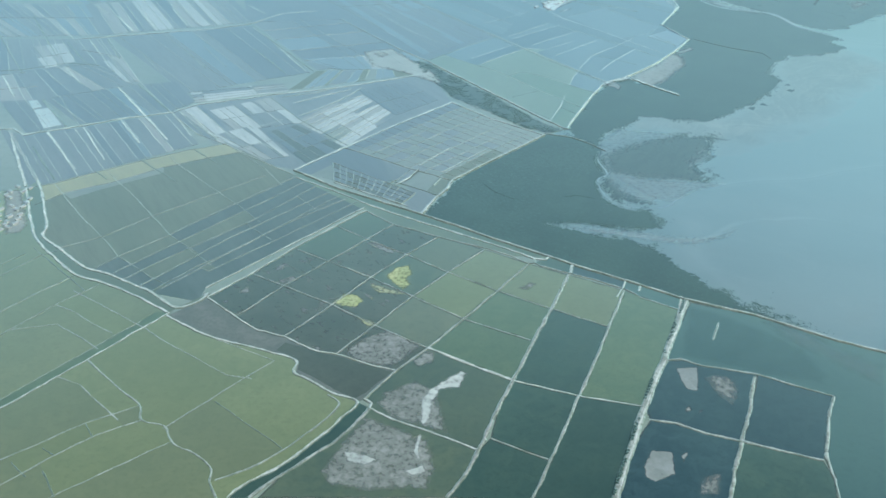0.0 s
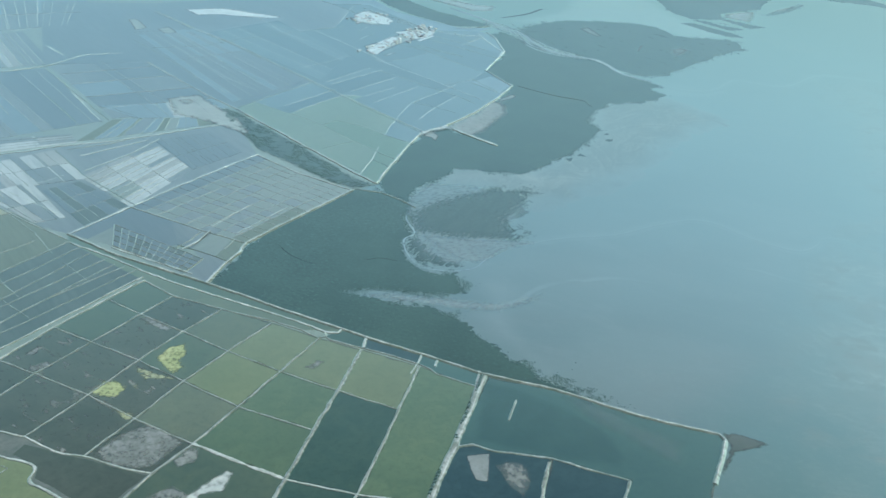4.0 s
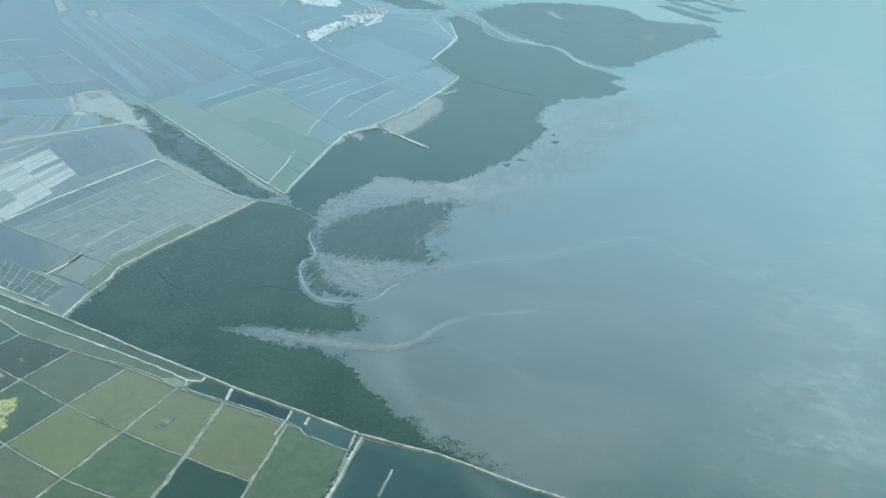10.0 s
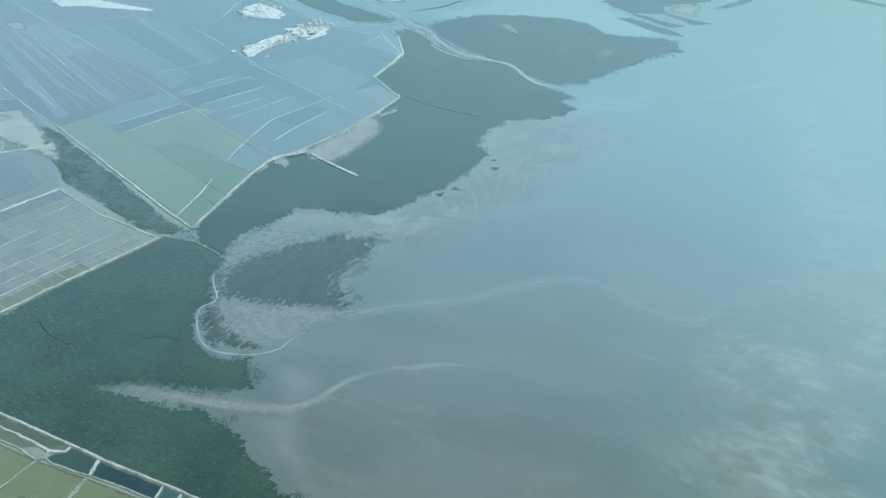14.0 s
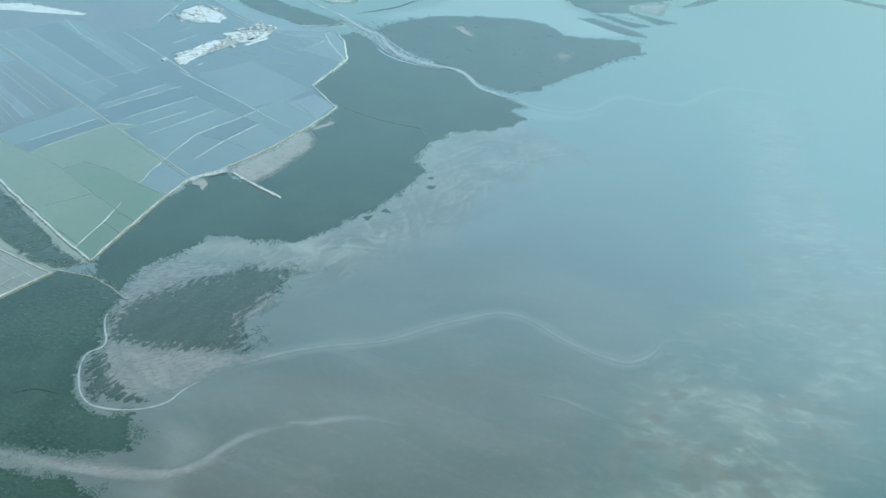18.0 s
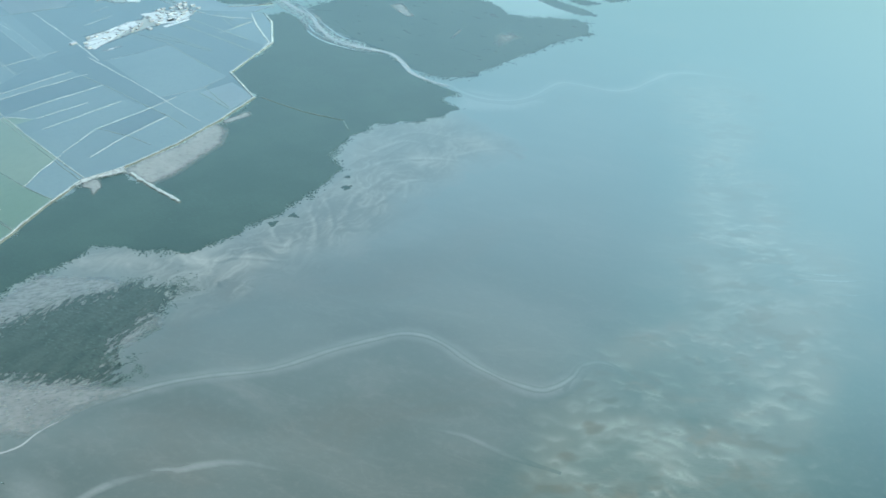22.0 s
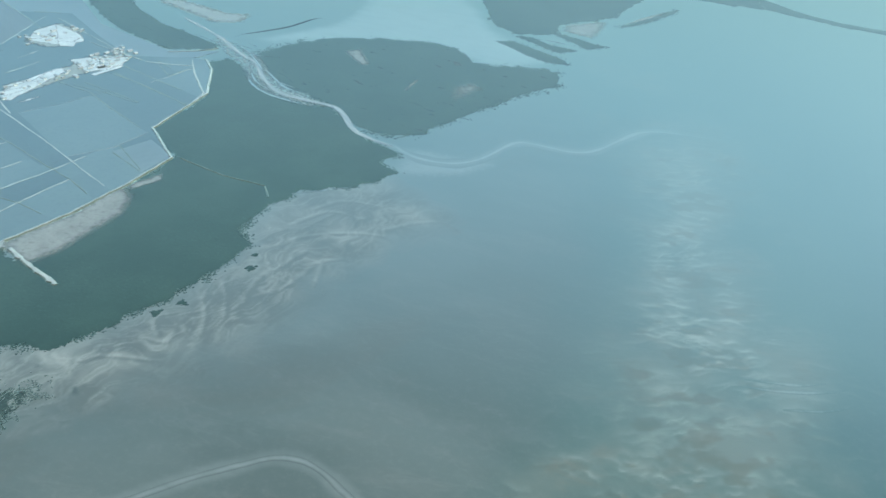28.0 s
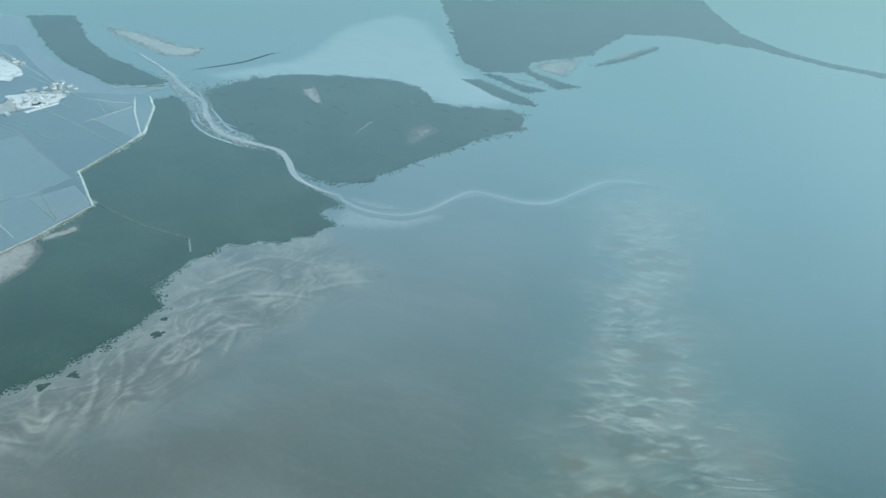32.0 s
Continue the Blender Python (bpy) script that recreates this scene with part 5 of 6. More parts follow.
SOIL_STRIPS = (
    ([(-671, 1429), (-580, 1298)], 4.5), ([(-622, 1454), (-547, 1333)], 3.5), ([(-574, 1492), (-513, 1399)], 4.0), ([(-536, 1510), (-473, 1416)], 4.0),
    ([(-494, 1526), (-440, 1435)], 3.0), ([(-463, 1523), (-390, 1414)], 2.5), ([(-624, 1638), (-537, 1510)], 5.0), ([(-758, 1736), (-696, 1648)], 3.5),
    ([(-763, 1891), (-716, 1812)], 4.0), ([(-875, 2002), (-798, 1895)], 3.5), ([(-759, 2055), (-698, 1961)], 5.0), ([(-833, 2133), (-789, 2077)], 3.0),
    ([(-708, 2069), (-657, 1985)], 3.5), ([(-850, 1675), (-790, 1581)], 4.5), ([(-719, 1402), (-629, 1237)], 5.0), ([(-712, 1588), (-632, 1462)], 1.6),
    ([(-631, 1813), (-580, 1734)], 1.6), ([(-566, 1861), (-495, 1752)], 2.2), ([(-385, 1893), (-303, 1751)], 3.0), ([(-530, 1879), (-459, 1764)], 1.6),
    ([(-662, 2130), (-596, 2007)], 4.0), ([(-499, 2170), (-449, 2110)], 6.0), ([(-482, 1529), (-424, 1443)], 2.0), ([(-281, 1534), (-252, 1570), (-223, 1610), (-190, 1674)], 2.5), ([(-300, 1592), (-256, 1629), (-208, 1667)], 3.0), ([(-325, 1617), (-268, 1644), (-217, 1684)], 2.0), ([(-408, 1440), (-339, 1396), (-309, 1356)], 1.8), ([(-378, 1458), (-278, 1378)], 3.0), ([(-356, 1479), (-330, 1488), (-306, 1515)], 2.5),
)
for line, wide in SOIL_STRIPS:
    bank("soil_strip", line, wide, 0.4, EARTH_GREY if wide < 2.3 else EARTH, "pale strip of bare soil between fields", "soil strip", base=0.6, uneven=0.4, rough=0.6)
DITCH_LINES = (
    [(-462, 2021), (-290, 1755)], [(-423, 1868), (-343, 1744)], [(-673, 1373), (-597, 1262)], [(-733, 1564), (-651, 1456)], [(-593, 1655), (-503, 1533)],
    [(-804, 1876), (-726, 1758)], [(-866, 1701), (-830, 1710), (-759, 1755), (-697, 1748)], [(-492, 1337), (-419, 1269)], [(-420, 1381), (-374, 1335)],
    [(-546, 1293), (-521, 1268)], [(-343, 1610), (-278, 1517), (-185, 1418)], [(-732, 1901), (-671, 1789)], [(-954, 1905), (-821, 1693)], [(-937, 2036), (-794, 1791)],
)
for line in DITCH_LINES:
    bank("ditch_bank", line, 2.6, 0.5, EARTH_DARK, "dark grassy ditch line between fields", "bank", base=0.6, uneven=0.5, rough=0.8)
bank("field_bund", [(-68, 1340), (-79, 1310), (-99, 1284)], 3.5, 1.2, EARTH, "short pale earth bank in a field", "bund")

# ---- the far farm block ----
U_SW, U_MID, U_NW = [(-78, 1833), (41, 1678), (130, 1562), (170, 1515)], [(-325, 2481), (-210, 2339), (-109, 2228), (62, 2002), (163, 1870), (266, 1743)], [(-78, 1833), (-3, 1927), (62, 2002)]
U_GREEN = [(-78, 1833), (-56, 1871), (-23, 1863), (41, 1777), (61, 1813), (145, 1949), (184, 1836), (160, 1799), (247, 1680), (171, 1507)]
U_DARK_LINES = [[(-52, 1877), (1, 1832), (50, 1794), (80, 1764), (137, 1692), (211, 1608)], [(-71, 1818), (-14, 1750), (50, 1674), (110, 1595), (148, 1553)], [(80, 1764), (106, 1788), (150, 1765), (196, 1721), (241, 1685)], [(168, 1611), (194, 1582)], [(179, 1639), (208, 1612)], [(84, 1654), (134, 1689)], [(253, 1899), (298, 1877), (334, 1850)], [(337, 2372), (382, 2332), (446, 2277)], [(320, 2338), (379, 2294), (422, 2255), (466, 2210)], [(289, 2290), (342, 2253), (388, 2218)], [(387, 2406), (415, 2371)], [(244, 2290), (307, 2249), (355, 2185), (410, 2118)], [(390, 2056), (414, 2014), (433, 1983)], [(199, 2086), (240, 2051), (303, 1987), (346, 1947), (378, 1906)], [(37, 2699), (134, 2575), (215, 2448)], [(118, 2634), (170, 2636)], [(-131, 2110), (-49, 1997)], [(-334, 2238), (-292, 2183), (-219, 2082), (-177, 2015)], [(-287, 2184), (-181, 2217), (-118, 2272), (-29, 2331), (122, 2420)], [(-309, 2463), (-240, 2373), (-180, 2306), (-142, 2240)], U_NW]
U_PALE_LINES = [[(30, 1828), (71, 1877), (119, 1929), (150, 1926)], [(10, 1857), (56, 1906), (104, 1961)], [(144, 1545), (167, 1614), (179, 1666)], [(192, 1721), (204, 1772), (220, 1811)], [(221, 1819), (249, 1895), (308, 1962), (350, 2018)], [(133, 1952), (235, 2057)], [(95, 1990), (202, 2097)], [(86, 2004), (177, 2107)], [(33, 2091), (81, 2131), (139, 2191)], [(191, 2168), (226, 2129), (284, 2064), (360, 1971), (394, 1931)], [(162, 1927), (224, 1988)], [(394, 2303), (455, 2379)], [(258, 1807), (295, 1875), (344, 1946)], [(178, 1892), (223, 1942), (270, 1996)], [(110, 2447), (127, 2526), (145, 2611)], [(157, 2317), (196, 2375)], [(157, 2386), (179, 2423)], [(-242, 2207), (-183, 2118), (-113, 2009), (-63, 1952)], [(-253, 2302), (-187, 2199), (-131, 2110)], [(-175, 2007), (-144, 1977), (-101, 1911)], [(-96, 2490), (-21, 2352), (39, 2283)]]
U_FAINT_LINES = [[(217, 2156), (268, 2194), (332, 2256)], [(326, 2014), (382, 2050), (422, 2105)], [(-341, 2298), (-282, 2319), (-222, 2345)]]


def far_field(x, y, size):
    k = noise.noise(Vector((x / 47, y / 47, 2.0)))
    if inside(np.array([x]), np.array([y]), U_GREEN)[0]:
        return (F_LUSH, "lush green paddy behind the far dike") if (k * 9.1) % 1.0 > 0.55 else (F_SOFT, "mottled soft green paddy behind the far dike")
    if x < -60:
        return (F_SLATE, "slate fallow field in the far farm block") if k > 0.05 else (F_WET, "wet blue-grey paddy in the far farm block")
    k = (k * 7.3) % 1.0
    if k > 0.72:
        return F_WET, "wet blue-grey paddy in the far farm block"
    if k < 0.3:
        return W_FAR_DEEP, "deeper blue flooded paddy in the far farm block"
    return W_FAR, "flooded grey-blue paddy behind the far dike"


cells("field", [*U_SW, *U_COAST[1:], *[(449, 2428), (333, 2421), (256, 2530), (159, 2684), (120, 2752)], *[(-342, 2553), (-601, 2521), (-474, 2046), (-278, 2087)], *[(-279, 2089), (-146, 1911), (-78, 1833)][1:2]], [U_MID, *U_DARK_LINES, *U_PALE_LINES, *U_FAINT_LINES], 0.8, far_field, "field", "coastal fields", 48.0)
block(*[(-330, 2279), (-202, 2330), (48, 2012), (-86, 1866)], 9, 2, [F_SLATE, F_SLATE, F_WET], 210, 1.0, 0.2, z=0.86, bund_material=EARTH_GREY)
block(*[(-184, 2322), (-36, 2447), (132, 2193), (74, 2016)], 6, 1, [W_FAR_DEEP, W_FAR, W_FAR], 211, 1.0, 0.2, z=0.86, bund_material=EARTH_GREY)
bank("sea_dike", U_COAST, 2.8, 2.0, EARTH_PALE, "pale earth sea dike round the far fields", "dike")
bank("sea_dike", U_SW, 3.0, 1.8, EARTH_PALE, "pale earth dike beside the mangrove creek", "dike")
bank("field_road", [(-279, 2089), (-146, 1911), (-78, 1833)], 2.4, 1.2, EARTH_PALE, "pale field road on a low bank", "road")
bank("field_road", U_MID, 2.4, 1.2, EARTH_GREY, "pale field road on a low bank", "road")
bank("ditch_bank", [(x - 5, y - 4) for x, y in U_MID], 2.0, 0.9, EARTH_DARK, "dark grassy ditch bank beside the field road", "bank")
for line in U_DARK_LINES:
    bank("field_bund", line, 2.4, 0.9, EARTH_DARK, "dark grassy bund in the far paddies", "bund", step=8.0)
for line in U_PALE_LINES:
    bank("field_bund", line, 2.0, 0.9, EARTH_PALE, "pale straight bund in the far paddies", "bund", step=8.0)
bank("field_road", [(56, 2374), (125, 2279), (182, 2199), (210, 2155)], 2.6, 0.9, EARTH_PALE, "pale straight farm track in the far paddies", "road", step=8.0)
for line in U_FAINT_LINES:
    bank("field_bund", line, 1.0, 0.8, EARTH_GREY, "thin low bund in the far paddies", "bund", step=8.0)
area("field", [(131, 2157), (187, 2205), (322, 2016), (298, 1984), (215, 2073)], 0.85, W_FAR_DEEP, "dark flooded paddy in the far fields", "field", "", 0.4, group="coastal fields")
for line in ([(338, 2369), (393, 2323), (446, 2274)], [(318, 2348), (380, 2291), (463, 2215)], [(274, 2279), (334, 2249), (386, 2215)], [(385, 2033), (433, 1978)], [(392, 2387), (418, 2337), (451, 2378)]):
    bank("field_bund", line, 2.4, 0.9, EARTH_DARK, "dark grassy bund in the far paddies", "bund", step=8.0)
area("field", [(258, 2056), (308, 1985), (326, 2012), (290, 2057), (258, 2095)], 0.9, W_FAR_DEEP, "dark flooded paddy beside a field road", "field", "", 0.4, group="coastal fields")
area("field", [(385, 2037), (435, 1974), (467, 2029), (431, 2081)], 0.9, F_WET, "pale wet paddy inside the dike corner", "field", "", 0.4, group="coastal fields")
for yard in ([(247, 2374), (273, 2407), (331, 2415), (337, 2383), (311, 2339), (275, 2353)], [(171, 2238), (197, 2299), (230, 2350), (251, 2331), (218, 2253), (199, 2204), (182, 2198)], [(149, 2474), (152, 2543), (183, 2564), (233, 2523), (249, 2483), (214, 2454)]):
    film("white_yard", yard, 1.0, YARD, 7, 4, "white bare yard in a village", "yard")
for yard in ([(-302, 2331), (-275, 2355), (-248, 2306), (-277, 2294)], [(-378, 2404), (-356, 2408), (-319, 2336), (-344, 2309)]):
    film("bare_field", yard, 0.95, TAN, 8, 6, "pale bare plot in the far fields", "field")
film("salt_pan", [(-264, 2511), (-227, 2461), (-183, 2478), (-116, 2465), (-38, 2462), (-27, 2481), (-106, 2510), (-172, 2538)], 0.95, YARD, 8, 8, "bright white salt pans far inland", "salt pan")
bank("coast_bank", [(446, 2414), (458, 2355), (472, 2305), (484, 2266), (466, 2208)], 3.2, 1.2, EARTH_PALE, "broad pale earth bank by the river mouth", "bank")
for line in ([(23, 1314), (37, 1289), (54, 1267), (74, 1253), (93, 1239)], [(131, 1271), (151, 1266), (169, 1271), (192, 1264), (213, 1259)]):
    silt("tidal_gully", line, 2.6, GULLY, "thin dark gully winding through the mangroves", 0.24, 4.0, 2.5, category="gully")
bank("creek_bank", [(480, 2025), (543, 1976), (607, 1946), (613, 1914)], 1.4, 0.9, EARTH_DARK, "thin grassy creek bank through the mangroves", "bank")
bank("jetty", [(319, 1765), (345, 1735), (366, 1714), (390, 1689)], 5.5, 1.6, EARTH_PALE, "pale rubble jetty running into the mangroves", "jetty")


film("sandy_ground", [(-217, 1878), (-150, 1911), (-103, 1843), (-64, 1789), (-39, 1733), (-39, 1677), (-72, 1714), (-133, 1761), (-171, 1779), (-189, 1784)], 0.95, TAN, 25, 6, "grey-tan bare ground by the creek", "sandy ground")
film("sandy_ground", [(-197, 1868), (-166, 1884), (-147, 1862), (-169, 1831)], 1.3, BEACH_FILM, 14, 6, "paler sandy patch in bare ground", "sandy ground")
film("rubble_heap", blob(-302, 970, 7, 4, 20, 9, 24, 0.5), 1.6, CRUST_FILM, 3, 1.2, "pale rubble heap at a road junction", "rubble")
film("rubble_apron", [(246, 1710), (257, 1747), (278, 1761), (309, 1786), (318, 1765), (287, 1749), (266, 1731)], 1.9, CRUST_FILM, 6, 2.5, "white rubble apron at the dike corner", "rubble")
film("rubble_apron", [(257, 1751), (283, 1749), (297, 1704), (288, 1720), (281, 1693), (273, 1719), (262, 1722)], 0.75, BEACH_FILM, 5, 2.0, "splayed pale rubble below the dike corner", "rubble")

# ---- mangroves ----
M1 = [(-51, 1198), (146, 1075), (276, 1003), (355, 970), (432, 927), (336, 1003), (315, 1033), (293, 1064), (275, 1089), (262, 1114), (232, 1141), (186, 1150), (143, 1168), (123, 1182), (175, 1183), (234, 1177), (276, 1172), (268, 1200), (273, 1229), (235, 1234), (214, 1251), (202, 1290), (201, 1326), (216, 1348), (206, 1398), (225, 1441), (185, 1484), (133, 1491), (68, 1412), (10, 1316)]
M1B = [(235, 1241), (218, 1257), (207, 1291), (208, 1323), (222, 1346), (307, 1330), (378, 1332), (362, 1392), (398, 1448), (420, 1500), (360, 1512), (303, 1483), (239, 1442), (223, 1420), (215, 1392), (220, 1348)]
M1C = [(171, 1512), (221, 1441), (216, 1463), (234, 1510), (286, 1555), (300, 1587), (364, 1574), (413, 1571), (447, 1600), (464, 1608), (497, 1650), (520, 1668), (548, 1707), (580, 1752), (602, 1788), (582, 1833), (613, 1884), (650, 1932), (663, 1936), (752, 1962), (791, 2001), (768, 2036), (798, 2060), (763, 2098), (732, 2141), (712, 2197), (692, 2230), (643, 2251), (600, 2278), (563, 2354), (534, 2399), (510, 2429), (455, 2399), (490, 2242), (454, 2175), (417, 2114), (471, 2033), (468, 2017), (417, 1906), (367, 1796), (331, 1738), (305, 1764), (262, 1732), (231, 1669), (191, 1566)]
M2 = [(543, 2450), (605, 2518), (681, 2570), (785, 2579), (869, 2578), (936, 2545), (958, 2478), (987, 2456), (1089, 2458), (1112, 2435), (1098, 2369), (1024, 2317), (934, 2235), (879, 2187), (828, 2132), (786, 2128), (752, 2142), (724, 2172), (711, 2221), (675, 2257), (616, 2308), (579, 2379)]
M3 = [(1014, 3141), (1024, 2923), (1029, 2702), (1070, 2650), (1150, 2665), (1177, 2730), (1303, 2795), (1374, 2896), (1430, 2968), (1551, 2972), (1709, 2923), (1719, 3028), (1708, 3259), (1709, 3311)]
BAR = [(1719, 3028), (1794, 2901), (1875, 2840), (1970, 2796), (2037, 2744), (1955, 2765), (1863, 2812), (1709, 2923)]
M1_UNDER = [(x - 8 - 3 * (k > 26), y - 14 + 22 * (k > 26)) if k < 5 or k > 26 else (x, y) for k, (x, y) in enumerate(M1)]
for poly, z, cover in ((M1_UNDER, 0.12, SWAMP_FILM), (M1C, 0.13, SWAMP_SMOOTH), (M2, 0.12, SWAMP_FAR), (M3, 0.12, SWAMP_FAR), (BAR, 0.13, SWAMP_FAR)):
    film("mangrove_canopy", [tuple(v) for v in course(poly, 5.0, True, 10.0, 30.0)], z, cover, 13 if poly is M1_UNDER else 6, 3, "low closed canopy of dark green mangrove scrub", "mangroves", "stuff")
thicket("mangrove_thicket", M1, 1.3, "dense dark green mangrove scrub along the sea dike", 21, [MAINLAND], scatter=0.3, fringe=4.0, ragged=14.0, crown=0.6, tall=0.09)
film("sand_flat", [(211, 1365), (203, 1407), (212, 1472), (254, 1530), (332, 1523), (394, 1485), (409, 1424), (367, 1379), (372, 1338), (337, 1311), (303, 1279), (278, 1247), (239, 1254), (210, 1300)], 0.05, SAND_SOFT, 16, 4, "smooth grey wet sand round low mangrove scrub", "sand flat")
film("mangrove_canopy", M1B, 0.12, THIN_CANOPY, 42, 2.5, "thin patchy canopy of low mangrove scrub", "mangroves", "stuff")
thicket("mangrove_thicket", M1B, 1.4, "sparse ragged mangrove scrub round a sandy pool", 22, [MAINLAND], sparse=0.3, scatter=0.3, fringe=5.0, crown=0.5, clump=0.5, tall=0.08)
thicket("mangrove_thicket", M1C, 1.8, "broad dense mangrove stand below the far dike", 23, [MAINLAND], fringe=4.0, crown=0.7, ragged=9.0, tall=0.07)
thicket("mangrove_thicket", M2, 1.9, "dark mangrove stand across the river", 24, tall=0.05, leaves=LEAVES_FAR, sparse=0.2, fringe=6.0, crown=0.75, clump=0.7, holes=[[(710, 2503), (748, 2524), (767, 2436), (746, 2425), (726, 2460)], [(815, 2320), (841, 2376), (851, 2371), (825, 2316)]])
thicket("mangrove_thicket", M3, 2.6, "distant dark mangrove stand on the shore", 25, tall=0.05, crown=0.8, leaves=LEAVES_FAR)
thicket("mangrove_thicket", BAR, 3.0, "thin dark line of distant mangroves", 26, tall=0.05, ragged=4.0, crown=0.8, leaves=LEAVES_FAR)
film("creek_bed", [*[(-91, 1832), (44, 1664), (134, 1537), (171, 1507)], *[(-106, 1819), (-23, 1640), (54, 1565), (128, 1496)][::-1]], 0.85, THIN_CANOPY, 14, 3, "thin scrub on the bed of a choked creek", "creek", "structure")
thicket("creek_scrub", [*[(-91, 1832), (44, 1664), (134, 1537), (171, 1507)], *[(-106, 1819), (-23, 1640), (54, 1565), (128, 1496)][::-1]], 1.7, "uneven scrub along a choked creek", 27, ragged=5.0, sparse=0.5, z=0.9, crown=0.65, clump=0.6)
for k, line in enumerate(([(1014, 2604), (1053, 2604), (1092, 2561), (1134, 2514), (1146, 2482), (1108, 2488), (1066, 2527), (1043, 2565)], [(1060, 2640), (1096, 2636), (1124, 2597), (1165, 2572), (1178, 2562), (1134, 2549), (1102, 2593)], [(1140, 2677), (1174, 2659), (1208, 2623), (1232, 2605), (1254, 2599), (1199, 2578), (1174, 2624)], [(1293, 2717), (1353, 2777), (1416, 2833), (1491, 2893), (1459, 2848), (1377, 2774)])):
    film("mangrove_tongue", line, 0.12, SWAMP_FAR, 8, 3, "thin dark tongue of mangrove on the sand", "mangroves", "stuff")
    thicket("mangrove_tongue", line, 2.6, "ragged low crowns on a mangrove tongue", 40 + k, ragged=4.0, tall=0.05, crown=0.7, fringe=4.0, leaves=LEAVES_FAR)

# ---- river, creeks and spreads of sand and silt ----
film("beach", [(292, 1772), (317, 1812), (364, 1863), (410, 1955), (447, 1908), (442, 1856), (414, 1808), (386, 1758), (346, 1716)], 0.24, BEACH_FILM, 22, 4, "pale sand fan below the sea dike", "beach")
film("beach", [(419, 1935), (466, 1980), (471, 1954), (428, 1918)], 0.24, BEACH_FILM, 8, 4, "small pale beach below the far dike", "beach")
FRINGE = [(200, 1480), (205, 1530), (245, 1580), (270, 1630), (348, 1630), (420, 1630), (450, 1670), (500, 1730), (545, 1800), (540, 1850), (575, 1920), (640, 1985), (752, 2010), (800, 1990), (900, 1860), (800, 1770), (735, 1720), (690, 1650), (640, 1590), (585, 1530), (530, 1480), (470, 1435), (410, 1425), (363, 1445), (333, 1475), (303, 1490), (258, 1472), (215, 1440)]
SAND_RIDGES = ([(632, 1789), (657, 1810), (697, 1823), (738, 1825), (766, 1820)], [(770, 1837), (809, 1856), (846, 1858), (869, 1822)], [(593, 1651), (607, 1672), (642, 1695), (664, 1724), (681, 1749), (713, 1762)], [(679, 1697), (686, 1731), (688, 1749)], [(601, 1672), (614, 1716), (637, 1741), (666, 1778)], [(500, 1595), (524, 1586), (532, 1600)], [(446, 1554), (470, 1563), (515, 1555)], [(516, 1600), (509, 1618), (513, 1638)], [(582, 1640), (581, 1671), (573, 1703)], [(519, 1638), (538, 1615), (565, 1592)], [(560, 1601), (562, 1640), (554, 1670)], [(672, 1887), (714, 1912), (759, 1900)], [(647, 1843), (694, 1881), (738, 1862)])


def far_from(px, py, line, closed=False):
    """How far each place lies from a line."""
    q = np.asarray(line, float)
    far = np.full(px.size, 1e9)
    for p1, p2 in zip(q, np.roll(q, -1, 0)) if closed else zip(q[:-1], q[1:]):
        d = p2 - p1
        s = np.clip(((px - p1[0]) * d[0] + (py - p1[1]) * d[1]) / max(d @ d, 1e-9), 0, 1)
        far = np.minimum(far, np.hypot(px - p1[0] - s * d[0], py - p1[1] - s * d[1]))
    return far


def shaped_sheet(name, px, py, shape, z, height, thick, pale, weed, material, label, category):
    """One thin sheet of sand over a grid of places, left away where nothing lies."""
    ny = shape[1]
    keep = (thick > 0.01).reshape(shape)
    some = keep[:-1, :-1] | keep[1:, :-1] | keep[:-1, 1:] | keep[1:, 1:]
    i, j = np.nonzero(some)
    k = i * ny + j
    quads = np.stack([k, k + ny, k + ny + 1, k + 1], 1)
    used, back = np.unique(quads, return_inverse=True)
    verts = np.stack([px, py, z + height], 1)[used]
    ob = mesh_object(name, verts.tolist(), back.reshape(-1, 4).tolist(), material, None, True)
    for key, values in (("thick", thick), ("pale", pale), ("weed", weed)):
        at = ob.data.attributes.new(key, "FLOAT", "POINT")
        at.data.foreach_set("value", values[used].astype(np.float32))
    return tagged(ob, label, category, "", "stuff")


def layered(px, py, size, seed):
    """Noise of three sizes laid over one another."""
    return soft_noise(px, py, size, seed) + 0.5 * soft_noise(px, py, size / 2.1, seed + 1) + 0.25 * soft_noise(px, py, size / 4.3, seed + 2)


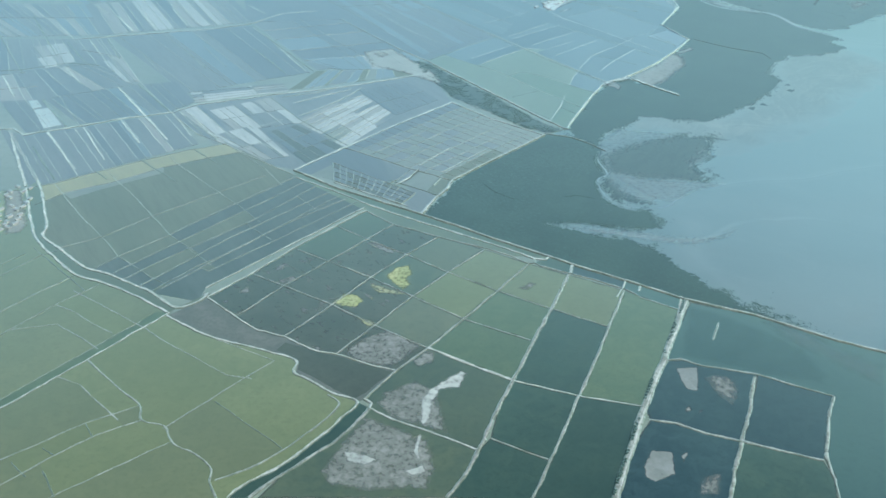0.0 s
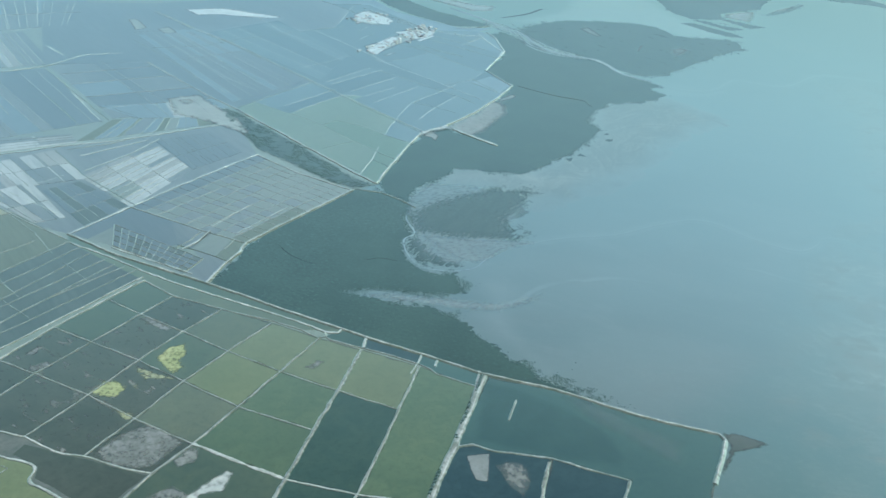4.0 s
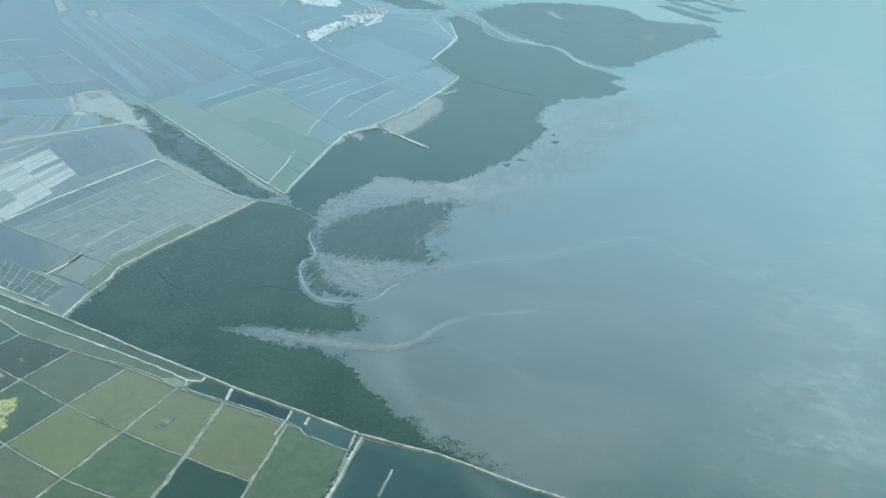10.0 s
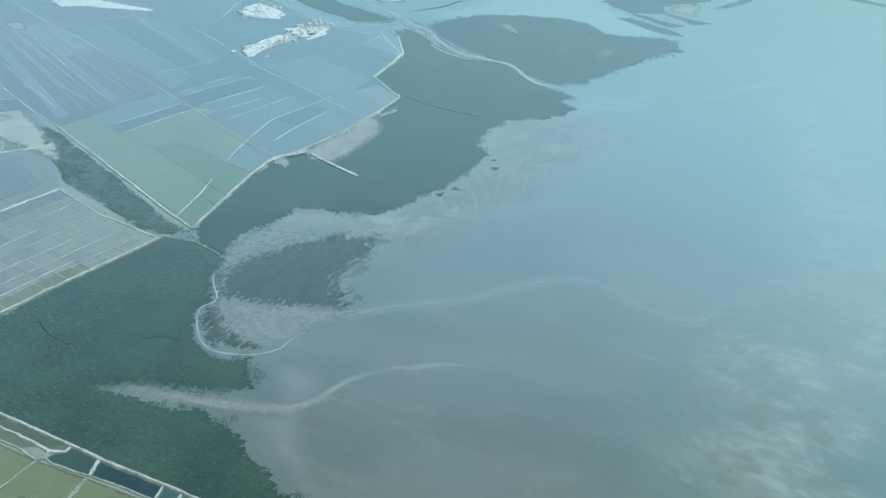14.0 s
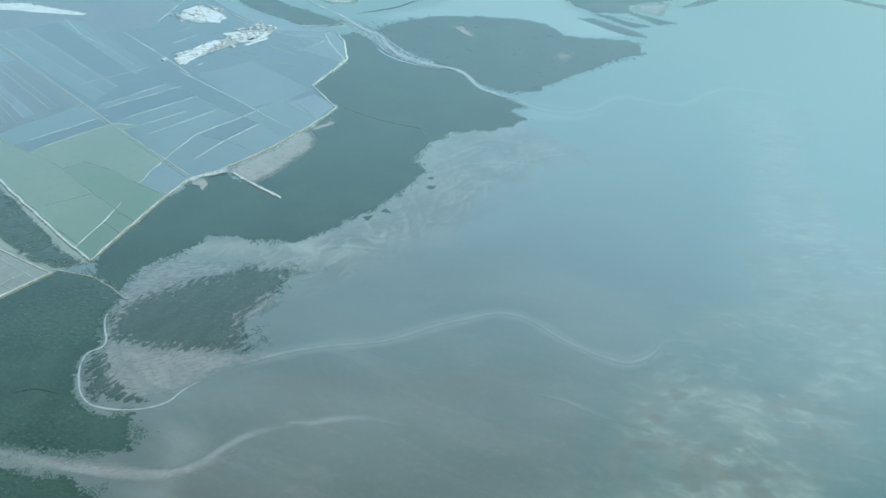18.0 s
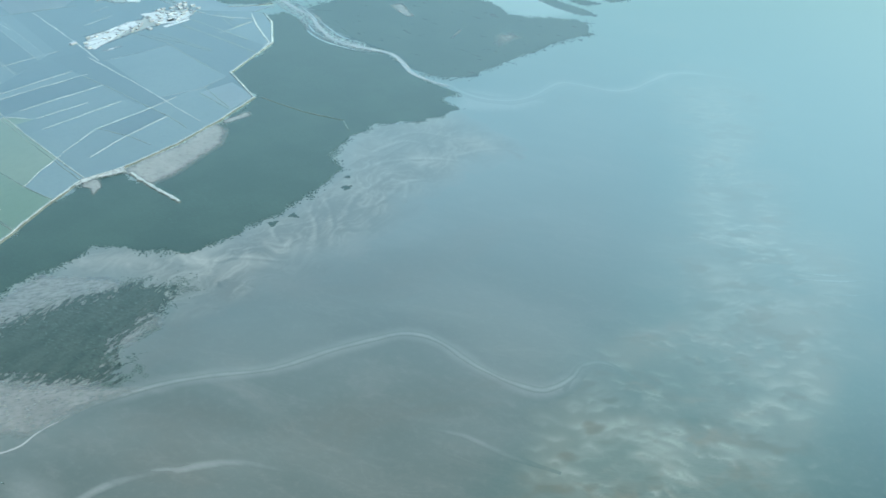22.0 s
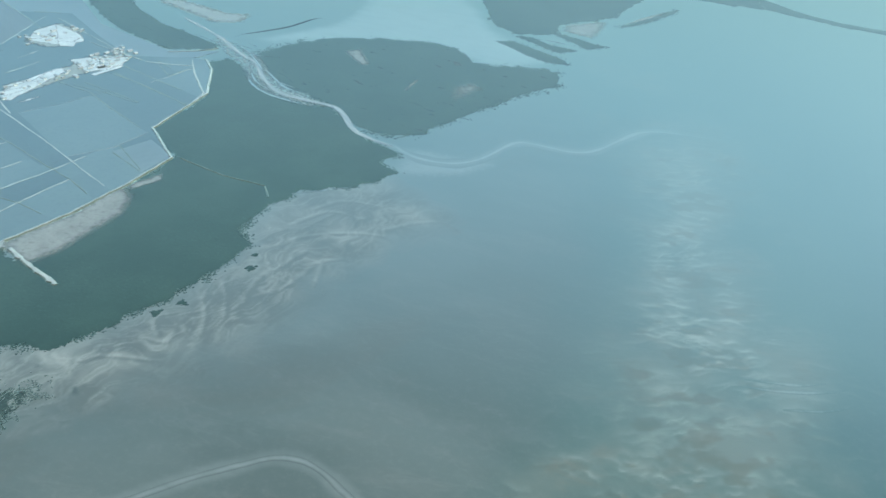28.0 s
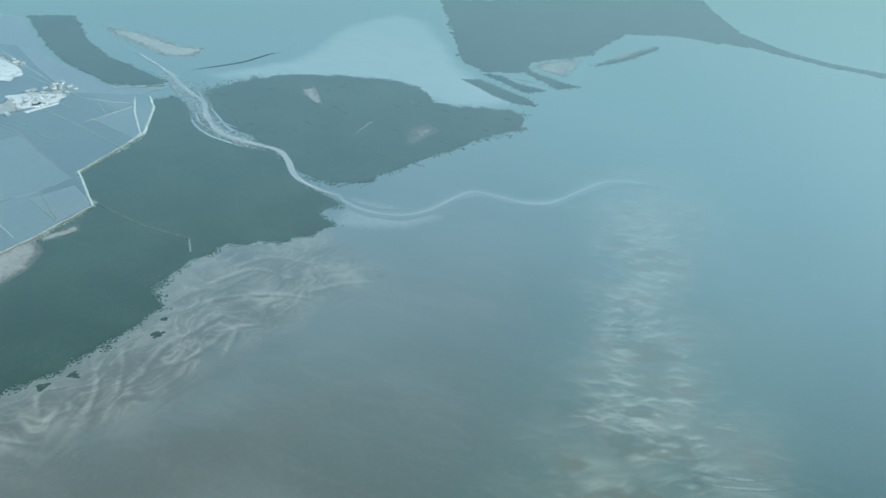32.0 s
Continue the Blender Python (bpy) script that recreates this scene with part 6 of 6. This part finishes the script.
def ebb_sand(name, outline, ridges, cell, label):
    """Sand along a shore, drawn out into bent streaks and low ridges by the ebb, thinning out to sea."""
    q = np.asarray(outline, float)
    lo, hi = q.min(0), q.max(0)
    gx, gy = np.meshgrid(np.arange(lo[0], hi[0] + cell, cell), np.arange(lo[1], hi[1] + cell, cell), indexing="ij")
    px, py = gx.ravel(), gy.ravel()
    rim = np.where(inside(px, py, q), far_from(px, py, q, True), 0.0)
    body = np.clip((rim + 16 * layered(px, py, 34, 5) - 6) / 62, 0, 1) * np.clip(rim / 14, 0, 1)
    wx, wy = px + 26 * layered(px, py, 60, 11), py + 26 * layered(px, py, 60, 21)
    along, over = 0.66 * wx + 0.75 * wy, -0.75 * wx + 0.66 * wy
    streak = 1 - np.clip(np.abs(layered(along / 4.2, over, 13, 31)) / 0.42, 0, 1)
    fine = 1 - np.clip(np.abs(layered(along / 3.0, over, 5.5, 41)) / 0.5, 0, 1)
    pale = 0.12 + 0.3 * layered(px, py, 48, 51) + 0.38 * streak + 0.3 * fine
    dark = np.clip(layered(along / 2.6, over, 9, 61) - 0.62, 0, 1) * 1.6
    for line in ridges:
        path = [tuple(v) for v in course(line, 4.0, False, 1.5, 60.0, True)]
        d = far_from(px, py, path)
        # coloured paler along the ridge, darker in a band to its south-east
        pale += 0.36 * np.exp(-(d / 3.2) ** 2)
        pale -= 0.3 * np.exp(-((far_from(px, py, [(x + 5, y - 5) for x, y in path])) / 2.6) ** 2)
        body = np.maximum(body, 0.75 * np.exp(-(d / 4.5) ** 2) * (rim > 0))
    near_scrub = np.clip((py - 1440) / 60, 0, 1) * np.clip((1600 - py) / 80, 0, 1) * np.clip((470 - px) / 60, 0, 1)
    weed = np.clip(dark * (0.35 + 1.6 * near_scrub), 0, 0.9)
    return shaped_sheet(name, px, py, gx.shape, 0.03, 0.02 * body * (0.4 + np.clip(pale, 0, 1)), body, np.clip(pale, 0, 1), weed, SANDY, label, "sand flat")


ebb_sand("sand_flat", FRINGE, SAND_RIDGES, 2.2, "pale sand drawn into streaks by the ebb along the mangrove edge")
film("mangrove_canopy", [(208, 1330), (206, 1300), (216, 1268), (235, 1250), (262, 1243), (286, 1250), (262, 1268), (240, 1292), (226, 1330)], 0.12, THIN_CANOPY, 30, 2.5, "thin mangrove scrub inside a creek bend", "mangroves", "stuff")
for k, (x, y, long, wide) in enumerate(((605, 1734, 12, 7), (535, 1659, 8, 9), (509, 1639, 10, 6), (588, 1850, 9, 5), (606, 1765, 7, 5))):
    film("mangrove_islet", blob(x, y, 0.75 * long, 0.75 * wide, 50, 3 + k, 30, 0.7), 0.1, SWAMP_FILM, 3, 1.5, "small dark mangrove islet on pale sand", "mangroves", "stuff")
film("sand_flat", [(218, 1343), (253, 1345), (307, 1336), (361, 1336), (416, 1330), (348, 1294), (319, 1265), (300, 1253), (270, 1269), (244, 1304)], 0.2, SAND_SOFT, 14, 3, "pale sand inside a bend of the creek", "sand flat")
film("sand_spit", [(123, 1182), (176, 1181), (234, 1177), (276, 1168), (312, 1161), (347, 1171), (397, 1202), (365, 1152), (313, 1128), (261, 1132), (220, 1146), (180, 1150), (143, 1166)], 0.22, SAND_SOFT, 18, 3, "pale tapering sand spit among mangroves", "sand spit")
film("mud_spit", [(517, 897), (541, 893), (570, 875), (555, 868), (524, 860), (497, 823), (491, 814), (492, 831), (517, 870)], 0.3, faded("dark_mud_film", (0.07, 0.08, 0.065), (0.10, 0.105, 0.085), 0.5, 0.1), 9, 3, "dark mud spit off the dike corner", "mud spit")
silt("dark_bank", [(498, 2536), (518, 2564), (570, 2598), (609, 2627), (659, 2685), (694, 2672)], 8.0, GULLY, "thin dark line of scrub on the sand", 0.1, category="bank")
FAR_SAND = [(511, 2540), (590, 2602), (692, 2672), (733, 2771), (778, 2904), (905, 3016), (992, 2962), (1003, 2870), (1025, 2798), (1027, 2678), (1067, 2626), (1105, 2540), (1144, 2483), (1093, 2459), (1034, 2440), (974, 2450), (935, 2480), (886, 2547), (781, 2557), (658, 2534), (579, 2510)]
film("sand_flat", FAR_SAND, 0.03, SANDY_FAR, 40, 10, "wide pale sand flat between distant mangroves", "sand flat")
film("sand_spit", [(1152, 2679), (1178, 2738), (1253, 2770), (1302, 2782), (1278, 2714), (1231, 2627), (1196, 2653)], 0.185, BEACH_FILM, 30, 8, "pale sand spit among distant mangroves", "sand spit")
for line in ([(1300, 2732), (1384, 2804), (1463, 2865)], [(1091, 2635), (1144, 2612), (1189, 2582)]):
    silt("sand_streak", line, 16.0, BEACH_FILM, "pale streak of sand among distant mangroves", 0.28, category="sandbar")
RIVER_SWAMP = [(154, 2819), (245, 2641), (291, 2567), (389, 2475), (466, 2474), (482, 2499), (444, 2536), (369, 2600), (303, 2693), (243, 2839)]
film("swamp_canopy", RIVER_SWAMP, 0.12, SWAMP_FAR, 10, 5, "dark low scrub in a river swamp", "mangroves", "stuff")
thicket("swamp_scrub", RIVER_SWAMP, 3.0, "dark uneven scrub in a river swamp", 35, ragged=8.0, sparse=0.2, crown=0.7, tall=0.06, leaves=LEAVES_FAR)
film("silt_flecks", RIVER_SWAMP, 0.2, FLECK_PALE, 20, 5, "pale silt showing through swamp scrub", "silt", "structure")
film("sand_field", [(278, 2808), (384, 2773), (483, 2704), (543, 2698), (520, 2627), (454, 2615), (404, 2665), (340, 2721)], 0.08, TAN, 40, 7, "pale bare sandy ground beyond the river", "sandy ground")
area("river_meadow", [(43, 2795), (144, 2817), (255, 2585), (292, 2555), (400, 2460), (487, 2466), (450, 2430), (357, 2408), (297, 2463), (213, 2565), (96, 2629)], 0.48, F_WET, "flat grey-green meadow beside the river", "meadow", "structure", 0.4)
for line, wide in (([(173, 2602), (244, 2523), (324, 2432), (362, 2404)], 3.0), ([(254, 2484), (313, 2438), (357, 2406)], 3.5), ([(368, 2399), (411, 2390), (455, 2387)], 4.5), ([(399, 2452), (440, 2461), (484, 2482)], 3.0)):
    bank("meadow_bank", line, 0.6 * wide, 0.8, EARTH_PALE, "pale bank beside the river meadow", "bank", base=0.5, step=8.0)
film("sandy_clearing", [(710, 2503), (748, 2524), (767, 2436), (746, 2425), (726, 2460)], 0.28, BEACH_FILM, 13, 4, "pale sandy clearing in the mangroves", "clearing")
film("sandy_clearing", [(896, 2355), (950, 2389), (975, 2338), (896, 2254), (886, 2302)], 0.28, BEACH_FILM, 40, 6, "faint muddy clearing in the mangroves", "clearing")
film("sandy_clearing", [(815, 2320), (841, 2376), (851, 2371), (825, 2316)], 0.28, BEACH_FILM, 7, 3, "narrow pale clearing in the mangroves", "clearing")
film("silt_flecks", M2, 0.2, FLECK_PALE, 30, 6, "pale silt showing through thin mangroves", "silt", "structure")
silt("river_bank", [(470, 2545), (510, 2480), (548, 2425), (565, 2360), (596, 2296), (640, 2258), (694, 2232)], 50.0, FLECK_BANK, "patchy pale silt along both river banks", 0.26, category="bank")
silt("river", [(401, 2649), (482, 2540), (524, 2463), (559, 2416), (572, 2355), (603, 2290), (642, 2262), (696, 2236), (716, 2198), (728, 2150), (754, 2115), (790, 2090)], 9.0, W_RIVER, "pale silty river winding to the sea", 0.34, taper=True, category="river")
for line in ([(551, 2432), (585, 2367), (614, 2311), (658, 2277), (695, 2248)], [(542, 2399), (555, 2327), (586, 2279), (634, 2245), (690, 2217)], [(477, 2533), (521, 2499), (559, 2450), (570, 2462)], [(510, 2509), (551, 2459), (586, 2451), (624, 2451)], [(521, 2534), (550, 2504), (566, 2467)], [(588, 2380), (614, 2359), (633, 2313)]):
    silt("river_bank", line, 8.0, SILT, "pale silt bank along the river", 0.42, category="bank")
for line in ([(477, 2537), (538, 2493), (571, 2468)], [(494, 2518), (547, 2450), (572, 2382), (599, 2332)], [(543, 2435), (560, 2340), (592, 2293), (623, 2252)], [(585, 2412), (627, 2362)], [(597, 2372), (633, 2344)], [(577, 2454), (608, 2440)], [(415, 2570), (474, 2515), (500, 2467)], [(561, 2395), (589, 2344), (629, 2310), (664, 2281)], [(502, 2541), (541, 2515)]):
    silt("river_bank", line, 6.0, SILT, "thin braided silt bank beside the river", 0.46, category="bank")
silt("sand_edge", [(625, 1912), (647, 1925), (693, 1941), (759, 1965)], 6.0, SILT, "thin pale line of sand along the mangrove edge", 0.3)
CREEK = [(229, 1434), (211, 1398), (219, 1346), (204, 1327), (205, 1291), (216, 1257), (235, 1241), (272, 1238), (297, 1248), (315, 1271), (348, 1301), (402, 1329), (450, 1343), (503, 1350), (546, 1367), (591, 1388), (638, 1406), (668, 1409), (696, 1393), (727, 1354), (758, 1328), (790, 1315), (822, 1331), (849, 1356), (889, 1338)]
silt("tidal_creek", CREEK[:11], 4.0, SILT, "narrow pale tidal creek looping through mangroves", 0.26, 4.0, rough=1.5)
bank("creek_bank", [(132, 1494), (178, 1481), (210, 1452), (227, 1431)], 1.6, 1.0, EARTH_GREY, "thin pale bank of a creek in the mangroves", "bank")
film("silt_fringe", [(272, 1233), (309, 1245), (366, 1201), (341, 1124), (352, 1056), (382, 989), (336, 989), (304, 1048), (268, 1110), (244, 1137), (289, 1151)], 0.02, HALO, 32, 6, "pale silt along the ragged mangrove edge", "silt")
film("silt_fan", [(785, 2099), (829, 2097), (880, 2077), (948, 2063), (961, 2033), (897, 1988), (822, 1982), (765, 1996), (787, 2035)], 0.03, SILT_SOFT, 30, 7, "pale fan of silt at the river mouth", "silt fan")
silt("silt_veil", CREEK[9:], 34.0, HALO, "faint veil of silt along a tidal creek", 0.02)
silt("creek_bank", CREEK[9:], 8.0, SILT_FAINT, "pale winding bank of a tidal creek on the flat", 0.06)
for line in ([(642, 1273), (666, 1262), (698, 1252), (737, 1225), (783, 1198)], [(812, 1313), (838, 1350), (868, 1356), (899, 1322)], [(335, 1161), (359, 1181), (384, 1201), (422, 1215), (441, 1216), (493, 1223), (555, 1205)]):
    silt("silt_bar", line, 12.0, SILT_FAINT, "faint curved silt bar on the tidal flat", 0.06)


def wave_crests(name, edges, count, seed, cell, label):
    """The outer bar between its two edges (y, inner x, outer x): bowed crests of wave-worked sand with brown weed in the hollows."""
    rng = np.random.default_rng(seed)
    ys, left, right = (np.asarray(v, float) for v in zip(*edges))
    gx, gy = np.meshgrid(np.arange(left.min() - 60, right.max() + 60, cell), np.arange(ys[0], ys[-1], cell), indexing="ij")
    x0, y0 = gx[0, 0], gy[0, 0]
    pale = np.zeros(gx.shape)
    for _ in range(count):
        y = rng.uniform(ys[0] + 20, ys[-1] - 20)
        a, b = np.interp(y, ys, left), np.interp(y, ys, right)
        place = np.clip(rng.normal(0.46, 0.27), -0.1, 1.12)
        x = a + (b - a) * place
        if noise.noise(Vector((x / 70, y / 70, 2.0))) < -0.18:
            continue
        long, wide = rng.uniform(8, 24) * (1.0 + 0.35 * (y > 1500)), rng.uniform(1.8, 5.2)
        turn = radians(np.interp(y, (1000, 1250, 1450), (-40, -18, -2)) + rng.normal(0, 11) + 45 * noise.noise(Vector((x / 110, y / 110, 6.0))))
        bow, strength = rng.uniform(-0.32, 0.1), rng.uniform(0.2, 0.68) * (1.0 + 0.3 * (y > 1550)) * (1.0 - 0.35 * abs(2 * np.clip(place, 0, 1) - 1) ** 2)
        reach = long + 8
        i1, i2 = max(0, int((x - reach - x0) / cell)), min(gx.shape[0], int((x + reach - x0) / cell) + 1)
        j1, j2 = max(0, int((y - reach - y0) / cell)), min(gx.shape[1], int((y + reach - y0) / cell) + 1)
        if i2 <= i1 or j2 <= j1:
            continue
        dx, dy = gx[i1:i2, j1:j2] - x, gy[i1:i2, j1:j2] - y
        c, s = math.cos(turn), math.sin(turn)
        u, v = (c * dx + s * dy) / long, -s * dx + c * dy
        v = v - bow * long * u * u - 1.5 * np.sin(u * 5 + x)
        side = np.where(v > 0, v / (1.9 * wide), v / (0.5 * wide))
        hill = strength * np.clip(1 - np.abs(u) ** 2, 0, 1) * np.exp(-side ** 2)
        pale[i1:i2, j1:j2] = np.maximum(pale[i1:i2, j1:j2], hill)
    px, py, pale = gx.ravel(), gy.ravel(), pale.ravel()
    a, b = np.interp(py, ys, left), np.interp(py, ys, right)
    rag = 40 * layered(px, py, 60, seed + 1)
    within = np.clip((px - a + rag + 10) / 70, 0, 1) * np.clip((b - px + rag + 10) / 80, 0, 1) * np.clip((py - ys[0]) / 80, 0, 1) * np.clip((ys[-1] - py) / 200, 0, 1)
    bed = within * np.clip(0.42 + 0.3 * layered(px, py, 55, seed + 5), 0.05, 0.75)
    weed = within * np.clip(layered(px, py * 1.6, 32, seed + 9) - 0.24, 0, 1) * 1.7
    thick = np.clip(np.maximum(bed, pale * np.clip(0.25 + within, 0, 1)), 0, 1)
    return shaped_sheet(name, px, py, gx.shape, 0.02, 0.02 * pale, thick, np.clip(0.2 + pale * 1.05, 0, 1), np.clip(weed, 0, 0.75), CREST, label, "sandbar")


OUTER_BAR = ((900, 590, 830), (1010, 650, 900), (1100, 700, 980), (1190, 735, 1050), (1280, 775, 1125), (1380, 850, 1200), (1470, 945, 1245), (1590, 1025, 1262), (1680, 1055, 1245), (1800, 1088, 1240), (1930, 1122, 1300), (2080, 1150, 1345), (2250, 1190, 1390))
wave_crests("wave_crests", OUTER_BAR, 2100, 77, 2.2, "pale wave-worked sand crests along the outer bar")
for line in ([(1140, 1520), (1185, 1512), (1240, 1512), (1262, 1517)], [(1150, 1532), (1200, 1524), (1240, 1526)], [(1175, 1482), (1215, 1480), (1250, 1486)], [(1180, 1600), (1215, 1606), (1250, 1602)]):
    silt("sand_crest", line, 7.0, SILT_SOFT, "long pale sand crest at the seaward edge", 0.06, 4.0, 1.5)
silt("silt_plume", [(794, 2094), (803, 2075), (830, 2049), (876, 2038), (921, 2057), (962, 2100), (992, 2122), (1031, 2110), (1069, 2093), (1107, 2100), (1165, 2148), (1211, 2181), (1269, 2179), (1349, 2155)], 34.0, SILT_FAINT, "pale winding silt channel off the river mouth", 0.1)
silt("silt_plume", [(740, 2132), (762, 2112), (794, 2094), (803, 2075), (830, 2049), (876, 2038), (921, 2057), (962, 2100), (992, 2122), (1031, 2110), (1069, 2093), (1107, 2100), (1165, 2148), (1211, 2181), (1269, 2179), (1349, 2155)], 11.0, PLUME, "bright core of the silt channel", 0.14)
silt("silt_bar", [(118, 1182), (177, 1173), (231, 1155), (300, 1147), (335, 1156), (365, 1186), (397, 1207), (454, 1219)], 16.0, SILT_FAINT, "faint silt bar running off the spit", 0.08)


# ---- villages ----
def house(name, long, wide, wall_high, rise, roof_mat):
    """A low gabled house or shed on its own plot: walls, two roof slopes with eaves, a ridge."""
    ob = new(name)
    a, b = long / 2, wide / 2
    walls = [(-a, -b, -0.3), (a, -b, -0.3), (a, b, -0.3), (-a, b, -0.3), (-a, -b, wall_high), (a, -b, wall_high), (a, b, wall_high), (-a, b, wall_high), (-a, 0, wall_high + rise), (a, 0, wall_high + rise)]
    mesh_object("wall", walls, [(0, 1, 5, 4), (2, 3, 7, 6), (1, 2, 6, 9, 5), (3, 0, 4, 8, 7)], PLASTER, ob)
    e = 0.6
    for side in (-1, 1):
        y, drop = side * (b + e), rise * e / b
        low, top = wall_high - drop, wall_high + rise
        v = [(-a - e, y, low), (a + e, y, low), (a + e, 0, top), (-a - e, 0, top), (-a - e, y, low + 0.2), (a + e, y, low + 0.2), (a + e, 0, top + 0.2), (-a - e, 0, top + 0.2)]
        mesh_object("roof_slope", v, [(3, 2, 1, 0), (4, 5, 6, 7), (0, 1, 5, 4), (1, 2, 6, 5), (2, 3, 7, 6), (3, 0, 4, 7)], roof_mat, ob)
    return ob


def village(plots, count, sizes, roofs, seed, turn, label):
    """Houses strewn over some plots (x, y, spread along, spread across)."""
    rng = random.Random(seed)
    kinds = []
    for k, (long, wide) in enumerate(sizes):
        ob = house("house", long, wide, 2.3 + 0.04 * long, 0.16 * wide, roofs[k % len(roofs)])
        tagged(ob, label[k % len(label)], "house", "village houses")
        kinds.append([ob, False])
    taken = []
    for n in range(count):
        x, y, along, across = plots[n % len(plots)]
        kind_of = kinds[n % len(kinds)]
        size = max(kind_of[0].children[0].dimensions.x, sizes[n % len(sizes)][0])
        for _ in range(40):
            c, s = math.cos(radians(turn)), math.sin(radians(turn))
            u, v = rng.uniform(-along, along), rng.uniform(-across, across)
            px, py = x + c * u - s * v, y + s * u + c * v
            if all((px - q[0]) ** 2 + (py - q[1]) ** 2 > (0.62 * (size + q[2])) ** 2 for q in taken):
                break
        else:
            continue
        taken.append((px, py, size))
        m = pose(px, py, 0.4, 0, 0, turn + rng.choice((0, 90)) + rng.uniform(-8, 8))
        if kind_of[1]:
            copy_thing(kind_of[0], m)
        else:
            kind_of[0].matrix_basis, kind_of[1] = m, True


VILLAGE = [(180, 2512), (295, 2383), (213, 2274), (309, 2418)]
village([(*VILLAGE[0], 60, 26), (*VILLAGE[1], 45, 24), (*VILLAGE[2], 75, 20), (*VILLAGE[3], 40, 25)], 64, [(11, 6), (8, 5), (6, 4), (7, 5), (5, 4), (9, 5)], [ROOF, ROOF_GREY, ROOF], 5, 48,
        ["long white-roofed shed in the far village", "grey sheet-roofed farm building", "small white-roofed village house"])
HAMLET = [(-640, 1211), (-616, 1166), (-608, 1129)]
village([(*HAMLET[0], 34, 14), (*HAMLET[1], 34, 14), (*HAMLET[2], 26, 12)], 30, [(7, 4), (5, 4), (8, 4), (6, 4)], [ROOF_GREY, ROOF_GREY, ROOF_GREY], 6, 62,
        ["small weathered house by the river", "small grey-roofed house by the river", "small plain house by the river"])
for yard in ([(145, 2476), (146, 2529), (175, 2575), (192, 2552), (182, 2525), (172, 2486)], [(191, 2489), (194, 2536), (240, 2512), (227, 2458), (207, 2461)], [(243, 2381), (264, 2403), (288, 2401), (287, 2365), (259, 2362)], [(283, 2341), (292, 2382), (317, 2385), (314, 2347)], [(299, 2411), (334, 2418), (335, 2385), (311, 2382)], [(171, 2238), (203, 2263), (212, 2250), (182, 2214)], [(202, 2282), (218, 2325), (237, 2356), (252, 2334), (232, 2286)], [(204, 2196), (233, 2229), (239, 2220), (217, 2195)], [(296, 2436), (306, 2458), (316, 2442), (305, 2426)], [(165, 2256), (185, 2280), (205, 2303), (196, 2272), (176, 2250)], [(265, 2357), (328, 2392), (338, 2377), (281, 2327)]):
    film("bare_yard", yard, 1.3, YARD, 7, 3, "bright white bare yard in the far village", "yard")
for yard in ([(240, 2388), (274, 2406), (293, 2386), (273, 2348)], [(300, 2397), (329, 2417), (341, 2398), (322, 2365)], [(172, 2574), (224, 2528), (243, 2500), (197, 2489)], [(200, 2478), (235, 2478), (236, 2451), (208, 2452)], [(288, 2326), (333, 2376), (339, 2367), (299, 2318)]):
    film("bare_yard", yard, 1.5, YARD, 4, 2.5, "bright white roofing and bare yard in the far village", "yard")
film("bare_ground", [(138, 2466), (142, 2544), (181, 2590), (233, 2542), (234, 2451), (189, 2436)], 0.95, TAN, 22, 6, "pale bare ground round village buildings", "bare ground")
film("bare_ground", [(244, 2368), (261, 2417), (330, 2435), (343, 2389), (297, 2340), (247, 2278), (197, 2206), (178, 2211), (162, 2268), (203, 2310)], 0.95, TAN, 18, 6, "pale bare ground round village sheds", "bare ground")
film("bare_ground", [(-662, 1227), (-626, 1230), (-575, 1124), (-577, 1100), (-603, 1091)], 0.8, BEACH_FILM, 12, 3, "pale trodden ground round riverside houses", "bare ground")
